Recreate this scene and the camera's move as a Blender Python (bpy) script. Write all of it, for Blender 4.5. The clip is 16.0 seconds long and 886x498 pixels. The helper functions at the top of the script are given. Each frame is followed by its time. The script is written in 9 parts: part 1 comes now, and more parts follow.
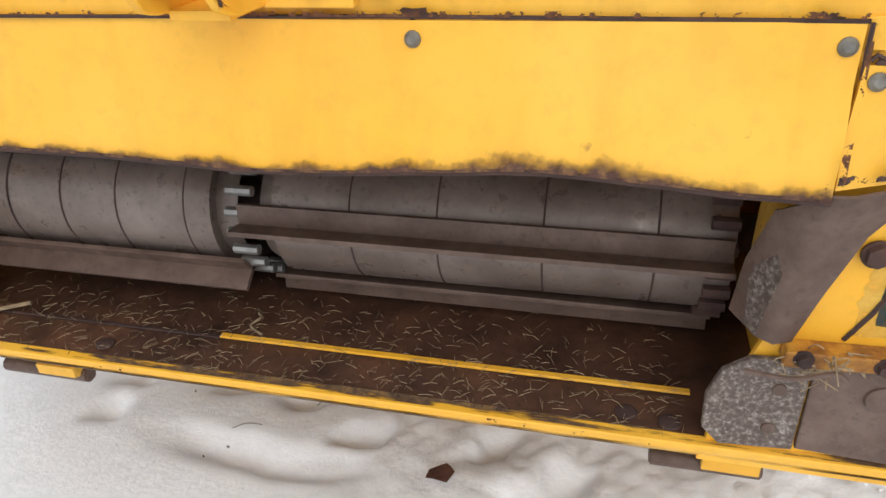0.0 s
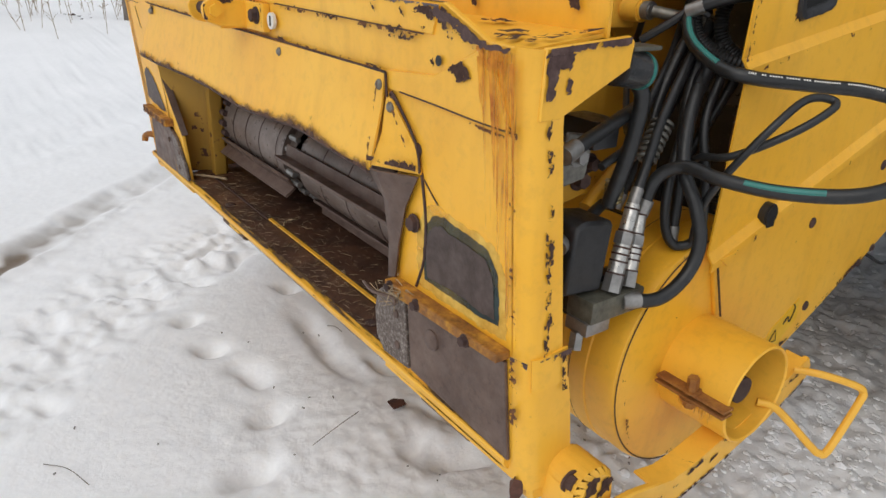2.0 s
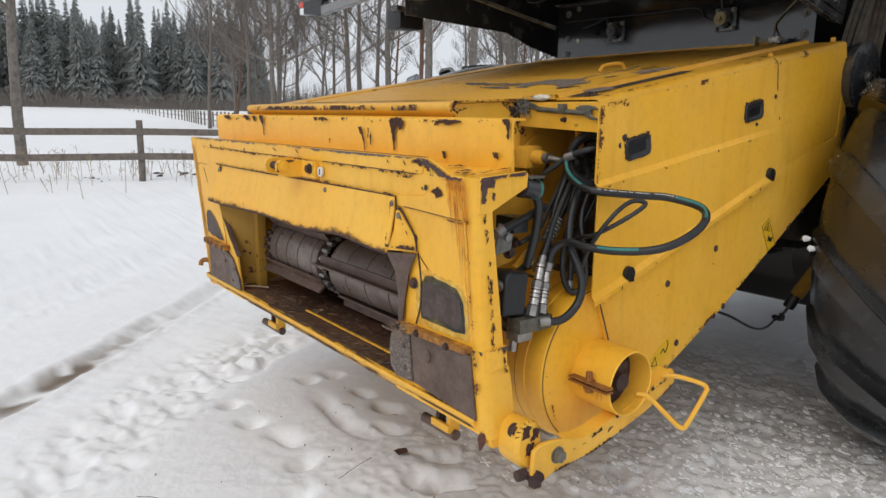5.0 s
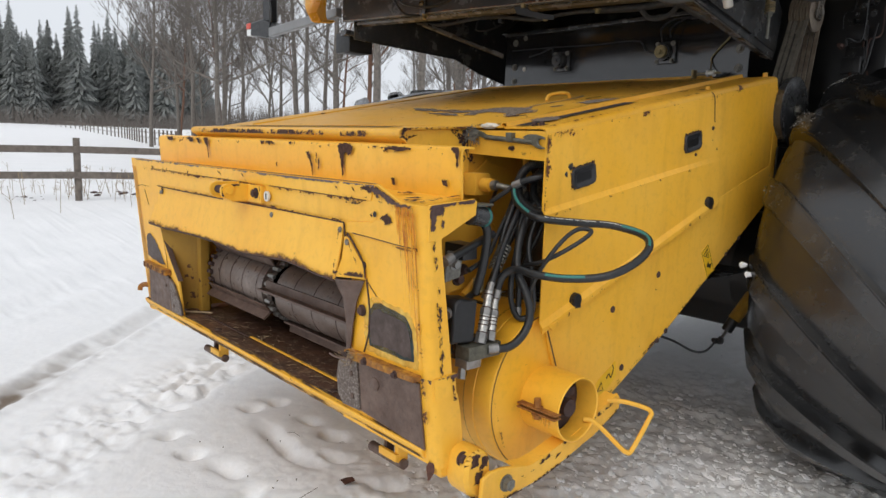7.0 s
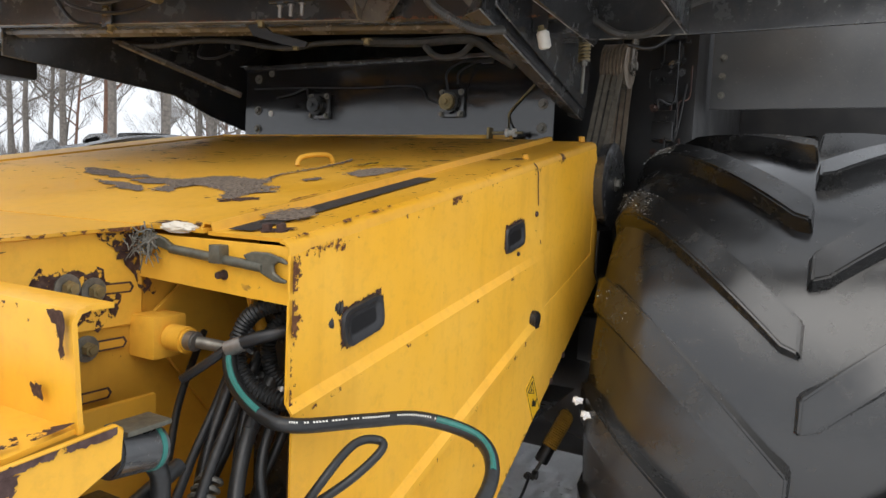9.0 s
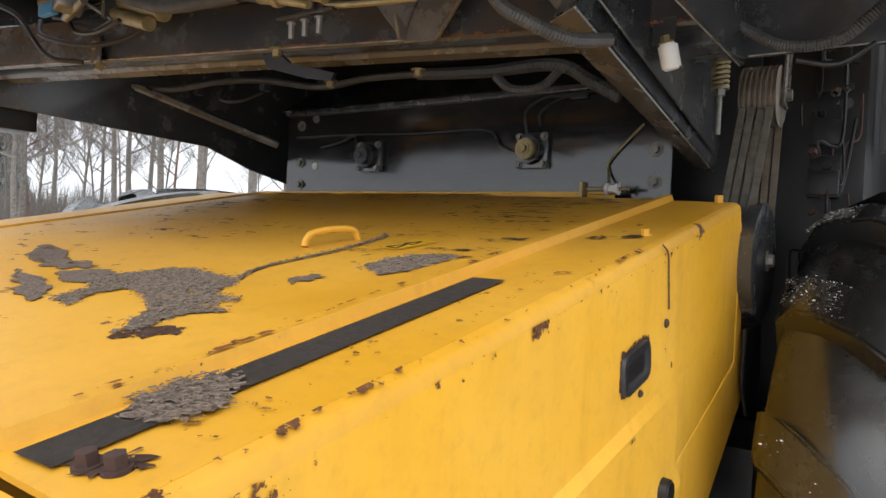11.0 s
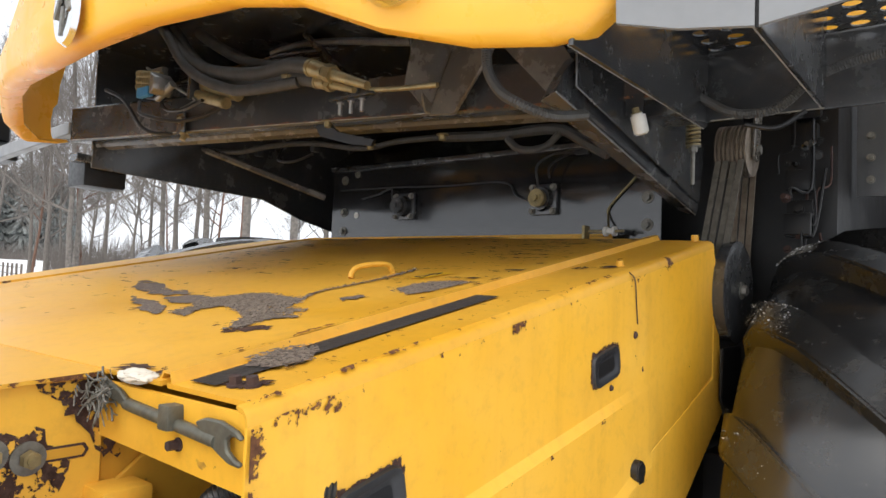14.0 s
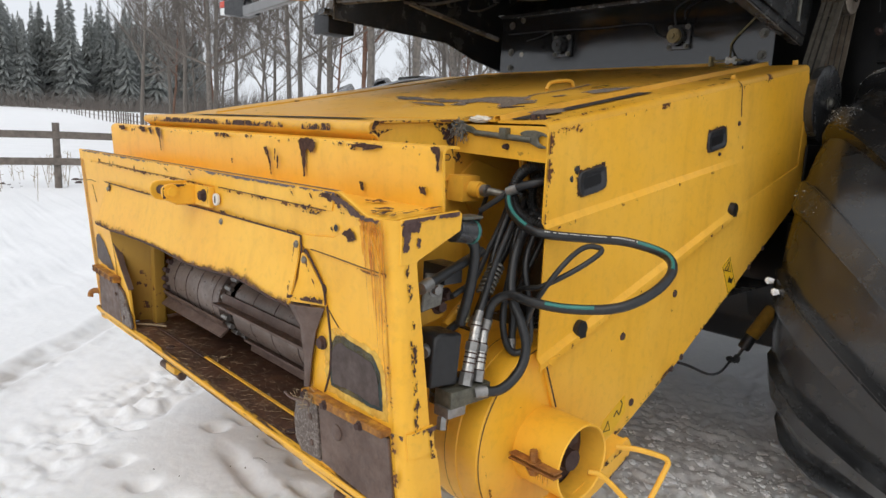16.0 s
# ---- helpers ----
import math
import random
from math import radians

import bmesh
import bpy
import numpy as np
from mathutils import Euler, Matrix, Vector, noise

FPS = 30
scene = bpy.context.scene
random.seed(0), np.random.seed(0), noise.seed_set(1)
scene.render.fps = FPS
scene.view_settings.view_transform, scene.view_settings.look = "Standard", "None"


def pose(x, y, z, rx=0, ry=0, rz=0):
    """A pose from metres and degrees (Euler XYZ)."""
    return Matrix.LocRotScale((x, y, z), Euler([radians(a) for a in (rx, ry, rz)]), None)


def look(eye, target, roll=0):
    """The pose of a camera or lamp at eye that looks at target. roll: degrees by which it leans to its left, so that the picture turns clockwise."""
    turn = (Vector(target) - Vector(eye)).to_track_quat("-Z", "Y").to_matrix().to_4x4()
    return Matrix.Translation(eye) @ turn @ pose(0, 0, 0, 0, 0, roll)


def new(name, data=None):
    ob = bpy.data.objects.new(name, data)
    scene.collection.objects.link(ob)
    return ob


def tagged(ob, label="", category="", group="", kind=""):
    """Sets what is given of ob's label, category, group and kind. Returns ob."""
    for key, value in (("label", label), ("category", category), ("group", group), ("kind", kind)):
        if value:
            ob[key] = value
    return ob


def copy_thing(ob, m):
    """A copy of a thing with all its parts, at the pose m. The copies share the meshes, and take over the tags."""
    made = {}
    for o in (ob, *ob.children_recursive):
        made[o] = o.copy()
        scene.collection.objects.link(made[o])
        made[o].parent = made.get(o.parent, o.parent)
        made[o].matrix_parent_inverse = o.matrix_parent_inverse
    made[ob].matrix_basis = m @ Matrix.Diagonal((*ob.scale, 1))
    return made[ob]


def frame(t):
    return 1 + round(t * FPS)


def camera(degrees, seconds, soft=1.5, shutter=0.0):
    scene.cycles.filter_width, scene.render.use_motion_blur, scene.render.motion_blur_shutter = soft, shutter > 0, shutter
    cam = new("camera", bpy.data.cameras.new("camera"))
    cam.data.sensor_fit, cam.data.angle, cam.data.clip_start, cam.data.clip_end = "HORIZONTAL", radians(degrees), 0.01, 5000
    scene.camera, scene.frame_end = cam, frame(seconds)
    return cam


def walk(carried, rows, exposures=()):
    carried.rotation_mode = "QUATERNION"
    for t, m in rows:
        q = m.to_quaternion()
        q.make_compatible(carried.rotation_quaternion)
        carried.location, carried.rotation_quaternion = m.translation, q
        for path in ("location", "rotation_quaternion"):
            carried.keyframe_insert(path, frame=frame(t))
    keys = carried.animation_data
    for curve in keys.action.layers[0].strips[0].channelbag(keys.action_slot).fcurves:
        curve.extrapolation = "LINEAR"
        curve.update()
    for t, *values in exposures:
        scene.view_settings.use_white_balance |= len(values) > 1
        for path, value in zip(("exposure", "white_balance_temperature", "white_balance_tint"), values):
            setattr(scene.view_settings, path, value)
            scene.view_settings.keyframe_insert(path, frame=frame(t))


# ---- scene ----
cam = camera(66.3, 16.0)

PATH = [
    (0, (-0.478, -0.693, 1.325), (-0.924, 0.969, 0.306), -3.0),
    (0.5, (-0.105, -0.667, 1.34), (-1.149, 0.667, 0.277), -1.6),
    (1, (0.192, -0.688, 1.349), (-1.02, 0.501, 0.292), 0.3),
    (1.5, (0.447, -0.607, 1.351), (-0.944, 0.533, 0.475), 2.4),
    (2, (0.716, -0.601, 1.349), (-0.754, 0.506, 0.566), 2.9),
    (2.5, (0.954, -0.701, 1.366), (-0.539, 0.438, 0.675), 3.1),
    (3, (1.207, -0.791, 1.383), (-0.339, 0.323, 0.776), 2.0),
    (3.5, (1.338, -0.899, 1.4), (-0.218, 0.277, 0.96), 2.0),
    (4, (1.351, -1.03, 1.404), (-0.19, 0.172, 0.979), 1.5),
    (4.2, (1.359, -1.046, 1.392), (-0.199, 0.142, 0.994), 0.9),
    (6.5, (1.375, -1.113, 1.402), (-0.157, 0.129, 1.073), 1.1),
    (7, (1.362, -1.08, 1.408), (-0.106, 0.243, 1.1), 1.9),
    (7.5, (1.282, -0.919, 1.433), (-0.086, 0.501, 1.096), 2.1),
    (8, (1.147, -0.662, 1.465), (-0.11, 0.872, 1.207), 3.1),
    (8.5, (0.956, -0.479, 1.509), (-0.167, 1.17, 1.366), 2.2),
    (9, (0.742, -0.301, 1.538), (-0.201, 1.455, 1.376), 2.8),
    (9.5, (0.614, -0.065, 1.552), (-0.475, 1.608, 1.422), 3.4),
    (10, (0.539, 0.137, 1.601), (-0.661, 1.729, 1.428), 2.7),
    (12.3, (0.418, 0.282, 1.635), (-0.656, 1.963, 1.784), 2.2),
    (12.5, (0.423, 0.284, 1.634), (-0.655, 1.962, 1.781), 1.9),
    (13, (0.444, 0.255, 1.62), (-0.608, 1.948, 1.794), 1.4),
    (13.5, (0.556, 0.148, 1.599), (-0.593, 1.779, 1.746), 1.5),
    (14, (0.681, 0.016, 1.596), (-0.566, 1.576, 1.689), 2.2),
    (14.5, (0.803, -0.192, 1.555), (-0.456, 1.362, 1.611), 2.2),
    (15, (0.924, -0.414, 1.521), (-0.395, 1.089, 1.471), 2.0),
    (15.5, (1.065, -0.621, 1.474), (-0.343, 0.776, 1.221), 2.6),
    (16, (1.124, -0.818, 1.431), (-0.328, 0.514, 1.089), 2.5),
]
EXPOSURES = [(0, 0.42), (0.5, 0.24), (1.0, 0.10), (1.5, 0.04), (2.5, 0.0), (4.2, 0.0), (6.5, 0.06), (7.5, 0.15), (8.5, 0.38), (9.0, 0.52), (10.0, 0.52), (12.3, 1.09), (13.5, 0.98), (14.5, 0.64), (15.5, 0.34), (16.0, 0.17)]
walk(cam, [(t, look(eye, target, roll)) for t, eye, target, roll in PATH], EXPOSURES)

# ---- light ----
world = bpy.data.worlds.new("world")
scene.world = world
world.use_nodes = True
wt = world.node_tree
wt.nodes.clear()
sky = wt.nodes.new("ShaderNodeTexSky")
sky.sky_type = "NISHITA"
sky.sun_disc = False
sky.sun_elevation = radians(45)
sky.sun_rotation = radians(156)
sky.dust_density = 6.0
sky.ozone_density = 0.5
cloud = wt.nodes.new("ShaderNodeRGB")
cloud.outputs[0].default_value = (8.6, 9.0, 9.6, 1)
veil = wt.nodes.new("ShaderNodeMixRGB")
veil.inputs[0].default_value = 0.92
bg = wt.nodes.new("ShaderNodeBackground")
bg.inputs[1].default_value = 0.090
wo = wt.nodes.new("ShaderNodeOutputWorld")
wt.links.new(sky.outputs[0], veil.inputs[1])
wt.links.new(cloud.outputs[0], veil.inputs[2])
wt.links.new(veil.outputs[0], bg.inputs[0])
wt.links.new(bg.outputs[0], wo.inputs[0])
sun_data = bpy.data.lights.new("sun", "SUN")
sun_data.energy = 0.85
sun_data.angle = radians(50)
sun_data.color = (1.0, 0.95, 0.88)
sun_ob = new("sun", sun_data)
sun_ob.matrix_world = look((4, -9, 10), (0, 0, 0))

# ---- builders ----


def thing(name, at=(0, 0, 0), label="", category="", group="", kind=""):
    ob = new(name)
    ob.location = at
    ob.empty_display_size = 0.1
    return tagged(ob, label, category, group, kind)


def mesh_of(name, bm, material, smooth=None):
    me = bpy.data.meshes.new(name)
    bmesh.ops.recalc_face_normals(bm, faces=bm.faces[:])
    bm.to_mesh(me)
    bm.free()
    if material is not None:
        me.materials.append(material)
    if smooth is not None:
        me.shade_smooth()
        me.set_sharp_from_angle(angle=radians(smooth))
    return me


def part(name, bm, material, parent=None, label="", smooth=35):
    """One mesh object under a thing or a part; bm is in world space."""
    ob = new(name, mesh_of(name, bm, material, smooth))
    if parent is not None:
        ob.parent = parent
        ob.matrix_parent_inverse = Matrix.Translation(-Vector(parent.location))
    return tagged(ob, label)


def box(x0, x1, y0, y1, z0, z1, bevel=0.003, bm=None, m=None):
    own = bmesh.new()
    r = bmesh.ops.create_cube(own, size=1.0)
    for v in own.verts:
        v.co = Vector(((x0 + x1) / 2 + v.co.x * (x1 - x0), (y0 + y1) / 2 + v.co.y * (y1 - y0), (z0 + z1) / 2 + v.co.z * (z1 - z0)))
    if bevel > 0:
        bmesh.ops.bevel(own, geom=own.edges[:], offset=min(bevel, abs(x1 - x0) * .45, abs(y1 - y0) * .45, abs(z1 - z0) * .45), segments=2, affect="EDGES", profile=0.7)
    if m is not None:
        bmesh.ops.transform(own, matrix=m, verts=own.verts[:])
    return join(bm, own)


def join(bm, own):
    if bm is None:
        return own
    me = bpy.data.meshes.new("tmp")
    own.to_mesh(me)
    own.free()
    bm.from_mesh(me)
    bpy.data.meshes.remove(me)
    return bm


def prism(pts, axis, a0, a1, bevel=0.002, bm=None):
    """A polygon in the two other axes (in order x, y, z), drawn out along the axis from a0 to a1."""
    own = bmesh.new()

    def place(p, a):
        return Vector((a, p[0], p[1]) if axis == "x" else (p[0], a, p[1]) if axis == "y" else (p[0], p[1], a))
    lo = [own.verts.new(place(p, a0)) for p in pts]
    hi = [own.verts.new(place(p, a1)) for p in pts]
    own.faces.new(lo)
    own.faces.new(hi)
    for i in range(len(pts)):
        j = (i + 1) % len(pts)
        own.faces.new((lo[i], lo[j], hi[j], hi[i]))
    if bevel > 0:
        bmesh.ops.recalc_face_normals(own, faces=own.faces[:])
        bmesh.ops.bevel(own, geom=own.edges[:], offset=min(bevel, abs(a1 - a0) * .45), segments=1, affect="EDGES")
    return join(bm, own)


def sheet(rows, thick, bm=None):
    """A bent sheet of metal through a grid of points, with a thickness."""
    own = bmesh.new()
    vs = [[own.verts.new(p) for p in row] for row in rows]
    for i in range(len(vs) - 1):
        for j in range(len(vs[0]) - 1):
            own.faces.new((vs[i][j], vs[i][j + 1], vs[i + 1][j + 1], vs[i + 1][j]))
    bmesh.ops.recalc_face_normals(own, faces=own.faces[:])
    bmesh.ops.solidify(own, geom=own.faces[:], thickness=thick)
    return join(bm, own)


def cyl(p0, p1, r, r1=None, seg=24, bm=None, bevel=0.0):
    own = bmesh.new()
    p0, p1 = Vector(p0), Vector(p1)
    d = p1 - p0
    bmesh.ops.create_cone(own, cap_ends=True, segments=seg, radius1=r, radius2=r if r1 is None else r1, depth=d.length)
    if bevel > 0:
        rim = [e for e in own.edges if abs(e.verts[0].co.z - e.verts[1].co.z) < 1e-6]
        bmesh.ops.bevel(own, geom=rim, offset=bevel, segments=2, affect="EDGES")
    bmesh.ops.transform(own, matrix=Matrix.Translation((p0 + p1) / 2) @ d.to_track_quat("Z", "Y").to_matrix().to_4x4(), verts=own.verts[:])
    return join(bm, own)


def smooth_line(pts, n=8):
    pts = [Vector(p) for p in pts]
    out = []
    for i in range(len(pts) - 1):
        a = pts[i - 1] if i > 0 else pts[i] * 2 - pts[i + 1]
        b, c = pts[i], pts[i + 1]
        d = pts[i + 2] if i + 2 < len(pts) else pts[i + 1] * 2 - pts[i]
        for k in range(n):
            t = k / n
            out.append(0.5 * ((2 * b) + (c - a) * t + (2 * a - 5 * b + 4 * c - d) * t * t + (3 * b - a - 3 * c + d) * t ** 3))
    out.append(pts[-1])
    return out


def tube(pts, r, seg=10, n=8, bm=None, ribs=0.0, curve=True):
    """A hose or bent rod through the points; ribs: the pitch of a corrugated hose."""
    own = bmesh.new()
    line = smooth_line(pts, n) if curve else [Vector(p) for p in pts]
    if ribs > 0:
        fine, acc = [], 0.0
        total = sum((line[i + 1] - line[i]).length for i in range(len(line) - 1))
        count = max(4, int(total / ribs * 2))
        i, left = 0, 0.0
        cum = [0.0]
        for k in range(len(line) - 1):
            cum.append(cum[-1] + (line[k + 1] - line[k]).length)
        for k in range(count + 1):
            s = total * k / count
            while i < len(line) - 2 and cum[i + 1] < s:
                i += 1
            f = (s - cum[i]) / max(1e-9, cum[i + 1] - cum[i])
            fine.append(line[i].lerp(line[i + 1], min(1, f)))
        line = fine
    up = Vector((0.13, 0.21, 0.97)).normalized()
    rings = []
    for i, p in enumerate(line):
        d = (line[min(i + 1, len(line) - 1)] - line[max(i - 1, 0)]).normalized()
        a = up - d * up.dot(d)
        if a.length < 1e-4:
            a = d.orthogonal()
        a.normalize()
        up = a
        b = d.cross(a)
        rr = r * (0.84 if ribs > 0 and i % 2 else 1.0)
        rings.append([own.verts.new(p + (a * math.cos(t) + b * math.sin(t)) * rr) for t in [2 * math.pi * k / seg for k in range(seg)]])
    for i in range(len(rings) - 1):
        for k in range(seg):
            own.faces.new((rings[i][k], rings[i][(k + 1) % seg], rings[i + 1][(k + 1) % seg], rings[i + 1][k]))
    own.faces.new(rings[0][::-1])
    own.faces.new(rings[-1])
    return join(bm, own)


def coil(p0, p1, r, wire, turns, bm=None):
    p0, p1 = Vector(p0), Vector(p1)
    d = (p1 - p0)
    q = d.to_track_quat("Z", "Y")
    n = int(turns * 12)
    pts = [p0 + q @ Vector((r * math.cos(2 * math.pi * turns * k / n), r * math.sin(2 * math.pi * turns * k / n), d.length * k / n)) for k in range(n + 1)]
    return tube(pts, wire, seg=6, bm=bm, curve=False)


def lathe(profile, centre, axis="x", seg=96, bm=None):
    """Turns a profile of (along, radius) round an axis through centre."""
    own = bmesh.new()
    rings = []
    for a, r in profile:
        ring = []
        for k in range(seg):
            t = 2 * math.pi * k / seg
            u, v = r * math.cos(t), r * math.sin(t)
            p = (a, u, v) if axis == "x" else (u, a, v) if axis == "y" else (u, v, a)
            ring.append(own.verts.new(Vector(centre) + Vector(p)))
        rings.append(ring)
    for i in range(len(rings) - 1):
        for k in range(seg):
            own.faces.new((rings[i][k], rings[i][(k + 1) % seg], rings[i + 1][(k + 1) % seg], rings[i + 1][k]))
    return join(bm, own)


def bolt(p, n, r=0.012, h=0.009, washer=1.5, bm=None):
    """A hexagon head on a washer."""
    p, n = Vector(p), Vector(n).normalized()
    if washer:
        bm = cyl(p, p + n * 0.003, r * washer, seg=20, bm=bm)
    bm = cyl(p + n * 0.002, p + n * (0.003 + h), r, r * 0.94, seg=6, bm=bm)
    return bm


def rosette(p, n, r, h, bm=None):
    """A round-headed bolt."""
    p, n = Vector(p), Vector(n).normalized()
    bm = cyl(p, p + n * h * .55, r, r * .92, seg=18, bm=bm)
    return cyl(p + n * h * .55, p + n * h, r * .92, r * .5, seg=18, bm=bm)


def blot(points, at, u, v, lift=0.0012, rough=0.004, seed=0, bm=None, fine=5):
    """A patch where the paint has flaked: points in (u, v) from at. The attribute "inner" runs from 0 at the outline to 1 within, and the material frays it."""
    rnd = random.Random(seed)
    at, u, v = Vector(at), Vector(u), Vector(v)
    n = u.cross(v).normalized()
    out = []
    for i in range(len(points)):
        a, b = Vector(points[i]), Vector(points[(i + 1) % len(points)])
        for k in range(fine):
            q = a.lerp(b, k / fine)
            if k:
                q += Vector((rnd.uniform(-1, 1), rnd.uniform(-1, 1))) * rough
            out.append(q)
    own = bm if bm is not None else bmesh.new()
    lay = own.verts.layers.float.get("inner") or own.verts.layers.float.new("inner")
    ring = [own.verts.new(at + u * q.x + v * q.y + n * lift) for q in out]
    f = own.faces.new(ring)
    f.normal_update()
    flip = f.normal.dot(n) < 0
    width = 1.2 * f.calc_area() / f.calc_perimeter()
    bmesh.ops.inset_region(own, faces=[f], thickness=width, use_even_offset=False)
    for w in ring:
        w[lay] = 0.0
    for w in f.verts:
        w[lay] = 0.85
    bmesh.ops.triangulate(own, faces=[f])
    return own


def edge_wear(p0, p1, side, normal, inner, mat, parent, outer=-0.5, seed=1, n=24, lift=0.0014, wild=1.0):
    """A narrow band of chipped paint along an edge: side is its reach across, inner and outer its strength at both rims."""
    rnd = random.Random(seed)
    p0, p1, side = Vector(p0), Vector(p1), Vector(side)
    off = Vector(normal).normalized() * lift
    own = bmesh.new()
    lay = own.verts.layers.float.new("inner")
    rows = []
    a = rnd.uniform(-.2, .2) * wild
    for k in range(n + 1):
        a = 0.7 * a + rnd.uniform(-.22, .22) * wild
        p = p0.lerp(p1, k / n) + off
        row = [own.verts.new(p), own.verts.new(p + side * .5), own.verts.new(p + side)]
        for v, w in zip(row, (inner + a, (inner * .65 + outer * .35) + a, outer)):
            v[lay] = w
        rows.append(row)
    for r0, r1 in zip(rows[:-1], rows[1:]):
        for k in range(2):
            own.faces.new((r0[k], r0[k + 1], r1[k + 1], r1[k]))
    return part("worn_edge", own, mat, parent, smooth=None)


# ---- materials ----
class Nodes:
    def __init__(self, name):
        self.mat = bpy.data.materials.new(name)
        self.mat.use_nodes = True
        self.t = self.mat.node_tree
        self.b = self.t.nodes["Principled BSDF"]
        self.tc = self.t.nodes.new("ShaderNodeTexCoord")

    def link(self, a, b):
        self.t.links.new(a, b)

    def noise(self, scale, detail=6.0, rough=0.6, stretch=None, distortion=0.0, offset=0.0):
        n = self.t.nodes.new("ShaderNodeTexNoise")
        n.inputs["Scale"].default_value, n.inputs["Detail"].default_value = scale, detail
        n.inputs["Roughness"].default_value, n.inputs["Distortion"].default_value = rough, distortion
        mp = self.t.nodes.new("ShaderNodeMapping")
        mp.inputs["Location"].default_value = (offset, offset * 1.7, offset * .6)
        if stretch:
            mp.inputs["Scale"].default_value = stretch
        self.link(self.tc.outputs["Object"], mp.inputs[0])
        self.link(mp.outputs[0], n.inputs["Vector"])
        return n.outputs["Fac"]

    def ramp(self, fac, stops):
        r = self.t.nodes.new("ShaderNodeValToRGB")
        e = r.color_ramp.elements
        while len(e) < len(stops):
            e.new(0.5)
        for k, (pos, c) in enumerate(stops):
            e[k].position = pos
            e[k].color = (c, c, c, 1) if isinstance(c, (int, float)) else (*c, 1)
        self.link(fac, r.inputs[0])
        return r.outputs[0]

    def mix(self, fac, a, b, mode="MIX"):
        m = self.t.nodes.new("ShaderNodeMixRGB")
        m.blend_type = mode
        for sock, val in zip(m.inputs, (fac, a, b)):
            if isinstance(val, (int, float)):
                sock.default_value = val if sock.type == "VALUE" else (val, val, val, 1)
            elif isinstance(val, tuple):
                sock.default_value = (*val, 1)
            else:
                self.link(val, sock)
        return m.outputs[0]

    def math(self, op, a, b=0.0):
        m = self.t.nodes.new("ShaderNodeMath")
        m.operation = op
        for sock, val in zip(m.inputs, (a, b)):
            if isinstance(val, (int, float)):
                sock.default_value = val
            else:
                self.link(val, sock)
        return m.outputs[0]

    def bump(self, height, strength=0.3, distance=0.002):
        n = self.t.nodes.new("ShaderNodeBump")
        n.inputs["Strength"].default_value, n.inputs["Distance"].default_value = strength, distance
        self.link(height, n.inputs["Height"])
        self.link(n.outputs[0], self.b.inputs["Normal"])

    def set(self, colour=None, rough=None, metal=None):
        for key, val in (("Base Color", colour), ("Roughness", rough), ("Metallic", metal)):
            if val is None:
                continue
            if isinstance(val, (int, float)):
                self.b.inputs[key].default_value = val
            elif isinstance(val, tuple):
                self.b.inputs[key].default_value = (*val, 1)
            else:
                self.link(val, self.b.inputs[key])
        return self.mat


def paint(name, base, pale, rust=(0.10, 0.045, 0.025), chip=0.70, gloss=0.36, streak=True):
    """Old machine enamel: faded areas, grime in streaks, small chips down to rust."""
    s = Nodes(name)
    fade = s.ramp(s.noise(1.6, 4), [(0.35, 0.0), (0.68, 1.0)])
    col = s.mix(fade, base, pale)
    if streak:
        run = s.ramp(s.noise(6, 5, .55, (3.0, 3.0, 0.35)), [(0.52, 0.0), (0.78, 0.30)])
        col = s.mix(run, col, (base[0] * .62, base[1] * .55, base[2] * .6))
    stain = s.ramp(s.noise(3.4, 8, .66, offset=5.5), [(0.50, 0.0), (0.74, 0.34)])
    col = s.mix(stain, col, (base[0] * .70, base[1] * .62, base[2] * .7))
    dirt = s.ramp(s.noise(38, 8, .7), [(0.50, 0.0), (0.8, 0.26)])
    col = s.mix(dirt, col, (0.30, 0.165, 0.04))
    chips = s.ramp(s.noise(26, 5, .55, offset=3.1), [(chip, 0.0), (chip + 0.012, 1.0)])
    big = s.ramp(s.noise(5.5, 6, .6, offset=9.0), [(0.52, 0.0), (0.6, 1.0)])
    chips = s.math("MULTIPLY", chips, big)
    col = s.mix(chips, col, rust)
    r = s.mix(chips, s.mix(fade, gloss, gloss + .16), 0.85)
    s.set(col, r, 0.0)
    h = s.math("SUBTRACT", s.noise(9, 3, .5), s.math("MULTIPLY", chips, 0.25))
    s.bump(h, 0.10, 0.004)
    s.b.inputs["Specular IOR Level"].default_value = 0.4
    return s.mat


def rusty(name, a, b, c, rough=0.8, scale=14.0, metal=0.1):
    s = Nodes(name)
    n = s.noise(scale, 9, .68)
    col = s.ramp(n, [(0.3, a), (0.5, b), (0.72, c)])
    sp = s.ramp(s.noise(90, 4, .6), [(0.55, 0.0), (0.75, 0.5)])
    col = s.mix(sp, col, (a[0] * .4, a[1] * .4, a[2] * .4))
    s.set(col, s.ramp(s.noise(30, 5), [(0.3, rough - .2), (0.7, rough + .1)]), metal)
    s.bump(s.noise(70, 6, .7), 0.25, 0.002)
    return s.mat


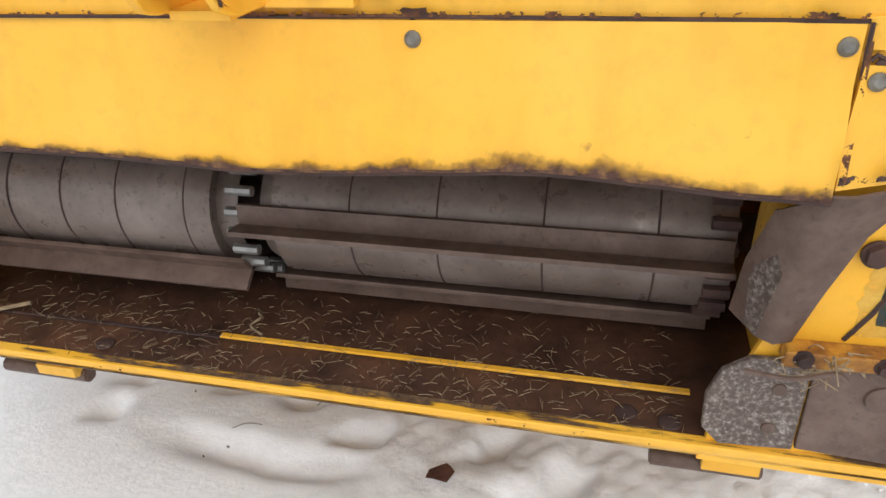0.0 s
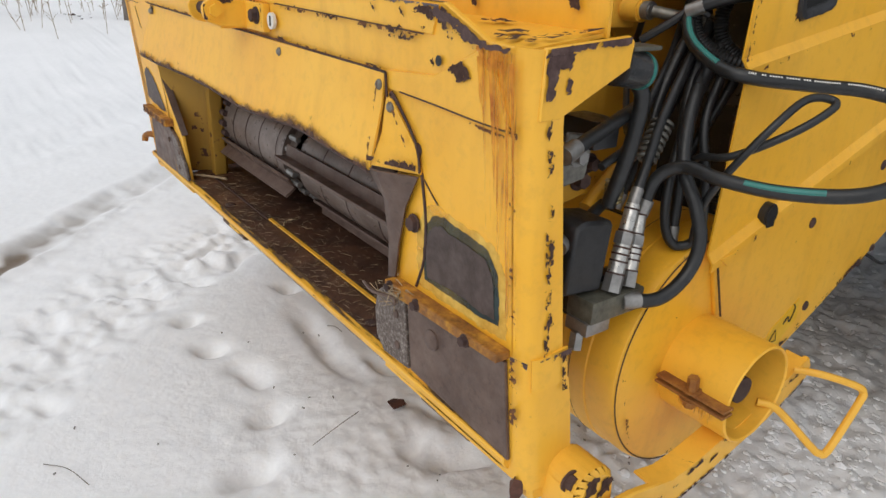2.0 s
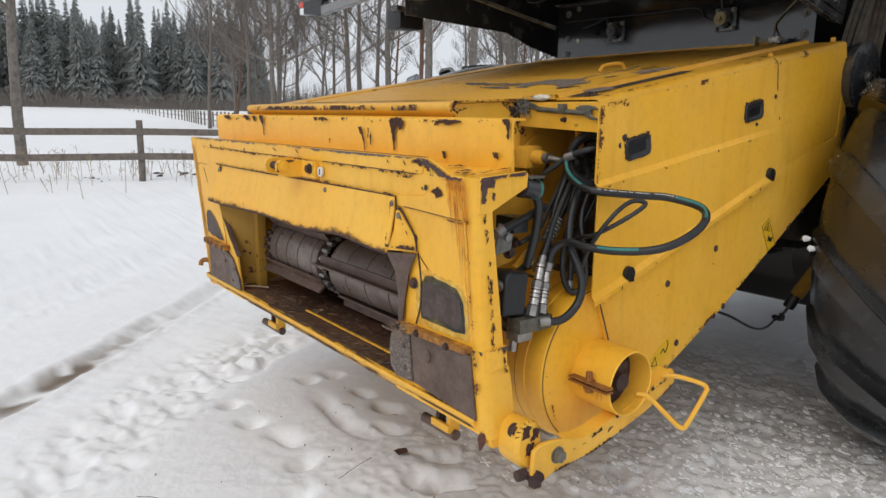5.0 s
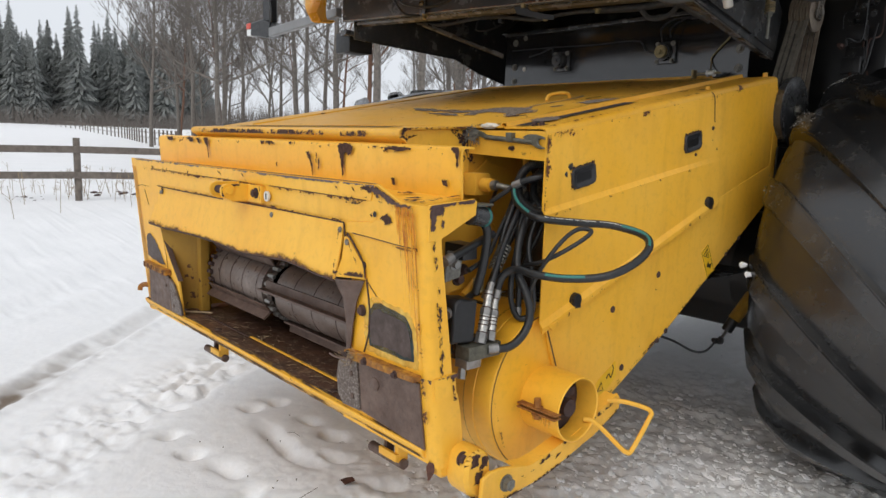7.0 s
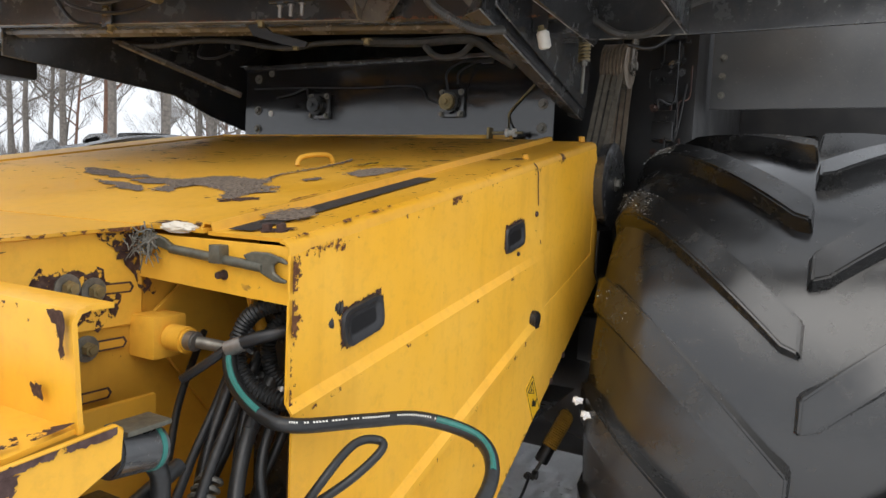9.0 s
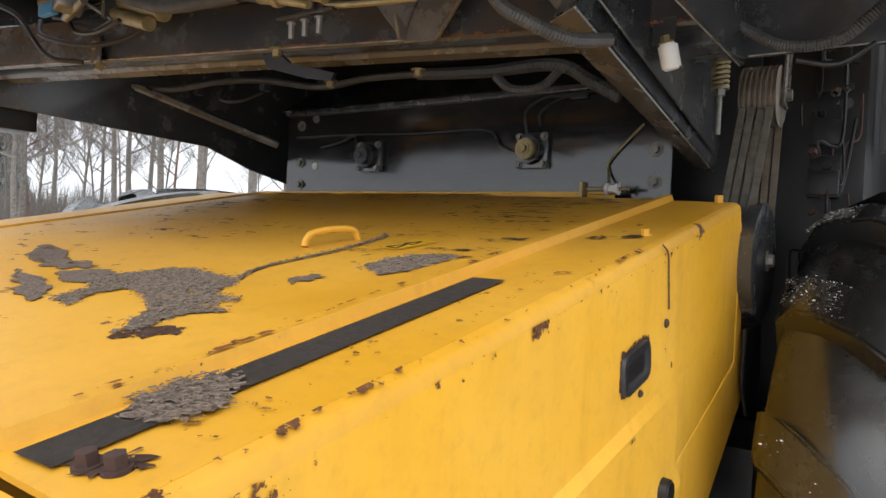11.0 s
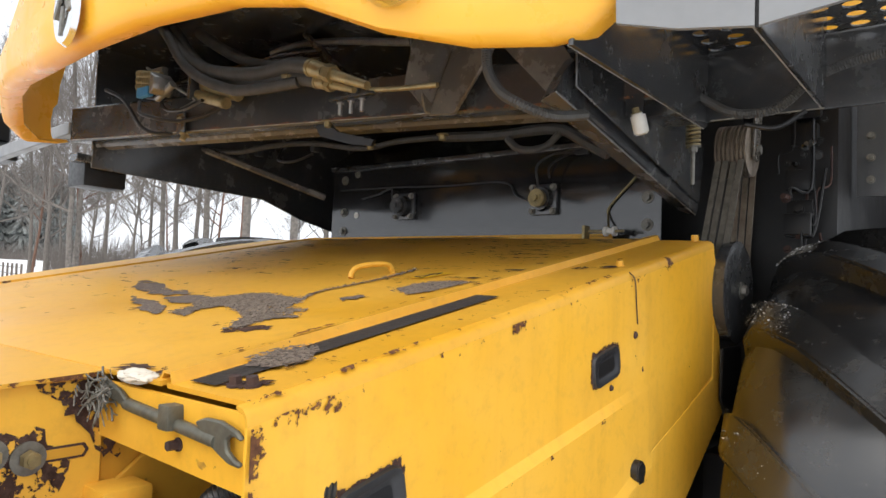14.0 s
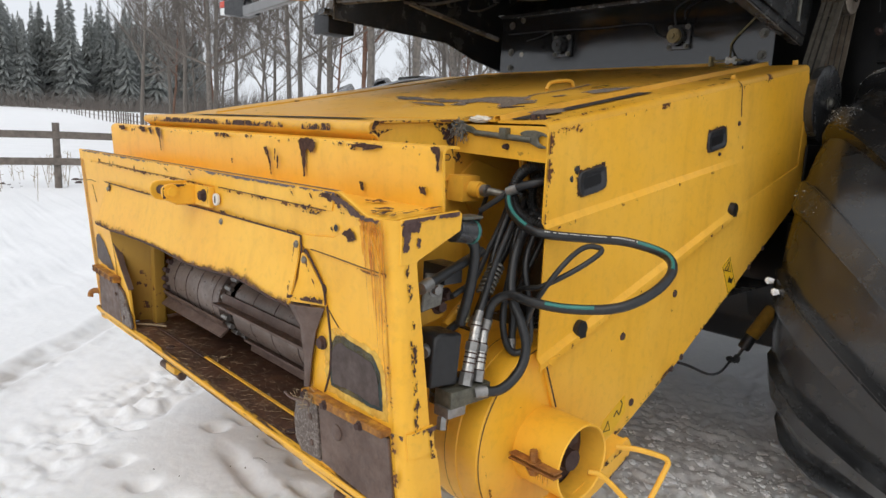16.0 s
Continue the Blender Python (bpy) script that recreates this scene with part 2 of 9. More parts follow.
def plain(name, base, rough, metal=0.0, vary=0.35, scale=18.0, bump=0.12):
    s = Nodes(name)
    n = s.ramp(s.noise(scale, 7, .65), [(0.3, 0.0), (0.75, 1.0)])
    col = s.mix(n, tuple(v * (1 - vary) for v in base), tuple(min(1, v * (1 + vary)) for v in base))
    s.set(col, s.ramp(s.noise(scale * 2.3, 5), [(0.3, max(0.05, rough - .12)), (0.7, min(1, rough + .12))]), metal)
    if bump:
        s.bump(s.noise(scale * 4, 5, .6), bump, 0.002)
    return s.mat


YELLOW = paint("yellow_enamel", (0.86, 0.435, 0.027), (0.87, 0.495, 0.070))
# YELLOW darkened in base colour for upward faces; more chips, no streaks
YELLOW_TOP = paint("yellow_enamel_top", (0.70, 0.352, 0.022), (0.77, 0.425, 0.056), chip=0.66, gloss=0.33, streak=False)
# darker copy of YELLOW for inner walls, the underside and bay parts
YELLOW_DIM = paint("yellow_enamel_darker", (0.60, 0.29, 0.02), (0.66, 0.36, 0.04), chip=0.66, gloss=0.45)
# yellow darkened to olive: the shade inside the mouth put into the paint
YELLOW_THROAT_SHADE = paint("yellow_enamel_throat_shade", (0.34, 0.185, 0.022), (0.44, 0.25, 0.035), chip=0.62, gloss=0.55)
RUST_YELLOW = rusty("rust_over_yellow_paint", (0.10, 0.038, 0.016), (0.32, 0.135, 0.022), (0.70, 0.35, 0.032), 0.75, scale=26)
YELLOW_CAB = plain("yellow_cab_plastic", (0.80, 0.40, 0.035), 0.33, vary=0.05, scale=4, bump=0.03)
RUST = rusty("brown_worn_steel", (0.072, 0.041, 0.030), (0.112, 0.070, 0.053), (0.165, 0.110, 0.086), 0.6, metal=0.08)
RUST_DARK = rusty("dark_flaked_rust", (0.035, 0.020, 0.018), (0.06, 0.033, 0.028), (0.10, 0.05, 0.035), 0.85)
RUST_RED = rusty("orange_rust", (0.16, 0.055, 0.015), (0.30, 0.12, 0.025), (0.50, 0.24, 0.04), 0.85, scale=22)
FLOOR_RUST = rusty("dark_oily_floor_steel", (0.034, 0.018, 0.013), (0.092, 0.044, 0.028), (0.165, 0.075, 0.042), 0.48, scale=9, metal=0.15)
GALV = rusty("speckled_worn_plate", (0.065, 0.044, 0.035), (0.115, 0.084, 0.068), (0.40, 0.36, 0.32), 0.6, scale=150, metal=0.1)
ROLL = rusty("polished_brown_roller_steel", (0.12, 0.086, 0.071), (0.185, 0.144, 0.123), (0.27, 0.218, 0.192), 0.42, scale=6, metal=0.25)
STEEL = plain("zinc_steel", (0.30, 0.29, 0.275), 0.42, 0.75, 0.3, 40)
DULL = plain("dull_grey_bolt_steel", (0.20, 0.19, 0.165), 0.5, 0.6, 0.4, 60)
BRASS = plain("zinc_yellow_steel", (0.30, 0.235, 0.115), 0.46, 0.6, 0.4, 30)
def gloss_black(name, base, dust, rough, amount=0.5, spec=0.8):
    """Black machine enamel: smooth, with a film of brown dust and spatter in places."""
    s = Nodes(name)
    film = s.ramp(s.noise(7, 8, .68), [(0.46, 0.0), (0.74, amount)])
    spat = s.ramp(s.noise(120, 4, .6, offset=5.0), [(0.66, 0.0), (0.72, 0.8)])
    col = s.mix(spat, s.mix(film, base, dust), tuple(v * 1.6 for v in dust))
    s.set(col, s.mix(film, rough, rough + .35), 0.0)
    s.b.inputs["Specular IOR Level"].default_value = spec
    s.bump(s.noise(5, 3, .5), 0.06, 0.01)
    return s.mat


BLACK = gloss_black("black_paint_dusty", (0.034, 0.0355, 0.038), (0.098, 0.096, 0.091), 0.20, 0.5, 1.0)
# darker copy of the black paint, with deep shade put into its colour
BLACK_SHADE = gloss_black("black_paint_in_shade", (0.010, 0.010, 0.011), (0.035, 0.031, 0.026), 0.35, 0.4, 0.4)
BLACK_GLOSS = gloss_black("black_satin_sheet", (0.013, 0.0135, 0.015), (0.050, 0.047, 0.043), 0.12, 0.30, 0.85)
BROWN_BLACK = gloss_black("black_paint_with_dust", (0.070, 0.061, 0.050), (0.215, 0.185, 0.148), 0.22, 0.7)
def wet_rubber():
    """Tyre rubber, partly wet: a dull grey bloom between smooth wet areas, with a little mud film."""
    s = Nodes("wet_tyre_rubber")
    bloom = s.ramp(s.noise(5, 7, .62), [(0.38, 0.0), (0.66, 1.0)])
    col = s.mix(bloom, (0.006, 0.006, 0.007), (0.012, 0.012, 0.0115))
    mud = s.ramp(s.noise(17, 8, .7, offset=2.0), [(0.56, 0.0), (0.74, 0.6)])
    col = s.mix(mud, col, (0.036, 0.032, 0.027))
    s.set(col, s.mix(mud, s.mix(bloom, 0.18, 0.30), 0.46), 0.0)
    s.b.inputs["Specular IOR Level"].default_value = 0.8
    s.b.inputs["Coat Weight"].default_value = 0.35
    s.b.inputs["Coat Roughness"].default_value = 0.24
    s.bump(s.math("ADD", s.noise(12, 4, .5), s.math("MULTIPLY", s.noise(150, 4, .7), 0.12)), 0.12, 0.006)
    return s.mat


RUBBER = wet_rubber()
SLEEVE = plain("dusty_cable_sleeve", (0.060, 0.058, 0.054), 0.55, 0.0, 0.35, 25, 0.05)
DUSTY_HOSE = plain("dusty_hose_rubber", (0.046, 0.043, 0.039), 0.7, 0.0, 0.35, 14, 0.15)
PULLEY = rusty("tan_worn_pulley_steel", (0.10, 0.072, 0.052), (0.17, 0.135, 0.10), (0.26, 0.22, 0.17), 0.5, metal=0.35)
# pale colour for the light caught along worn sheet edges
EDGE_GLINT = plain("bright_sheet_edge_glint", (0.30, 0.28, 0.24), 0.5, 0.3, 0.6, 30, 0.0)
GUARD = gloss_black("dark_grey_guard_sheet", (0.062, 0.064, 0.067), (0.12, 0.117, 0.11), 0.30, 0.35)
HOSE = plain("black_hose_rubber", (0.0155, 0.016, 0.0165), 0.40, 0.0, 0.4, 60, 0.12)
GREY_PANEL = plain("grey_body_panel", (0.20, 0.205, 0.21), 0.42, 0.0, 0.12, 7, 0.02)
PLASTIC = plain("black_plastic", (0.012, 0.012, 0.013), 0.4, 0.0, 0.3, 30, 0.05)
FOAM = plain("yellowed_foam", (0.66, 0.60, 0.50), 0.8, 0.0, 0.15, 40, 0.3)
WHITE = plain("white_plastic", (0.72, 0.70, 0.64), 0.45, 0.0, 0.1, 30, 0.05)
TURQ = plain("turquoise_mark", (0.03, 0.18, 0.155), 0.5, 0.0, 0.2, 50, 0.0)
TAPE = plain("dark_grip_tape", (0.080, 0.068, 0.061), 0.85, 0.0, 0.25, 90, 0.5)
STRAW = plain("dry_straw", (0.30, 0.22, 0.13), 0.8, 0.0, 0.5, 60, 0.1)
STRAW_GREY = plain("grey_weathered_straw", (0.185, 0.145, 0.112), 0.9, 0.0, 0.75, 160, 0.1)
WOOD = plain("weathered_grey_wood", (0.16, 0.135, 0.115), 0.85, 0.0, 0.4, 12, 0.4)
BARK = plain("grey_brown_bark", (0.165, 0.146, 0.128), 0.9, 0.0, 0.5, 8, 0.5)
BARK_RED = plain("reddish_pine_bark", (0.16, 0.088, 0.06), 0.9, 0.0, 0.4, 8, 0.5)
TWIG = plain("grey_twigs", (0.150, 0.132, 0.118), 0.9, 0.0, 0.3, 3, 0.0)
def needle_material():
    """Spruce needles: thin, so that half the light passes through; colour paled for mist."""
    s = Nodes("spruce_needles_mist_paled")
    # pale grey in place of dark green: distance haze mixed into the colour
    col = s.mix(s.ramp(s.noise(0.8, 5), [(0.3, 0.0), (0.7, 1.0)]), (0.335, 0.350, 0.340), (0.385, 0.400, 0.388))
    d, tr, m = s.t.nodes.new("ShaderNodeBsdfDiffuse"), s.t.nodes.new("ShaderNodeBsdfTranslucent"), s.t.nodes.new("ShaderNodeMixShader")
    m.inputs[0].default_value = 0.5
    s.link(col, d.inputs[0])
    s.link(col, tr.inputs[0])
    s.link(d.outputs[0], m.inputs[1])
    s.link(tr.outputs[0], m.inputs[2])
    s.link(m.outputs[0], s.t.nodes["Material Output"].inputs[0])
    return s.mat


NEEDLE_HAZE = needle_material()
GRIT = plain("grey_grit", (0.16, 0.15, 0.125), 0.7, 0.0, 0.6, 200, 0.0)
BRIGHT = plain("bright_coupling_steel", (0.52, 0.51, 0.48), 0.34, 0.85, 0.35, 70, 0.2)
OLD_STEEL = plain("old_dark_steel", (0.115, 0.110, 0.085), 0.5, 0.35, 0.4, 50)
BELT = plain("worn_belt_fabric", (0.095, 0.084, 0.066), 0.75, 0.0, 0.4, 40, 0.2)
STICKER = plain("yellow_label", (0.80, 0.46, 0.018), 0.4, 0.0, 0.08, 30, 0.0)
HANDLE = plain("grey_black_handle_plastic", (0.021, 0.021, 0.023), 0.45, 0.0, 0.25, 30, 0.05)
BELLOWS = plain("mustard_yellow_rubber", (0.36, 0.205, 0.030), 0.5, 0.0, 0.3, 30, 0.05)
BLUE = plain("blue_plastic_plug", (0.05, 0.22, 0.42), 0.45, 0.0, 0.1, 30, 0.0)
INK = plain("black_ink", (0.012, 0.012, 0.012), 0.5, 0.0, 0.2, 30, 0.0)
LEAF = plain("dry_brown_leaf", (0.10, 0.04, 0.025), 0.8, 0.0, 0.4, 60, 0.2)
RED_LENS = plain("red_lens", (0.55, 0.06, 0.03), 0.2, 0.0, 0.1, 20, 0.0)
CLEAR = plain("clear_lamp_lens", (0.72, 0.74, 0.74), 0.12, 0.0, 0.1, 40, 0.1)
GREEN_GLASS = plain("green_tinted_glass", (0.055, 0.135, 0.105), 0.08, 0.0, 0.1, 6, 0.0)
CHROME = plain("bright_chrome", (0.75, 0.76, 0.78), 0.14, 1.0, 0.05, 20, 0.0)


def snow_material():
    s = Nodes("trodden_snow")
    big = s.ramp(s.noise(0.9, 5, .6), [(0.35, (0.88, 0.885, 0.89)), (0.7, (0.94, 0.94, 0.945))])
    fine = s.ramp(s.noise(30, 6, .7), [(0.3, (0.93, 0.93, 0.94)), (0.7, (1.0, 1.0, 1.0))])
    col = s.mix(1.0, big, fine, "MULTIPLY")
    dirt = s.ramp(s.noise(2.3, 7, .7, offset=4.0), [(0.68, 0.0), (0.82, 0.25)])
    col = s.mix(dirt, col, (0.66, 0.63, 0.58))
    att = s.t.nodes.new("ShaderNodeAttribute")
    att.attribute_name = "mud"
    col = s.mix(att.outputs["Fac"], col, (0.17, 0.125, 0.085))
    s.set(col, 0.6, 0.0)
    s.b.inputs["Subsurface Weight"].default_value = 0.0
    s.bump(s.math("ADD", s.noise(14, 9, .7), s.math("MULTIPLY", s.noise(90, 5, .75), 0.35)), 0.42, 0.018)
    return s.mat


SNOW = snow_material()
SNOW_BIT = plain("snow_lump", (0.85, 0.86, 0.88), 0.6, 0.0, 0.05, 40, 0.3)


def frayed(name, colours, rough=0.7, scale=55.0, contrast=3.0, soft=0.05, grain=90.0, stretch=None):
    """A flat patch whose outline and inside are broken up by grain, so that the paint round it shows through."""
    s = Nodes(name)
    col = s.ramp(s.noise(grain, 6, .7), [(0.34, colours[0]), (0.5, colours[1]), (0.66, colours[2])])
    s.set(col, rough, 0.0)
    s.b.inputs["Specular IOR Level"].default_value = 0.25
    s.bump(s.noise(140, 6, .7), 0.35, 0.002)
    att = s.t.nodes.new("ShaderNodeAttribute")
    att.attribute_name = "inner"
    n1 = s.math("MULTIPLY", s.math("SUBTRACT", s.noise(scale, 7, .62, stretch), 0.5), contrast)
    n2 = s.math("MULTIPLY", s.math("SUBTRACT", s.noise(scale * .27, 3, .5, stretch, offset=7.0), 0.5), contrast * .7)
    g = s.math("ADD", s.math("MULTIPLY", att.outputs["Fac"], 0.95), s.math("ADD", n1, n2))
    alpha = s.ramp(g, [(0.45, 0.0), (0.45 + soft, 1.0)])
    s.link(alpha, s.b.inputs["Alpha"])
    return s.mat


FLAKE = frayed("flaked_brown_patch", ((0.036, 0.017, 0.012), (0.062, 0.033, 0.025), (0.105, 0.064, 0.050)), 0.8, 60, 4.4)
CHIP = frayed("dark_brown_bare_spot", ((0.036, 0.016, 0.011), (0.058, 0.029, 0.021), (0.10, 0.056, 0.041)), 0.8, 110, 1.9, 0.05)
SPECK = frayed("rust_specks", ((0.070, 0.027, 0.013), (0.125, 0.052, 0.025), (0.21, 0.090, 0.034)), 0.8, 95, 3.6)
DASH = frayed("long_flakes", ((0.036, 0.022, 0.018), (0.066, 0.044, 0.036), (0.11, 0.078, 0.066)), 0.75, 34, 3.4, stretch=(1.0, 3.2, 1.0))
FLAKE_BROWN = frayed("bare_brown_steel_patch", ((0.052, 0.035, 0.030), (0.078, 0.056, 0.049), (0.105, 0.079, 0.070)), 0.5, 24, 0.3, 0.08, 30)
FLAKE_RED = frayed("orange_rust_run", ((0.30, 0.085, 0.016), (0.48, 0.17, 0.024), (0.66, 0.29, 0.035)), 0.7, 46, 3.0, 0.8, 40, (2.4, 2.4, 0.045))
FLAKE_GREY = frayed("grey_chaff_crust", ((0.055, 0.040, 0.032), (0.145, 0.112, 0.092), (0.27, 0.22, 0.185)), 0.95, 34, 2.2, 0.06, 190, (0.7, 1.5, 1.0))
BARE_STEEL = frayed("purple_brown_bare_steel", ((0.055, 0.030, 0.027), (0.085, 0.050, 0.045), (0.125, 0.080, 0.070)), 0.6, 80, 1.3, 0.06, 60)
RUST_STAIN = frayed("orange_rust_stain", ((0.36, 0.095, 0.014), (0.56, 0.205, 0.020), (0.74, 0.33, 0.028)), 0.7, 40, 1.5, 0.9, 30, (2.0, 2.0, 0.12))
PRIMER = frayed("blue_black_scorched_rim", ((0.020, 0.032, 0.034), (0.032, 0.050, 0.050), (0.060, 0.080, 0.066)), 0.6, 10, 0.4, 0.45, 14)
HALO = frayed("pale_bleached_paint", ((0.72, 0.47, 0.085), (0.76, 0.50, 0.10), (0.80, 0.53, 0.12)), 0.6, 14, 1.0, 0.95, 14)
SCORCH = frayed("scorched_brown_edge", ((0.050, 0.023, 0.017), (0.092, 0.047, 0.035), (0.22, 0.115, 0.042)), 0.75, 34, 1.6, 0.5, 60)
MATTED = frayed("matted_chaff_line", ((0.045, 0.032, 0.026), (0.095, 0.072, 0.058), (0.17, 0.13, 0.10)), 0.95, 60, 0.6, 0.06, 190)
RUST_RED_SPOT = frayed("red_brown_rust_spot", ((0.11, 0.030, 0.012), (0.17, 0.055, 0.020), (0.24, 0.085, 0.028)), 0.8, 160, 1.2)
LIP_WEAR = frayed("grimy_worn_lip", ((0.060, 0.034, 0.022), (0.12, 0.072, 0.040), (0.24, 0.14, 0.05)), 0.8, 42, 2.6, 0.35, 60, (0.22, 2.0, 2.0))
EDGE_GREY = frayed("worn_grey_edge", ((0.080, 0.062, 0.060), (0.125, 0.103, 0.103), (0.19, 0.165, 0.17)), 0.55, 60, 2.0, 0.12)

# ---- ground ----
def graded(lo, hi, fine_lo, fine_hi, step, grow=1.16):
    a = list(np.arange(fine_lo, fine_hi + step / 2, step))
    s, v = step, fine_hi
    while v < hi:
        s *= grow
        v += s
        a.append(v)
    s, v = step, fine_lo
    while v > lo:
        s *= grow
        v -= s
        a.insert(0, v)
    return np.array(a)


RUTS = [
    [(-1.7, -1.5), (-2.7, -0.49), (-3.28, 0.035), (-3.96, 0.69), (-4.9, 1.45), (-6.5, 2.6)],
    [(-4.0, -1.0), (-4.9, 0.05), (-6.3, 1.08), (-7.6, 1.8), (-10.0, 2.6)],
    [(-5.2, -0.9), (-6.6, 0.1), (-8.4, 1.1), (-10.6, 1.7)],
]
LANE = [(-1.0, -1.30), (-1.20, -1.05), (-1.431, -0.823), (-1.576, -0.659), (-1.759, -0.486), (-1.946, -0.286), (-2.169, -0.047), (-2.419, 0.368), (-2.75, 0.90)]
# footprints and grooves: place, direction, half length, half width, depth
STEPS = [(-1.70, 0.0, 60, 0.062, 0.050, 0.050), (-1.465, 0.002, 55, 0.070, 0.055, 0.056), (-1.24, 0.077, 15, 0.100, 0.070, 0.036), (-0.99, 0.030, 100, 0.075, 0.055, 0.044),
         (-2.045, 0.148, 30, 0.060, 0.045, 0.040), (-2.05, -0.100, 48, 0.120, 0.045, 0.036), (-1.237, 0.598, 20, 0.080, 0.055, 0.045), (-1.04, 0.484, 30, 0.075, 0.050, 0.045),
         (-1.46, 0.600, 10, 0.070, 0.050, 0.044), (-1.28, 0.372, -3, 0.280, 0.055, 0.046), (-1.541, -0.555, 20, 0.050, 0.030, 0.018), (-1.39, -0.513, 35, 0.055, 0.040, 0.020),
         (-0.775, -0.100, 110, 0.090, 0.060, 0.046), (-0.70, 0.522, 40, 0.095, 0.055, 0.048), (-0.516, 0.424, 70, 0.120, 0.065, 0.052), (-1.777, 0.439, 40, 0.060, 0.045, 0.040),
         (-1.777, 0.583, 30, 0.065, 0.045, 0.038), (-2.33, 0.255, 127, 0.150, 0.030, 0.026), (-2.15, 0.350, 143, 0.150, 0.034, 0.028), (-2.50, 0.560, 120, 0.120, 0.035, 0.024),
         (-3.15, 0.090, 140, 0.090, 0.040, 0.022), (-0.30, 0.10, 70, 0.090, 0.060, 0.040), (0.30, -0.20, 20, 0.090, 0.060, 0.035), (-0.62, 0.33, 130, 0.075, 0.05, 0.036)]


TABLES = [np.random.RandomState(k).rand(256, 256) for k in range(48)]


def value_noise(X, Y, lam, seed):
    tab = TABLES[seed]
    u, v = X / lam + seed * 3.7, Y / lam + seed * 1.9
    i, j = np.floor(u).astype(int), np.floor(v).astype(int)
    a, b = u - i, v - j
    a, b = a * a * a * (a * (a * 6 - 15) + 10), b * b * b * (b * (b * 6 - 15) + 10)
    f = lambda p, q: tab[(i + p) % 256, (j + q) % 256]
    return (f(0, 0) * (1 - a) + f(1, 0) * a) * (1 - b) + (f(0, 1) * (1 - a) + f(1, 1) * a) * b - 0.5


RUT_LINES = [smooth_line([Vector((*p, 0)) for p in line], 10) for line in RUTS]
LANE_LINE = smooth_line([Vector((*p, 0)) for p in LANE], 8)


def field_rise(d):
    """Height of the field at a distance from the yard: nearly level, then rising to the forest edge."""
    return 0.21 * np.clip((d - 8) / 5, 0, 1) + 2.2 * (np.clip(d - 8, 0, 190) / 150) ** 1.9


def ground_height(X, Y):
    Z = np.zeros_like(X)
    mud = np.zeros_like(X)
    for k, (lam, amp) in enumerate(((2.3, 0.045), (0.9, 0.022), (0.42, 0.007), (0.19, 0.0025), (0.09, 0.0014), (0.045, 0.0012))):
        Z += amp * value_noise(X, Y, lam, k + 1)
    rough_zone = np.clip(0.5 + 2.2 * value_noise(X, Y, 1.3, 17), 0, 1)
    Z += rough_zone * (0.008 * value_noise(X, Y, 0.13, 18) + 0.004 * value_noise(X, Y, 0.06, 19)) * np.clip(np.hypot(X + 1.2, Y + 0.1) - 0.8, 0.1, 1.6)
    near = np.exp(-((X + 1) ** 2 + (Y - 1) ** 2) / 90.0)
    Z *= 0.4 + 0.6 * near
    for line, pts in zip(RUTS, RUT_LINES):
        d2 = np.full_like(X, 1e9)
        for a, b in zip(pts[:-1], pts[1:]):
            ux, uy = b.x - a.x, b.y - a.y
            L2 = ux * ux + uy * uy + 1e-9
            t = np.clip(((X - a.x) * ux + (Y - a.y) * uy) / L2, 0, 1)
            dd = (X - a.x - t * ux) ** 2 + (Y - a.y - t * uy) ** 2
            d2 = np.minimum(d2, dd)
        d = np.sqrt(d2) + 0.035 * value_noise(X, Y, 0.25, 11)
        w = 0.085 if line is RUTS[0] else 0.17
        Z += -0.026 * np.exp(-(d / w) ** 4) + 0.012 * np.exp(-((d - w * 1.6) / (w * .5)) ** 2)
        if line is RUTS[0]:
            blotch = np.exp(-(((X + 2.55) / 0.30) ** 2)) + 0.30 * np.exp(-(((X + 3.1) / 0.28) ** 2))
            mud = np.maximum(mud, np.exp(-(d / 0.11) ** 2) * np.clip(blotch * 1.2 + 0.25, 0, 1) * np.clip(0.8 + 1.5 * value_noise(X, Y, 0.10, 13), 0, 1))
        Z += np.exp(-(d / (w * 2.4)) ** 4) * (0.010 * value_noise(X, Y, 0.11, 15) + 0.014 * value_noise(X, Y, 0.055, 16))
    pts = LANE_LINE
    d2 = np.full_like(X, 1e9)
    for a, b in zip(pts[:-1], pts[1:]):
        ux, uy = b.x - a.x, b.y - a.y
        t = np.clip(((X - a.x) * ux + (Y - a.y) * uy) / (ux * ux + uy * uy + 1e-9), 0, 1)
        d2 = np.minimum(d2, (X - a.x - t * ux) ** 2 + (Y - a.y - t * uy) ** 2)
    tread = np.exp(-(np.sqrt(d2) / 0.24) ** 4)
    Z += tread * (0.030 * value_noise(X, Y, 0.12, 21) + 0.034 * value_noise(X, Y, 0.062, 22) + 0.020 * value_noise(X, Y, 0.04, 23))
    Z -= 0.02 * tread
    for x, y, a, half_len, half_wid, deep in STEPS:
        c, s = math.cos(radians(a)), math.sin(radians(a))
        u = (X - x) * c + (Y - y) * s
        v = -(X - x) * s + (Y - y) * c
        u, v = u + 0.040 * value_noise(X, Y, 0.10, 31), v + 0.034 * value_noise(X, Y, 0.08, 32)
        w = (u / (0.78 * half_len)) ** 2 + (v / (0.72 * half_wid)) ** 2
        Z += -1.25 * deep * np.exp(-np.minimum(w, 30) ** 1.15) + 0.012 * value_noise(X, Y, 0.045, 33) / (1 + w ** 3)
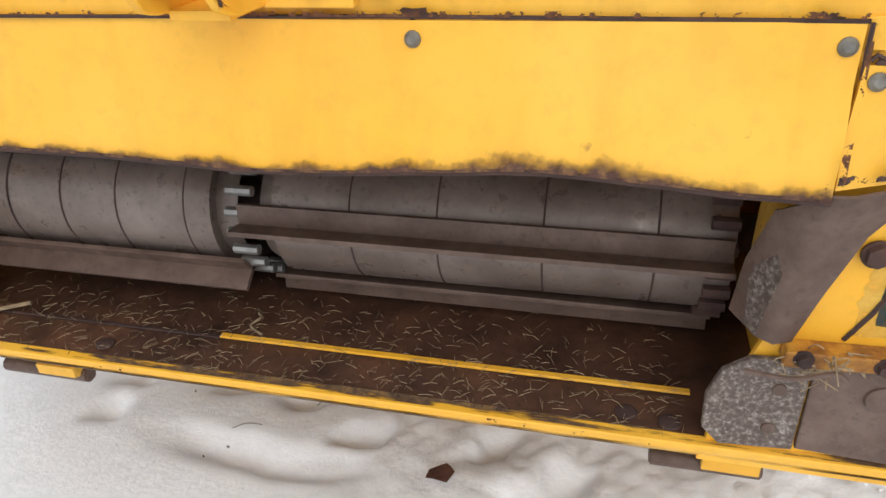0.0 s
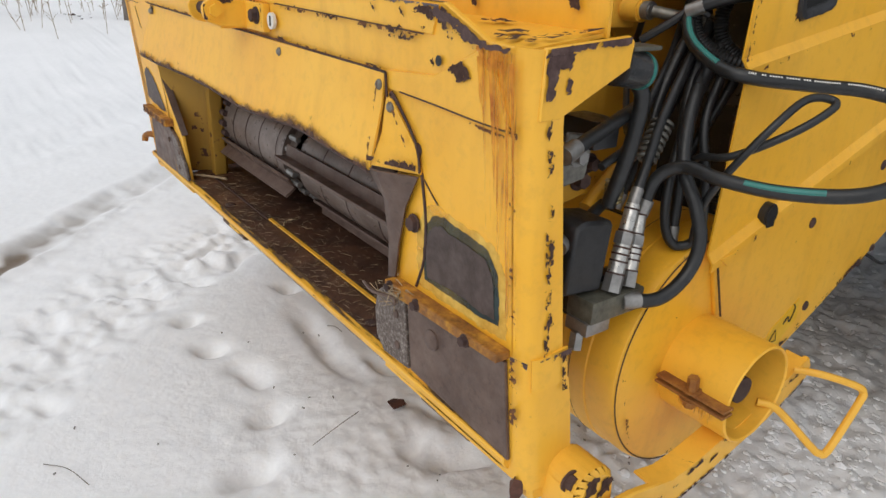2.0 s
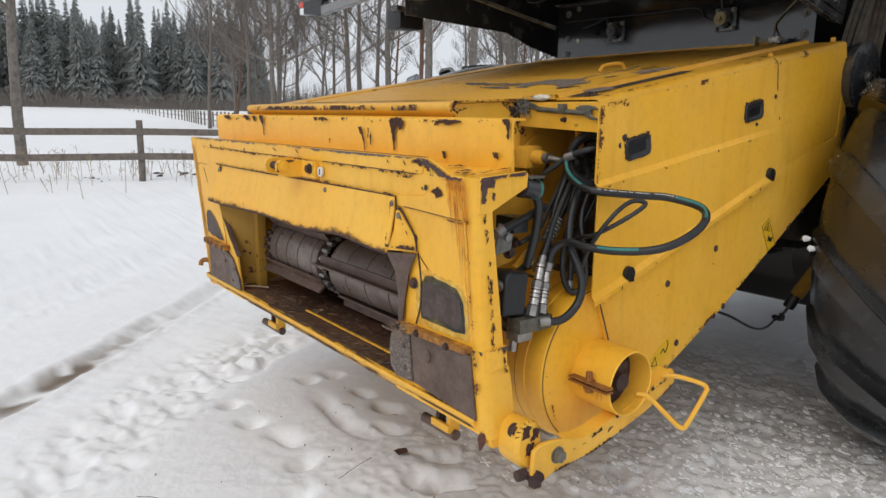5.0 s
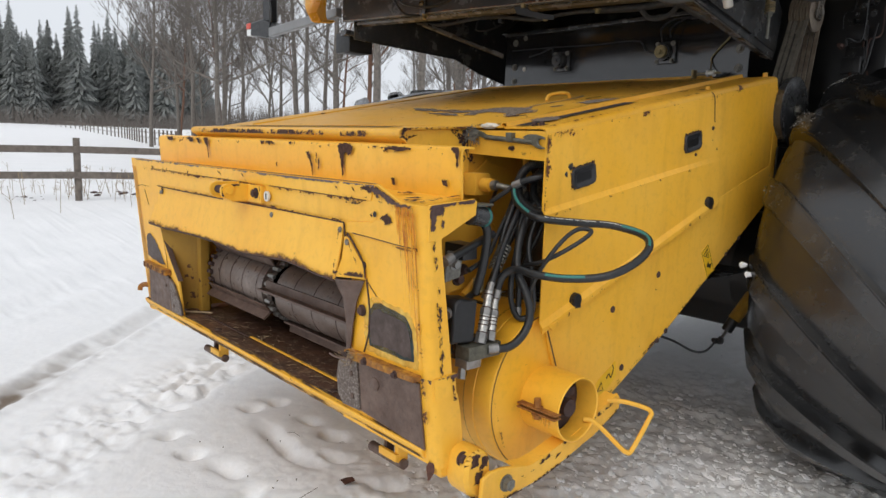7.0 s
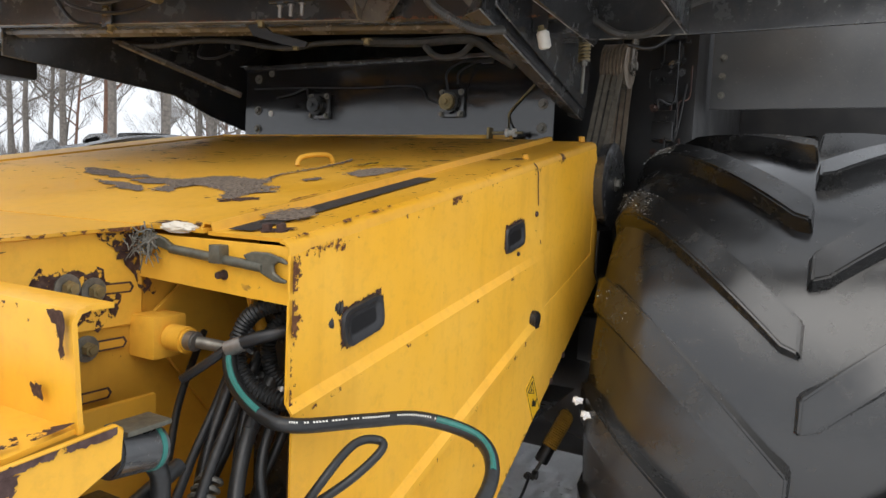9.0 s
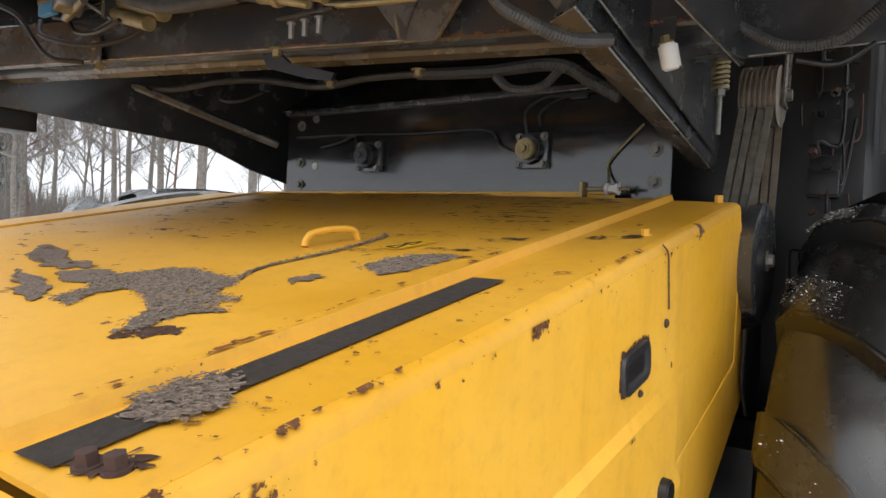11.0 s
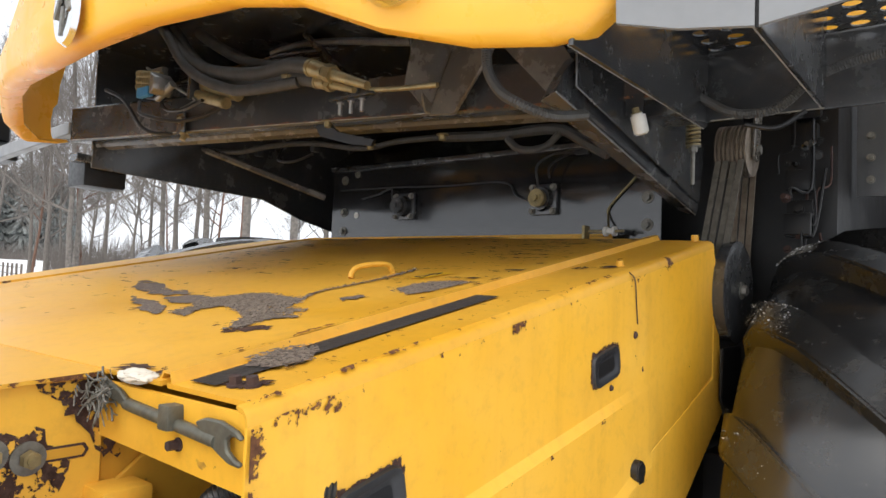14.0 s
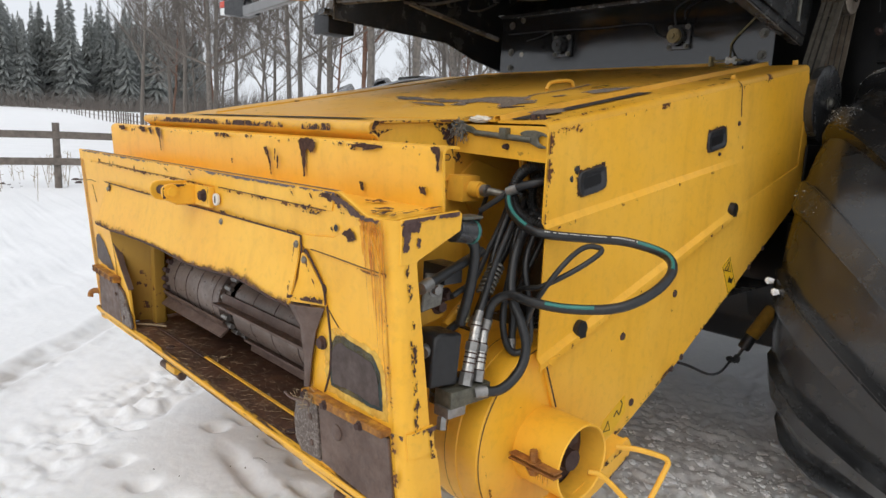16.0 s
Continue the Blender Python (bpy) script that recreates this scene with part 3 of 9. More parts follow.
    # packed, crumbled snow under and beside the machine
    wheel = np.exp(-(((X - 0.2) / 1.3) ** 4 + ((Y - 2.1) / 2.2) ** 4))
    Z += wheel * (0.030 * value_noise(X, Y, 0.16, 41) + 0.018 * np.abs(value_noise(X, Y, 0.070, 42)) + 0.020 * value_noise(X, Y, 0.038, 43) + 0.014 * value_noise(X, Y, 0.021, 46))
    mud = np.maximum(mud, wheel * np.clip(0.5 * value_noise(X, Y, 0.20, 44) + 0.3 * value_noise(X, Y, 0.07, 45) - 0.02, 0, 0.25))
    # the field rises away from the yard
    Z += field_rise(np.hypot(X - 1, Y + 1)) * np.clip((8 - X) / 12, 0, 1)
    Z -= 0.02 * np.exp(-(((X - 0.66) / 0.5) ** 2 + ((Y - 2.3) / 0.6) ** 2))
    return Z, mud


def build_ground():
    xs = graded(-260, 160, -3.6, 1.7, 0.0125, 1.10)
    ys = graded(-160, 260, -1.3, 2.9, 0.0125, 1.10)
    X, Y = np.meshgrid(xs, ys)
    Z, mud = ground_height(X, Y)
    nx, ny = len(xs), len(ys)
    verts = np.stack([X.ravel(), Y.ravel(), Z.ravel()], 1)
    i = np.arange(nx * ny).reshape(ny, nx)
    faces = np.stack([i[:-1, :-1].ravel(), i[:-1, 1:].ravel(), i[1:, 1:].ravel(), i[1:, :-1].ravel()], 1)
    me = bpy.data.meshes.new("ground")
    me.from_pydata(verts.tolist(), [], faces.tolist())
    me.shade_smooth()
    at = me.attributes.new("mud", "FLOAT", "POINT")
    at.data.foreach_set("value", mud.ravel().astype(np.float32))
    me.materials.append(SNOW)
    return tagged(new("ground", me), "trodden white snow with footprints and wheel ruts", "snow", kind="structure")


build_ground()

# ---- feeder house of the combine harvester ----
FX0, FX1 = -2.04, 0.085        # outer faces of the front frame
PX = 0.110                     # face of the side panel
TOPS = 0.183                   # slope of the top


def top_z(y):
    return 1.459 + TOPS * (y - 0.427)


feeder = thing("feeder_house", (-0.97, 0.8, 0.45), "worn yellow sheet-metal feeder house with chipped rusty paint, no header attached", "feeder house")

def splay(z):
    """How far the foot of the front frame stands out to the side at a height."""
    return 0.062 * max(0.0, 1.15 - z)


# front frame, an arch of plate round the mouth
def lean(bm):
    """The front frame leans back a little towards its foot."""
    for v in bm.verts:
        v.co.y += 0.06 * (1.25 - v.co.z)
        if v.co.x < -1.9:
            v.co.x -= 0.16 * max(0.0, v.co.z - 0.9)
        if v.co.x > 0.0:
            v.co.x += splay(v.co.z)
    return bm


arch = [(FX0, 0.56), (FX0, 1.290), (-0.102, 1.294), (-0.004, 1.252), (0.050, 1.252), (0.050, 0.56), (-0.320, 0.56), (-0.300, 0.70), (-0.272, 0.80), (-0.246, 0.90), (-0.245, 1.03),
        (-1.81, 1.03), (-1.765, 0.93), (-1.70, 0.84), (-1.625, 0.76), (-1.60, 0.56)]
front = part("front_plate", lean(prism(arch, "y", 0.0, 0.012)), YELLOW, feeder)
part("edge_strip", lean(prism([(-1.90, 1.252), (-0.13, 1.248), (-0.115, 1.290), (-1.96, 1.288)], "y", -0.004, 0.001, 0.001)), YELLOW, feeder)
part("doubler_plate", lean(prism([(-0.30, 1.150), (0.045, 1.136), (0.045, 1.160), (-0.005, 1.246), (-0.125, 1.19), (-0.26, 1.178)], "y", -0.0045, 0.001, 0.001)), YELLOW, feeder)
# ledge behind the upper edge
part("ledge", sheet([[(-2.10, 0.010, 1.250), (FX0 + 1, 0.010, 1.250), (0.070, 0.010, 1.252)], [(-2.10, 0.150, 1.268), (FX0 + 1, 0.150, 1.268), (0.070, 0.150, 1.270)]], 0.006), YELLOW, feeder)
# corner posts with a rounded corner and a gusset at the top
def corner_post(x_in, x_out, name):
    s = 1 if x_out > x_in else -1
    prof = [(x_in, 0.0), (x_out - s * 0.030, 0.0), (x_out - s * 0.014, 0.004), (x_out - s * 0.004, 0.013), (x_out, 0.028)]
    rows = []
    for z, back in ((0.555, 0.100), (0.700, 0.094), (0.748, 0.088), (0.756, 0.074), (1.150, 0.060), (1.1505, 0.060), (1.252, 0.060)):
        rows.append([(x, y, z) for x, y in prof] + [(x_out, back, z)])
    return part(name, lean(sheet(rows, 0.006)), YELLOW, feeder)


corner_post(0.048, FX1, "corner_post")
corner_post(FX0 + 0.05, FX0 - 0.03, "corner_post")
part("gusset", prism([(0.055, 1.160), (0.185, 1.222), (0.188, 1.258), (0.178, 1.266), (0.02, 1.254), (0.02, 1.16)], "x", FX1 - 0.007, FX1 + 0.001), YELLOW, feeder)
# beam behind the ledge
beam = part("cross_beam", sheet([[(-2.105, 0.140, 1.262), (-0.9, 0.140, 1.262), (0.075, 0.140, 1.262)], [(-2.105, 0.132, 1.385), (-0.9, 0.132, 1.385), (0.078, 0.130, 1.385)],
                                 [(-2.105, 0.138, 1.398), (-0.9, 0.138, 1.398), (0.078, 0.137, 1.398)], [(-2.105, 0.150, 1.404), (-0.9, 0.150, 1.404), (0.078, 0.150, 1.402)],
                                 [(-2.105, 0.185, 1.402), (-0.9, 0.185, 1.402), (0.070, 0.185, 1.400)]], 0.006), YELLOW, feeder)
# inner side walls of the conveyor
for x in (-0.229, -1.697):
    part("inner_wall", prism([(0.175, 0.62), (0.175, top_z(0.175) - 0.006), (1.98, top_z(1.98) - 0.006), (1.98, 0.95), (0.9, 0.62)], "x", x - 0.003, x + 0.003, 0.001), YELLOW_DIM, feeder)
part("back_wall", box(-1.694, -0.232, 0.62, 0.63, 0.60, 1.45), RUST_DARK, feeder)
# top cover
def cover(name, pts, thick=0.006, lift=0.0, mat=YELLOW_TOP):
    own = bmesh.new()
    vs = [own.verts.new((x, y, top_z(y) + lift)) for x, y in pts]
    own.faces.new(vs)
    bmesh.ops.recalc_face_normals(own, faces=own.faces[:])
    if own.faces[:][0].normal.z < 0:
        bmesh.ops.reverse_faces(own, faces=own.faces[:])
    bmesh.ops.solidify(own, geom=own.faces[:], thickness=thick)
    return part(name, own, mat, feeder)


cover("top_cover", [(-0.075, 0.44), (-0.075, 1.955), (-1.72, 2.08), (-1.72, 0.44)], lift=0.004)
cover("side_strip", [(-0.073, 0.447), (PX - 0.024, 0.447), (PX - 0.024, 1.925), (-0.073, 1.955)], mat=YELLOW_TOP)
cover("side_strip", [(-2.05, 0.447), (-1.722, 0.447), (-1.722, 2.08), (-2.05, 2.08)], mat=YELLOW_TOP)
def lid_z(y):
    return 1.447 + 0.0625 * (y - 0.165)


# front lid with a rolled edge, standing a little above the beam
rows = [[(x, y, z) for x in (-1.73, -0.9, -0.205)] for y, z in ((0.178, 1.400), (0.166, 1.412), (0.150, 1.419), (0.144, 1.431), (0.150, 1.442), (0.165, 1.447), (0.30, lid_z(0.30)), (0.452, lid_z(0.452)))]
lid = part("front_lid", sheet(rows, 0.005), YELLOW_TOP, feeder, smooth=60)
part("cover_end", prism([(0.170, 1.30), (0.170, 1.405), (0.156, 1.430), (0.165, lid_z(0.165) - 0.006), (0.446, lid_z(0.446) - 0.006), (0.446, 1.30)], "x", -0.226, -0.220), YELLOW, feeder)
# raised folded seams along the top
def seam(x, y0, y1, w=0.014, h=0.014):
    return sheet([[(x - w, y0, top_z(y0) + 0.004), (x - w, y1, top_z(y1) + 0.004)], [(x - w * .6, y0, top_z(y0) + h), (x - w * .6, y1, top_z(y1) + h)],
                  [(x + w * .6, y0, top_z(y0) + h), (x + w * .6, y1, top_z(y1) + h)], [(x + w, y0, top_z(y0)), (x + w, y1, top_z(y1))]], 0.003)


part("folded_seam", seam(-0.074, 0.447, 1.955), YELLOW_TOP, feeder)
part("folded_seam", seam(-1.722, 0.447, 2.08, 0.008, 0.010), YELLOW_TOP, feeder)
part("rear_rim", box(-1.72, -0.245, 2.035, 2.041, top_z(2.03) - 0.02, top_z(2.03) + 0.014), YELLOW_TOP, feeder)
# right side panel: upper sheet with two pressed ribs, lower sheet behind it
r = 0.020
edge_rows = []
for y in (0.435, 1.0, 1.5, 1.925):
    z = top_z(y)
    edge_rows.append([(PX - 0.006 - r, y, z), (PX - 0.006 - r * .45, y, z - r * .12), (PX - 0.006 - r * .12, y, z - r * .45), (PX - 0.006, y, z - r)])
part("panel_edge", sheet(edge_rows, 0.004), YELLOW_TOP, feeder)
rib1 = (0.435, 1.216, 1.454, 1.383)
rib2 = (0.462, 0.872, 1.500, 1.224)


def on(line, y):
    return line[1] + (line[3] - line[1]) * (y - line[0]) / (line[2] - line[0])


ys = [0.435, 0.6, 0.8, 1.0, 1.2, 1.45, 1.50, 1.925]
rows = []
for y in ys:
    fade = 1.0 if y <= 1.45 else 0.0
    z1, z2 = on(rib1, y), on(rib2, y)
    o = 0.012 * fade
    rows.append([(PX - 0.006, y, top_z(y) - r), (PX - 0.006, y, z1 + 0.012), (PX - 0.006 + o, y, z1 - 0.003), (PX - 0.006 + o, y, z2 + 0.032), (PX - 0.006 + 2 * o, y, z2 + 0.016), (PX - 0.006 + 2 * o, y, z2)])
part("side_panel", sheet(rows, 0.004), YELLOW, feeder)
low = [(0.462, 0.905), (0.527, 0.735), (0.56, 0.58), (0.62, 0.47), (0.877, 0.591), (1.167, 0.739), (2.03, 1.258), (1.93, 1.70), (1.93, 1.36), (1.50, 1.235)]
part("lower_side_panel", prism(low, "x", PX - 0.014, PX - 0.005), YELLOW, feeder)
part("rear_side_panel", prism([(1.925, 1.71), (1.50, 1.63), (1.50, 1.22), (2.03, 1.25), (1.94, 1.70)], "x", PX - 0.028, PX - 0.0115), YELLOW, feeder)
part("left_side_panel", prism([(0.44, 1.455), (1.93, 1.735), (2.03, 1.258), (0.877, 0.591), (0.3, 0.5), (0.2, 0.75), (0.44, 0.90)], "x", -2.058, -2.050), YELLOW, feeder)
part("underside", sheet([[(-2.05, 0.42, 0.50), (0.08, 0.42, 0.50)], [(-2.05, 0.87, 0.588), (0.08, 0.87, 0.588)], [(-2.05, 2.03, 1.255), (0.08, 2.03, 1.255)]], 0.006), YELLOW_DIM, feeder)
part("rear_closure", box(-2.04, 0.08, 1.93, 1.94, 1.26, top_z(1.93) - 0.01), BLACK, feeder)

# drum housing with the tube stub
DC = Vector((0, 0.513, 0.667))
drum = part("drum_housing", lathe([(-0.215, 0.0), (-0.215, 0.244), (-0.10, 0.246), (-0.095, 0.251), (-0.030, 0.252), (-0.028, 0.255), (0.010, 0.255), (0.012, 0.252), (0.062, 0.254), (0.075, 0.250), (0.080, 0.243), (0.082, 0.0)], (0.016, DC.y, DC.z), seg=88), YELLOW, feeder)
edge_wear((0.0995, 0.268, 0.70), (0.0995, 0.336, 0.48), (0, 0.008, 0), (1, 0, 0), 0.35, SPECK, drum, outer=-0.2, seed=61, n=20)
for x, r, w in ((0.0965, 0.2465, 0.0013), (-0.012, 0.2545, 0.0012)):
    part("rim_seam", tube([(x, DC.y + r * math.cos(radians(a)), DC.z + r * math.sin(radians(a))) for a in range(60, 261, 5)], w, 5, 1), RUST_DARK, drum)
edge_wear((0.10, 0.55, 0.425), (0.10, 0.40, 0.445), (0, 0, 0.008), (1, 0, 0), 0.35, SPECK, drum, outer=-0.2, seed=67, n=20)
TC = Vector((0, 0.485, 0.653))
stub = part("tube_stub", lathe([(0.09, 0.097), (0.236, 0.097), (0.239, 0.094), (0.236, 0.091), (0.09, 0.091)], (0, TC.y, TC.z), seg=48), YELLOW, feeder)
part("stub_shaft", join(join(cyl((0.05, TC.y, TC.z), (0.215, TC.y - 0.01, TC.z), 0.026), cyl((0.160, TC.y, TC.z), (0.164, TC.y, TC.z), 0.0905)), box(0.165, 0.20, TC.y - 0.05, TC.y + 0.03, TC.z + 0.03, TC.z + 0.055, 0.006)), RUST_DARK, stub)
cl = box(0.105, 0.246, 0.364, 0.394, 0.650, 0.655, 0.001)
cl = box(0.105, 0.246, 0.366, 0.394, 0.661, 0.666, 0.001, cl)
part("clamp_flange", cl, RUST_RED, stub)
part("clamp_bolt", join(bolt((0.175, 0.376, 0.666), (0, -0.1, 1), 0.011, 0.026, 1.5), bolt((0.175, 0.376, 0.650), (0, 0, -1), 0.012, 0.014, 1.5)), RUST_RED, stub)
edge_wear((0.12, 0.3875, 0.640), (0.22, 0.3875, 0.640), (0, 0.003, -0.03), (0, -1, 0), 0.45, FLAKE_RED, stub, outer=0.1, seed=64, n=12, lift=0.003)

# floor of the mouth and its yellow lip
part("mouth_floor", sheet([[(-2.03, 0.034, 0.600), (0.06, 0.034, 0.600)], [(-2.03, 0.11, 0.610), (0.0, 0.11, 0.610)], [(-2.03, 0.16, 0.609), (-0.225, 0.16, 0.609)], [(-2.03, 0.62, 0.600), (-0.225, 0.62, 0.600)]], 0.010), FLOOR_RUST, feeder)
part("yellow_lip", prism([(0.026, 0.602), (0.044, 0.606), (0.050, 0.592), (0.060, 0.566), (0.12, 0.556), (0.12, 0.548), (0.054, 0.556), (0.028, 0.588)], "x", -2.06, 0.075, 0.002), YELLOW, feeder)
part("wear_strip", prism([(0.112, 0.6140), (0.112, 0.6190), (0.123, 0.6190), (0.123, 0.6140)], "x", -1.10, -0.33, 0.001), YELLOW, feeder)
part("floor_seam", prism([(0.112, 0.6120), (0.112, 0.6150), (0.120, 0.6150), (0.120, 0.6120)], "x", -1.62, -1.10, 0.001), RUST_DARK, feeder)

# ---- front of the feeder: flap, deflectors, wear plates, roller ----
def fy(z):
    return 0.06 * (1.25 - z)


def flap_rows():
    rnd = random.Random(4)
    xs = np.linspace(0, 1, 34)
    rows = []
    for z, y, l, rgt in ((1.174, -0.006, -1.735, -0.262), (1.120, -0.014, -1.758, -0.262), (1.066, -0.030, -1.785, -0.260), (1.013, -0.044, -1.800, -0.262)):
        row = []
        for u in xs:
            x = l + (rgt - l) * u
            dz = 0.0
            if z < 1.03:
                dz = 0.004 * math.sin(x * 9) + 0.010 * math.exp(-((x + 0.55) / 0.16) ** 2) - 0.018 * max(0, (-1.5 - x)) + rnd.uniform(-.0012, .0012)
            row.append((x, y + fy(z) + 0.004 * math.sin(x * 3.1), z + dz))
        rows.append(row)
    return rows


flap = part("mouth_flap", sheet(flap_rows(), 0.004), YELLOW, feeder, "bent yellow flap over the mouth with a scorched rusty lower edge", smooth=20)
own = bmesh.new()
lay = own.verts.layers.float.new("inner")
low_row, up_row = flap_rows()[3], flap_rows()[2]
va, vb = [], []
for p, q in zip(low_row, up_row):
    reach = 0.35 + 0.45 * math.exp(-((p[0] + 0.50) / 0.16) ** 2) + 0.30 * math.exp(-((p[0] + 1.65) / 0.22) ** 2)
    p, q = Vector(p), Vector(q)
    va.append(own.verts.new(p + Vector((0, -0.006, 0.0))))
    vb.append(own.verts.new(p.lerp(q, reach) + Vector((0, -0.006, 0.0))))
    va[-1][lay] = 1.0
for k in range(len(va) - 1):
    own.faces.new((va[k], va[k + 1], vb[k + 1], vb[k]))
part("rust_edge", own, SCORCH, flap)
part("flap_rim", sheet([[(p[0], p[1] - 0.001, p[2] + 0.001) for p in low_row], [(p[0], p[1] + 0.002, p[2] - 0.004) for p in low_row]], 0.004), RUST_DARK, flap)
part("side_flap", sheet([[(-0.255, -0.004, 1.136), (-0.238, -0.005, 1.136)], [(-0.258, -0.010, 1.075), (-0.176, 0.002, 1.072)], [(-0.260, -0.030, 1.021), (-0.163, 0.008, 1.024)]], 0.004), YELLOW, feeder)
part("deflector", sheet([[(-0.262, -0.030, 1.016), (-0.240, -0.027, 1.016), (-0.205, -0.012, 1.018), (-0.166, 0.006, 1.020)],
                         [(-0.288, 0.045, 0.960), (-0.268, 0.006, 0.955), (-0.240, 0.000, 0.955), (-0.206, 0.010, 0.955)],
                         [(-0.300, 0.075, 0.880), (-0.272, 0.022, 0.880), (-0.255, 0.010, 0.878), (-0.230, 0.014, 0.876)],
                         [(-0.305, 0.085, 0.795), (-0.282, 0.032, 0.795), (-0.266, 0.018, 0.797), (-0.248, 0.020, 0.802)]], 0.004), RUST, feeder, "brown worn steel deflector with a polished edge", smooth=60)
part("deflector", sheet([[(-1.81, 0.016, 1.02), (-1.806, 0.040, 1.02)], [(-1.765, 0.020, 0.93), (-1.761, 0.044, 0.93)], [(-1.70, 0.026, 0.84), (-1.696, 0.048, 0.84)], [(-1.625, 0.030, 0.76), (-1.621, 0.050, 0.76)]], 0.004), RUST, feeder, "brown worn steel deflector with a polished edge")

# wear plates and the rusty angle above them
def plate(pts, y, thick, mat, name, label=""):
    return part(name, lean(prism(pts, "y", y - thick, y, 0.0015)), mat, feeder, label)


pl = plate([(-0.212, 0.772), (0.040, 0.784), (0.046, 0.600), (-0.205, 0.618)], -0.001, 0.008, RUST, "wear_plate", "bare brown steel wear plate")
plate([(-0.285, 0.770), (-0.216, 0.772), (-0.209, 0.618), (-0.30, 0.612), (-0.325, 0.640), (-0.328, 0.700), (-0.315, 0.745)], -0.002, 0.010, GALV, "wear_plate", "speckled steel wear plate with a rounded corner")
plate([(-1.965, 0.772), (-1.72, 0.770), (-1.66, 0.745), (-1.600, 0.655), (-1.590, 0.612), (-1.80, 0.600), (-1.99, 0.590)], -0.001, 0.009, RUST, "wear_plate", "bare brown steel wear plate")
plate([(-1.715, 0.766), (-1.655, 0.742), (-1.596, 0.655), (-1.586, 0.610), (-1.70, 0.606), (-1.695, 0.70)], -0.004, 0.009, GALV, "wear_plate", "speckled steel wear plate with a rounded corner")
ang = part("angle_strip", lean(prism([(-0.255, 0.776), (0.045, 0.790), (0.045, 0.806), (-0.255, 0.800)], "y", -0.030, 0.0, 0.002)), RUST_YELLOW, feeder, "orange-rusted angle strip")
part("angle_strip", lean(prism([(-1.98, 0.778), (-1.70, 0.776), (-1.70, 0.800), (-1.98, 0.804)], "y", -0.030, 0.0, 0.002)), RUST_YELLOW, feeder, "orange-rusted angle strip")
for x in (-0.235, -0.15, -0.01):
    part("bolt_head", bolt((x, -0.028 + fy(.79), 0.792), (0, -1, 0), 0.009, 0.008, 1.3), RUST_DARK, ang)
for x, z in ((-0.245, 0.725), (-0.245, 0.655), (-1.64, 0.70), (-1.67, 0.64), (-1.75, 0.72)):
    part("rivet", rosette((x, fy(z) - 0.013, z), (0, -1, 0.06), 0.009, 0.004), RUST, feeder)
part("round_bolt", rosette((-0.130, fy(.725) - 0.009, 0.725), (0, -1, 0.06), 0.020, 0.008), RUST, pl)
part("split_pin", tube([(-0.30, -0.02, 0.780), (-0.25, -0.03, 0.784), (-0.205, -0.016, 0.786), (-0.19, -0.02, 0.78)], 0.0035, 6), RUST, feeder)
wisp = bmesh.new()
rw = random.Random(8)
for k in range(26):
    a = Vector((-0.215 + rw.gauss(0, .018), -0.008 + rw.gauss(0, .008), 0.785 + rw.gauss(0, .010)))
    wisp = tube([a, a + Vector((rw.uniform(-.02, .02), rw.uniform(-.015, .01), rw.uniform(-.015, .015))), a + Vector((rw.uniform(-.04, .04), rw.uniform(-.02, .01), rw.uniform(-.02, .02)))], 0.0009, 3, 3, wisp)
part("caught_straw", wisp, STRAW, feeder)

# patches where the paint has gone
def bare(points, y, mat=FLAKE_BROWN, seed=1, rough=0.004, lift=0.0022):
    at = Vector((0, fy(0) + y, 0))
    return part("bare_patch", blot(points, at, (1, 0, 0), (0, -0.06, 1), lift, rough, seed, fine=6), mat, feeder)


bare([(-0.155, 0.840), (-0.157, 0.882), (-0.153, 0.917), (-0.136, 0.940), (-0.111, 0.950), (-0.090, 0.943), (-0.040, 0.941), (0.003, 0.936), (0.020, 0.913), (0.026, 0.872), (0.029, 0.841), (-0.004, 0.838), (-0.044, 0.844), (-0.097, 0.843)], 0.0, FLAKE_BROWN, 2, 0.0015)
dk = [(-0.163, 0.831), (-0.167, 0.888), (-0.162, 0.930), (-0.137, 0.959), (-0.104, 0.968), (-0.076, 0.961), (-0.035, 0.959), (0.009, 0.951), (0.031, 0.922), (0.038, 0.880), (0.038, 0.834), (-0.009, 0.828), (-0.046, 0.830), (-0.093, 0.829)]
bare(dk, 0.0, PRIMER, 3, 0.0015, 0.0012)
bare([(-0.06 + (x + 0.06) * 1.20, 0.905 + (z - 0.905) * 1.24) for x, z in dk], 0.0, HALO, 5, 0.003, 0.0006)
bare([(-1.985, 0.83), (-1.985, 0.92), (-1.94, 0.945), (-1.87, 0.92), (-1.80, 0.85), (-1.76, 0.815), (-1.85, 0.812)], 0.0, FLAKE_BROWN, 4)
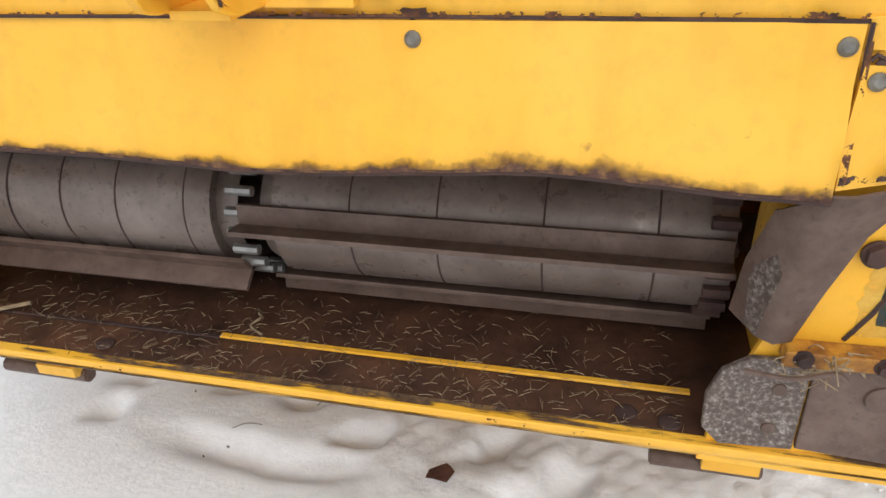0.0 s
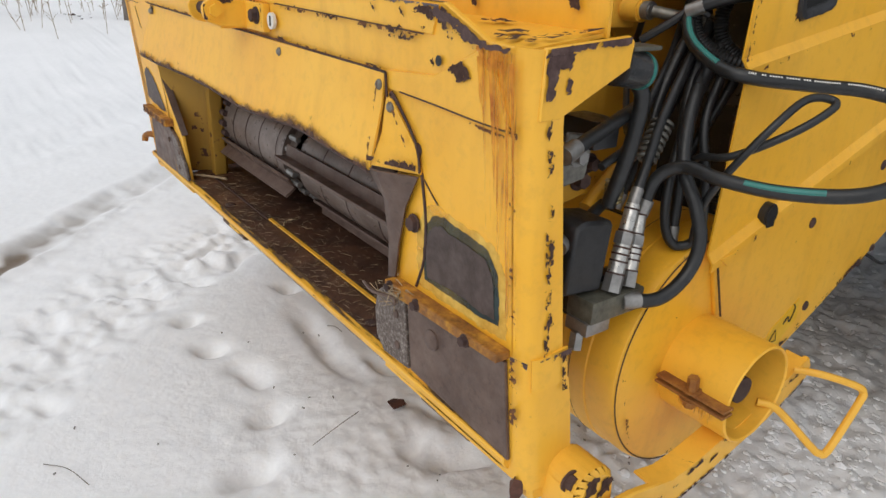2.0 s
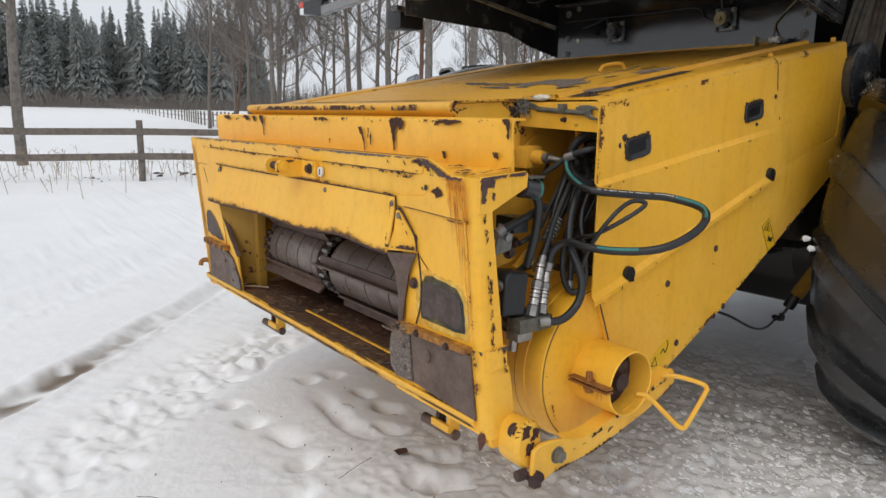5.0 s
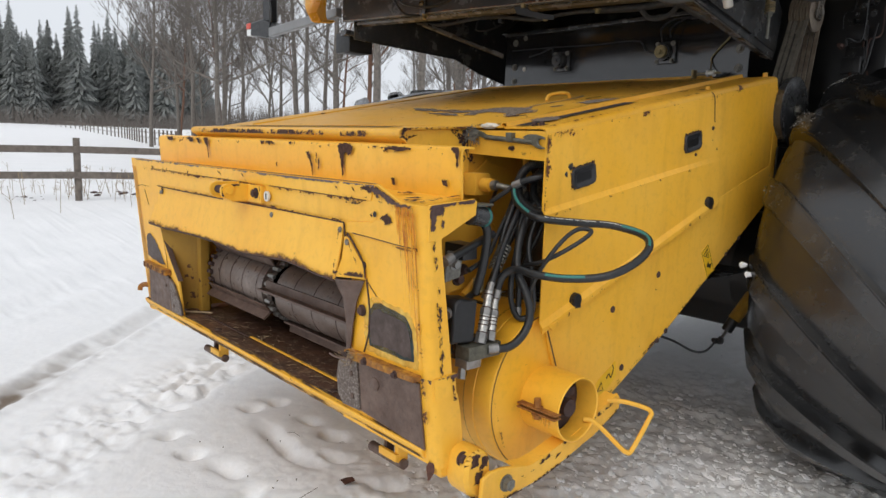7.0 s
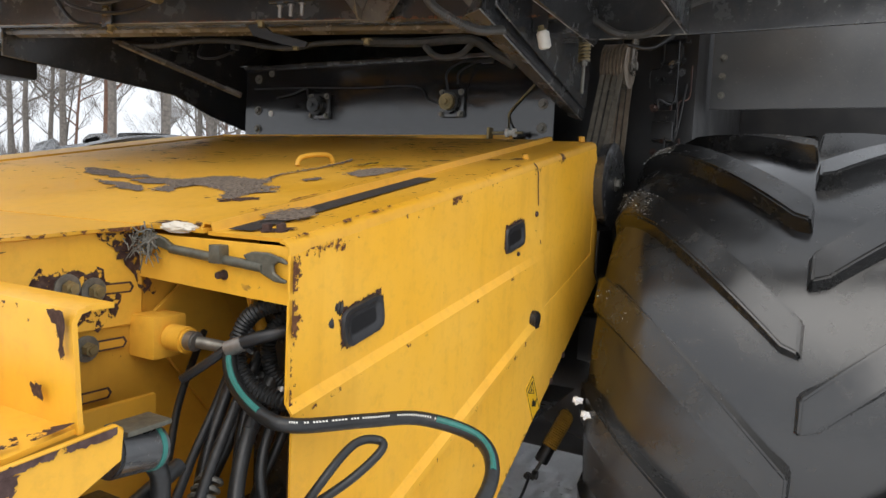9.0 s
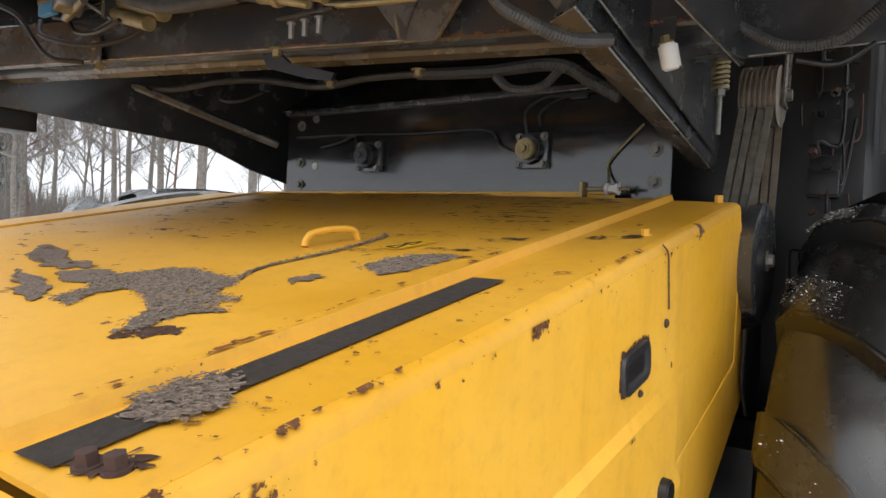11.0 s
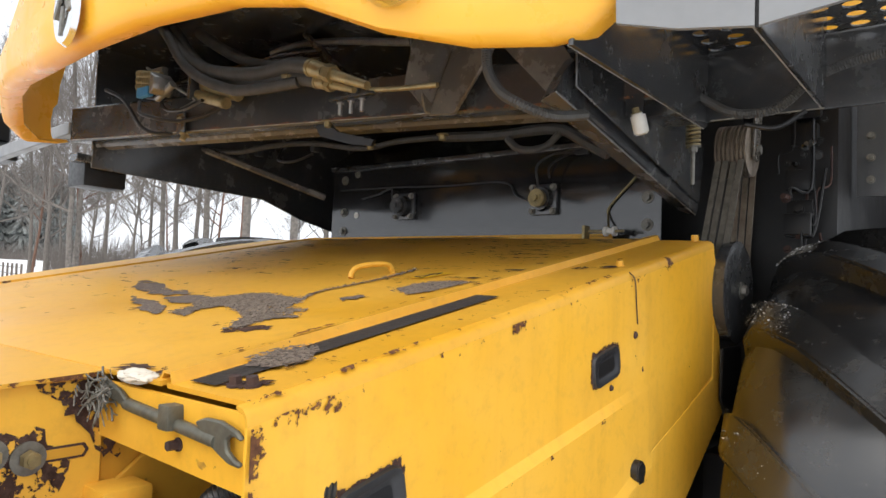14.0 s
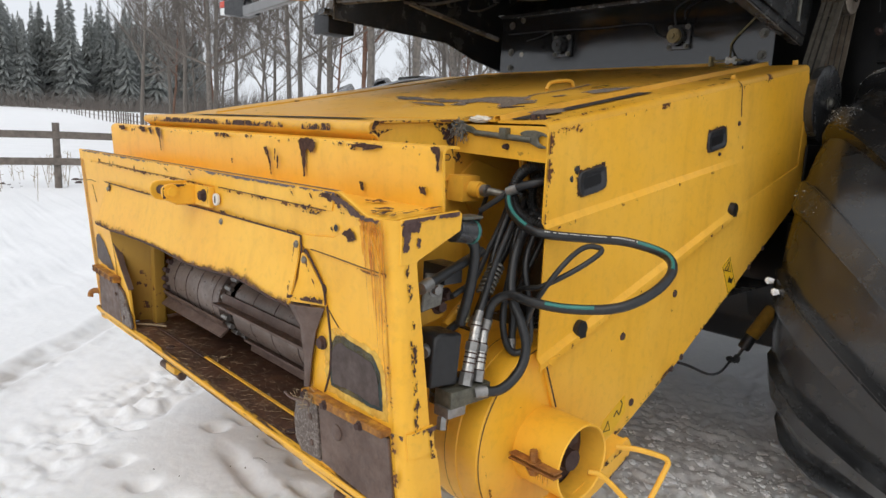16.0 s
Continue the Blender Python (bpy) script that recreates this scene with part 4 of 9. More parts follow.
# flaked spots on the upper front, each with its own outline
CHIPS = (
    [(-0.178, 1.278), (-0.160, 1.286), (-0.136, 1.288), (-0.112, 1.282), (-0.106, 1.277), (-0.120, 1.274), (-0.128, 1.268), (-0.145, 1.275)],
    [(-0.086, 1.204), (-0.076, 1.213), (-0.055, 1.221), (-0.040, 1.212), (-0.032, 1.200), (-0.045, 1.194), (-0.064, 1.190), (-0.070, 1.200)],
    [(-0.300, 1.281), (-0.292, 1.277), (-0.286, 1.268), (-0.294, 1.271)],
    [(-0.213, 1.280), (-0.203, 1.276), (-0.198, 1.267), (-0.208, 1.271)],
    [(-0.255, 1.247), (-0.238, 1.248), (-0.225, 1.246), (-0.232, 1.238), (-0.244, 1.240)],
    [(-0.340, 1.247), (-0.322, 1.248), (-0.312, 1.246), (-0.320, 1.239)],
    [(-0.470, 1.249), (-0.430, 1.249), (-0.418, 1.246), (-0.440, 1.242)],
    [(-0.125, 1.216), (-0.120, 1.210), (-0.124, 1.204), (-0.130, 1.210)],
    [(-1.330, 1.250), (-1.290, 1.252), (-1.262, 1.249), (-1.290, 1.240), (-1.315, 1.244)],
    [(-0.905, 1.284), (-0.890, 1.278), (-0.880, 1.268), (-0.896, 1.274)],
    [(-1.100, 1.281), (-1.080, 1.274), (-1.070, 1.266), (-1.090, 1.272)],
    [(-1.73, 1.160), (-1.722, 1.150), (-1.728, 1.136), (-1.738, 1.146)],
    [(-0.700, 1.184), (-0.672, 1.186), (-0.655, 1.179), (-0.690, 1.178)],
    [(-0.312, 1.183), (-0.290, 1.182), (-0.276, 1.174), (-0.296, 1.176)],
)
for k, outline in enumerate(CHIPS):
    bare(outline, -0.0055, CHIP, 20 + k, 0.0022)
# dark open joints between the sheets
def joint(points, y=-0.0055, r=0.0016):
    part("sheet_joint", tube([(x, fy(z) + y, z) for x, z in points], r, 5, 3), RUST_DARK, front)


joint([(-1.82, 1.252), (-1.61, 1.2525), (-1.30, 1.250), (-1.04, 1.2505), (-0.86, 1.250)], r=0.0011)
joint([(-0.70, 1.250), (-0.446, 1.249), (-0.233, 1.2475), (-0.151, 1.247)], r=0.0013)
joint([(-1.737, 1.177), (-1.35, 1.175), (-0.87, 1.176), (-0.72, 1.177), (-0.30, 1.175), (-0.266, 1.175)], -0.0075, 0.0024)
joint([(-0.258, 1.174), (-0.256, 1.140), (-0.254, 1.118)], -0.0090, 0.0024)
joint([(-0.250, 1.139), (-0.238, 1.140), (-0.176, 1.074), (-0.166, 1.026)], -0.0060, 0.0026)
joint([(-0.166, 1.026), (-0.156, 0.940), (-0.163, 0.870), (-0.190, 0.806)], -0.0015, 0.0030)
joint([(-0.160, 1.016), (-0.140, 0.998), (-0.121, 0.983)], -0.0012, 0.0013)
joint([(-0.222, 1.149), (-0.120, 1.146), (-0.025, 1.142), (0.060, 1.141)], -0.0050, 0.0013)
joint([(-1.90, 1.165), (-1.98, 1.168), (-2.04, 1.160)], -0.0012, 0.0010)
joint([(-1.95, 1.150), (-1.93, 1.110), (-1.915, 1.080)], -0.0012, 0.0010)
# chips on the outside of the corner post
def chip_side(points, x, seed, mat=FLAKE):
    own = blot(points, (x, 0, 0), (0, 1, 0), (0, 0, 1), 0.0022, 0.004, seed, fine=5)
    for v in own.verts:
        v.co.x += splay(v.co.z)
    return part("bare_patch", own, mat, feeder)


chip_side([(0.018, 1.247), (0.040, 1.252), (0.068, 1.254), (0.070, 1.236), (0.062, 1.224), (0.042, 1.226), (0.022, 1.232)], FX1 + 0.001, 31, BARE_STEEL)
chip_side([(0.021, 1.236), (0.046, 1.234), (0.041, 1.210), (0.037, 1.190), (0.025, 1.188)], FX1 + 0.0016, 34, BARE_STEEL)
chip_side([(0.062, 1.212), (0.068, 1.214), (0.070, 1.198), (0.064, 1.196)], FX1 + 0.001, 32, BARE_STEEL)
chip_side([(0.034, 1.150), (0.040, 1.165), (0.040, 1.140), (0.036, 1.132)], FX1 + 0.001, 33)
for k, z in enumerate((1.11, 1.04, 0.985, 0.94, 0.905, 0.87, 0.83)):
    y = 0.030 + fy(z) + 0.003 * (k % 3)
    chip_side([(y, z), (y + 0.008, z + 0.010), (y + 0.010, z - 0.016), (y + 0.003, z - 0.026)], FX1 + 0.001, 330 + k)
own = blot([(-0.10, 0.012), (-0.02, 0.008), (0.065, 0.02), (0.068, 0.15), (0.05, 0.10), (0.03, 0.05), (-0.03, 0.03)], (0, 0, 1.2563), (1, 0, 0), (0, 1, 0.135), 0.0, 0.006, 99)
part("bare_patch", own, FLAKE, feeder)
for k in range(9):
    x, y = rw.uniform(-1.8, 0.0), rw.uniform(0.03, 0.12)
    if k < 4:
        x = (-0.36, -0.24, -0.11, -0.02)[k]
    a = rw.uniform(0.020, 0.045)
    part("bare_patch", blot([(x - a, y - .010), (x + a * .4, y - .014), (x + a, y + .004), (x - a * .2, y + .014)], (0, 0, 1.2560), (1, 0, 0), (0, 1, 0.135), 0.0, 0.004, 60 + k), FLAKE, feeder)
BEAM_CHIPS = (
    [(-0.492, 1.392), (-0.470, 1.398), (-0.420, 1.399), (-0.404, 1.386), (-0.412, 1.372), (-0.430, 1.360), (-0.444, 1.372), (-0.456, 1.362), (-0.460, 1.330), (-0.464, 1.298), (-0.473, 1.297), (-0.476, 1.340), (-0.482, 1.366)],
    [(-0.690, 1.360), (-0.676, 1.368), (-0.664, 1.362), (-0.652, 1.330), (-0.646, 1.290), (-0.654, 1.288), (-0.666, 1.336), (-0.680, 1.350)],
    [(-1.545, 1.398), (-1.495, 1.398), (-1.498, 1.366), (-1.496, 1.315), (-1.503, 1.312), (-1.512, 1.362), (-1.530, 1.376)],
    [(-1.975, 1.400), (-1.900, 1.400), (-1.885, 1.386), (-1.930, 1.378), (-1.960, 1.384)],
    [(-1.72, 1.399), (-1.66, 1.399), (-1.65, 1.384), (-1.69, 1.376)], [(-1.62, 1.398), (-1.58, 1.398), (-1.585, 1.372), (-1.605, 1.376)],
    [(-0.215, 1.304), (-0.200, 1.306), (-0.196, 1.286), (-0.208, 1.284)], [(0.008, 1.312), (0.028, 1.312), (0.030, 1.296), (0.012, 1.296)],
    [(-0.625, 1.364), (-0.618, 1.364), (-0.622, 1.330), (-0.628, 1.334)], [(-0.610, 1.344), (-0.604, 1.340), (-0.612, 1.306), (-0.616, 1.316)], [(-0.905, 1.320), (-0.895, 1.320), (-0.896, 1.306), (-0.904, 1.306)],
    [(-0.97, 1.395), (-0.93, 1.396), (-0.90, 1.388), (-0.95, 1.384)], [(-0.26, 1.392), (-0.12, 1.392), (-0.12, 1.386), (-0.18, 1.380), (-0.24, 1.386)],
    [(0.046, 1.398), (0.074, 1.398), (0.074, 1.352), (0.066, 1.345), (0.062, 1.376)],
)
for k, outline in enumerate(BEAM_CHIPS):
    part("bare_patch", blot(outline, (0, 0.2135, 0), (1, 0, 0), (0, -0.064, 1), 0.0015, 0.003, 120 + k), CHIP, beam)
edge_wear((-1.62, 0.1395, 1.4225), (-0.60, 0.1395, 1.4225), (0, 0.001, 0.016), (0, -1, 0.1), 0.8, FLAKE, lid, outer=0.35, seed=140, n=60)
edge_wear((-0.50, 0.1395, 1.4205), (-0.36, 0.1395, 1.4205), (0, 0.001, 0.018), (0, -1, 0.1), 0.9, FLAKE, lid, outer=0.4, seed=142, n=12)
edge_wear((-0.2035, 0.146, 1.418), (-0.2035, 0.16, 1.449), (0, 0.022, 0), (1, 0, 0), 0.9, FLAKE, lid, outer=0.1, seed=143, n=8)
edge_wear((-0.2035, 0.16, 1.448), (-0.2035, 0.44, 1.464), (0, 0, -0.006), (1, 0, 0), 0.5, SPECK, lid, outer=0.3, seed=144, n=20)
part("bare_patch", blot([(0.17, 1.39), (0.167, 1.412), (0.20, 1.416), (0.23, 1.418), (0.19, 1.405), (0.185, 1.39)], (-0.2195, 0, 0.012), (0, 1, 0), (0, 0, 1), 0.001, 0.003, 141), FLAKE, feeder)

# bolts of the flap
for x, z in ((-0.274, 1.153), (-0.683, 1.155), (-1.70, 1.155), (-0.241, 1.121)):
    part("flap_bolt", rosette((x, fy(z) - 0.010, z), (0, -1, 0.1), 0.0095, 0.008), DULL, feeder)
    part("rust_ring", rosette((x, fy(z) - 0.0075, z + 0.002), (0, -1, 0.1), 0.0125, 0.002), RUST_DARK, feeder)
    part("nut_slot", rosette((x, fy(z) - 0.0085, z + 0.014), (0, -1, 0.1), 0.006, 0.002), RUST_DARK, feeder)
part("open_hole", rosette((-0.113, fy(1.21) - 0.005, 1.213), (0, -1, 0), 0.008, 0.001), INK, feeder)
part("plug", rosette((-0.178, fy(1.06) - 0.001, 1.062), (0, -1, 0), 0.012, 0.006), RUST_DARK, feeder)
part("side_bolt", bolt((-0.188, fy(.93) - 0.004, 0.930), (0, -1, 0), 0.014, 0.008, 1.2), RUST_DARK, feeder)
# hook bracket at the upper edge
hook = part("hook_bracket", prism([(-0.105, 1.200), (-0.115, 1.212), (-0.118, 1.230), (-0.111, 1.246), (-0.095, 1.253), (0.01, 1.250), (0.01, 1.190), (-0.084, 1.194)], "x", -0.930, -0.918, 0.002), YELLOW, feeder)
part("hook_cheek", prism([(-0.102, 1.202), (-0.111, 1.214), (-0.112, 1.232), (-0.105, 1.243), (-0.091, 1.249), (0.01, 1.246), (0.01, 1.188), (-0.077, 1.192)], "x", -0.850, -0.838, 0.002), YELLOW, feeder)
part("hook_web", box(-0.918, -0.85, -0.07, 0.0, 1.186, 1.196, 0.002), YELLOW, hook)
part("hook_plate", box(-0.93, -0.74, -0.016, 0.0, 1.188, 1.246, 0.002), YELLOW, feeder)
part("plate_bolt", bolt((-0.775, -0.016, 1.220), (0, -1, 0), 0.014, 0.012, 1.3), RUST_DARK, hook)
part("hook_pin", bolt((-0.93, -0.086, 1.226), (-1, 0, 0), 0.014, 0.01, 1.3), RUST, hook)
part("hook_pin", bolt((-0.838, -0.086, 1.226), (1, 0, 0), 0.015, 0.01, 1.5), YELLOW, hook)
part("hook_bush", cyl((-0.925, -0.086, 1.226), (-0.84, -0.086, 1.226), 0.014), RUST_DARK, hook)
edge_wear((-0.8372, -0.110, 1.206), (-0.8372, -0.110, 1.244), (0, 0.034, 0), (1, 0, 0), 0.9, FLAKE, hook, outer=-0.1, seed=81, n=10)
edge_wear((-0.8372, -0.105, 1.248), (-0.8372, 0.0, 1.247), (0, 0, -0.012), (1, 0, 0), 0.5, FLAKE, hook, outer=-0.2, seed=82, n=16)
edge_wear((-0.745, -0.0165, 1.246), (-0.745, -0.0165, 1.19), (-0.016, 0, 0), (0, -1, 0), 0.6, FLAKE, hook, outer=-0.2, seed=83, n=8)
part("round_label", cyl((-0.715, -0.010, 1.214), (-0.715, -0.003, 1.214), 0.017, seg=28), WHITE, feeder, "small round white label")
part("label_mark", box(-0.718, -0.712, -0.0112, -0.0095, 1.204, 1.224, 0), INK, feeder)

# roller and slats in the mouth
RC = Vector((0, 0.285, 0.800))
roller = part("feed_roller", lathe([(-1.60, 0.04), (-1.60, 0.118), (-1.10, 0.120), (-1.10, 0.10), (-1.06, 0.10)], (0, RC.y, RC.z), seg=56), ROLL, feeder, "brown polished feed roller wound with bands")
part("roller_half", lathe([(-1.02, 0.10), (-0.99, 0.10), (-0.99, 0.120), (-0.295, 0.118), (-0.295, 0.04)], (0, RC.y, RC.z), seg=56), ROLL, roller)
for x in (-1.50, -1.39, -1.28, -1.15, -0.86, -0.72, -0.56, -0.40):
    part("band", lathe([(x, 0.119), (x + 0.0005, 0.1208), (x + 0.0025, 0.1208), (x + 0.003, 0.119)], (0, RC.y, RC.z), seg=48), RUST_DARK, roller)
chain = bmesh.new()
for k in range(22):
    t = 2 * math.pi * k / 22
    p = Vector((-1.045, RC.y + 0.122 * math.cos(t), RC.z + 0.122 * math.sin(t)))
    chain = cyl(p + Vector((-0.022, 0, 0)), p + Vector((0.022, 0, 0)), 0.009, seg=8, bm=chain)
part("chain", chain, STEEL, roller)
for x in (-1.585, -0.312):
    chain = bmesh.new()
    for k in range(22):
        t = 2 * math.pi * k / 22
        p = Vector((x, RC.y + 0.124 * math.cos(t), RC.z + 0.124 * math.sin(t)))
        chain = cyl(p + Vector((-0.018, 0, 0)), p + Vector((0.018, 0, 0)), 0.010, seg=8, bm=chain)
    part("chain", chain, RUST_DARK, roller)
def slat(x0, x1, deg):
    t = radians(deg)
    m = Matrix.Translation((0, RC.y, RC.z)) @ Matrix.Rotation(t, 4, "X")
    b = box(x0, x1, -0.172, -0.128, -0.004, 0.004, 0.001, m=m)
    b = box(x0, x1, -0.136, -0.128, -0.004, 0.036, 0.001, b, m)
    return part("slat", b, RUST, roller)


for deg in (38, 128, 218, 308):
    slat(-1.60, -1.05, deg)
for deg in (-8, 82, 172, 262):
    slat(-1.04, -0.30, deg)
part("roller_shaft", cyl((-1.70, RC.y, RC.z), (-0.23, RC.y, RC.z), 0.03), RUST_DARK, roller)
# throat posts, coloured with the mouth's shade
part("throat_post", box(-1.655, -1.615, 0.13, 0.17, 0.61, 1.05, 0.003), YELLOW_THROAT_SHADE, feeder)
part("throat_post", box(-0.285, -0.262, 0.10, 0.14, 0.82, 1.05, 0.003), YELLOW_THROAT_SHADE, feeder)

# chaff and straw on the mouth floor
rs = random.Random(12)
chaff = bmesh.new()
for k in range(900):
    x, y = rs.uniform(-1.6, -0.34), 0.04 + abs(rs.gauss(0, 0.12))
    if y > 0.4:
        continue
    z = 0.603 + (0.010 * min(1, (y - .034) / .076)) + 0.003
    if 0.104 < y < 0.13:
        z += 0.005
    L, a = rs.uniform(0.003, 0.013), rs.uniform(0, 3.14)
    d = Vector((math.cos(a), math.sin(a), 0)) * L
    p = Vector((x, y, z))
    chaff = tube([p - d, p + Vector((rs.uniform(-.08, .08) * L, rs.uniform(-.08, .08) * L, rs.uniform(0, .003))), p + d], rs.uniform(0.0002, 0.0005), 3, 1, chaff)
tagged(part("chaff", chaff, STRAW), "short pale straw bits on the rusty floor", "straw", kind="stuff")
tagged(part("straw", tube([(-1.66, 0.05, 0.612), (-1.58, 0.09, 0.622), (-1.50, 0.13, 0.628)], 0.004, 6), STRAW), "long dry straw on the mouth floor", "straw")
tagged(part("straw", tube([(-1.065, 0.19, 0.616), (-1.05, 0.17, 0.622), (-1.06, 0.15, 0.618), (-1.03, 0.13, 0.618)], 0.0025, 6), STRAW), "curled dry straw on the mouth floor", "straw")
for x, y in ((-0.42, 0.07), (-1.3, 0.07), (-0.36, 0.06)):
    part("floor_bolt", rosette((x, y, 0.606), (0, 0, 1), 0.016, 0.005), RUST_DARK, feeder)

# skids under the lip
for x0, x1 in ((-0.365, -0.185), (-1.70, -1.49)):
    sk = part("skid", cyl((x0, 0.185, 0.408), (x1, 0.185, 0.408), 0.017, seg=16, bevel=0.003), RUST, feeder, "short rusty steel tube skid")
    part("skid_hanger", box(x1 - 0.085, x1 - 0.070, 0.165, 0.195, 0.415, 0.545, 0.002), RUST_DARK, sk)
    part("skid_hanger", box(x1 - 0.030, x1 - 0.012, 0.165, 0.205, 0.415, 0.545, 0.002), YELLOW, sk)
    part("skid_lug", box(x1 - 0.10, x1 - 0.01, 0.155, 0.167, 0.420, 0.445, 0.003), YELLOW, sk)
part("latch_hook", tube([(-2.02, 0.06, 0.66), (-2.06, 0.03, 0.67), (-2.10, 0.02, 0.655), (-2.10, 0.015, 0.635)], 0.012, 8), RUST_RED, feeder)
# clamp ring round the foot of the post
def post_band(name, z0, z1, out, mat):
    ring = [(FX1 - 0.004 + out, 0.010), (FX1 + 0.002 + out, 0.024), (FX1 + 0.002 + out, 0.052), (FX1 + 0.002 + out, 0.080)]
    return part(name, lean(sheet([[(x, y, z + 0.10 * (y + 0.01)) for x, y in ring] for z in (z0, z1)], 0.004)), mat, feeder)


post_band("post_clamp", 0.742, 0.800, 0.002, YELLOW)
edge_wear((0.052 + splay(.80), fy(.80), 0.802), (FX1 + splay(.80), fy(.80) + 0.006, 0.804), (0, 0, -0.014), (0.3, -1, 0), 0.7, BARE_STEEL, feeder, outer=0.2, seed=65, n=8, lift=0.010)
edge_wear((FX1 + 0.002 + splay(.80), fy(.80) + 0.018, 0.804), (FX1 + 0.002 + splay(.80), fy(.80) + 0.085, 0.808), (0, 0, -0.014), (1, 0, 0), 0.7, BARE_STEEL, feeder, outer=0.2, seed=66, n=8, lift=0.0055)
edge_wear((FX1 + 0.006 + splay(.80), 0.092, 0.800), (FX1 + 0.006 + splay(.735), 0.098, 0.735), (0, 0.018, 0), (1, 0, 0), 0.9, CHIP, feeder, outer=0.2, seed=63, n=8)

# worn edges of the front
def edge_y(z):
    return fy(z) - 0.0045


edge_wear((-2.03, edge_y(1.289), 1.289), (-0.11, edge_y(1.291), 1.291), (0, 0, -0.012), (0, -1, 0), 0.85, EDGE_GREY, front, seed=1, n=60)
edge_wear((-0.104, edge_y(1.290), 1.290), (-0.004, edge_y(1.250), 1.250), (-0.012, 0, -0.030), (0, -1, 0), 0.9, FLAKE, front, seed=2)
edge_wear((-2.03, -0.003, 1.2915), (-0.11, -0.003, 1.2945), (0, 0.012, 0), (0, 0, 1), 1.0, EDGE_GREY, front, outer=0.9, seed=3, n=60, lift=0.0004)
edge_wear((-1.90, edge_y(1.252), 1.2515), (-0.13, edge_y(1.248), 1.2475), (0, 0, -0.006), (0, -1, 0), 0.50, SPECK, front, outer=0.2, seed=4, n=70, lift=0.0050)
edge_wear((-1.96, edge_y(1.245), 1.245), (-0.13, edge_y(1.232), 1.232), (0, 0, 0.030), (0, -1, 0), -0.5, FLAKE, front, outer=-0.5, seed=5, n=40, lift=0.0012)
edge_wear((-1.735, -0.0085, 1.178), (-0.262, -0.0085, 1.178), (0, 0, 0.006), (0, -1, 0), 0.45, SPECK, front, outer=0.1, seed=6, n=60)
edge_wear((-0.30, edge_y(1.148), 1.149), (0.045, edge_y(1.136), 1.135), (0, 0, -0.005), (0, -1, 0), 0.45, SPECK, front, outer=0.1, seed=7, n=20)
edge_wear((-0.258, -0.011, 1.176), (-0.256, -0.035, 1.024), (-0.007, 0, 0), (0, -1, 0), 0.55, SPECK, flap, outer=0.0, seed=8, lift=0.006)
edge_wear((-0.238, -0.008, 1.140), (-0.168, 0.004, 1.028), (0.008, 0, 0), (0, -1, 0), 0.65, SPECK, front, outer=0.1, seed=9, lift=0.0065)
edge_wear((-0.262, -0.034, 1.030), (-0.166, 0.003, 1.030), (0, 0, 0.014), (0, -1, 0), 0.55, FLAKE, front, seed=10, lift=0.004)
edge_wear((FX1 + 0.001, 0.030 + fy(1.15), 1.15), (FX1 + 0.001 + splay(.80), 0.030 + fy(.80), 0.80), (0, 0.016, 0), (1, 0, 0), 0.18, FLAKE, feeder, outer=-0.2, seed=11, n=34)
edge_wear((0.052, 0.0 + fy(1.15), 1.15), (0.052 + splay(.62), 0.0 + fy(.62), 0.62), (0.018, 0, 0), (0, -1, 0), 0.20, SPECK, feeder, outer=0.0, seed=12, n=40, lift=0.0085)
edge_wear((0.0, fy(1.24), 1.245), (0.030, fy(.86), 0.86), (0.064, 0, 0), (0, -1, 0), 0.20, FLAKE_RED, feeder, outer=0.36, seed=13, n=20, lift=0.0078, wild=0.12)
edge_wear((-1.955, 0.131, 1.396), (0.078, 0.129, 1.396), (0, 0, -0.018), (0, -1, 0), 0.14, FLAKE, beam, outer=-0.4, seed=15, n=60, lift=0.0025)
edge_wear((0.074, 0.128, 1.35), (0.076, 0.127, 1.40), (-0.022, 0, 0), (0, -1, 0), 0.45, FLAKE, beam, seed=16, n=8, lift=0.004)
edge_wear((-2.05, 0.0415, 0.596), (0.06, 0.0415, 0.596), (0, -0.006, -0.008), (0, -1, 0.3), -0.4, SPECK, feeder, outer=-0.4, seed=17, n=70, lift=0.018)
edge_wear((-2.05, 0.0290, 0.586), (0.06, 0.0290, 0.586), (0, 0.026, -0.030), (0, -1, -0.8), 0.85, LIP_WEAR, feeder, outer=0.70, seed=18, n=70, lift=0.0015)
edge_wear((-2.05, 0.030, 0.6035), (0.06, 0.030, 0.6035), (0, 0.014, 0.003), (0, -.2, 1), 0.72, LIP_WEAR, feeder, outer=0.85, seed=19, n=70, lift=0.0015)
edge_wear((-1.975, fy(.8) - 0.030, 0.802), (-1.70, fy(.8) - 0.030, 0.799), (0, 0, -0.024), (0, -1, 0), 0.4, SPECK, feeder, outer=0.2, seed=20)
edge_wear((FX1 + 0.001, 0.024, 1.2535), (FX1 + 0.001, 0.176, 1.2645), (0, 0, -0.013), (1, 0, 0), 0.8, BARE_STEEL, feeder, outer=0.15, seed=68, n=14, lift=0.0036)
bare([(-0.130, 1.283), (-0.106, 1.288), (-0.085, 1.282), (-0.049, 1.270), (-0.014, 1.254), (0.012, 1.250), (0.050, 1.250), (0.046, 1.244), (0.0, 1.243), (-0.030, 1.246), (-0.054, 1.252), (-0.066, 1.262), (-0.088, 1.270), (-0.112, 1.272)], -0.0068, BARE_STEEL, 330, 0.0025)
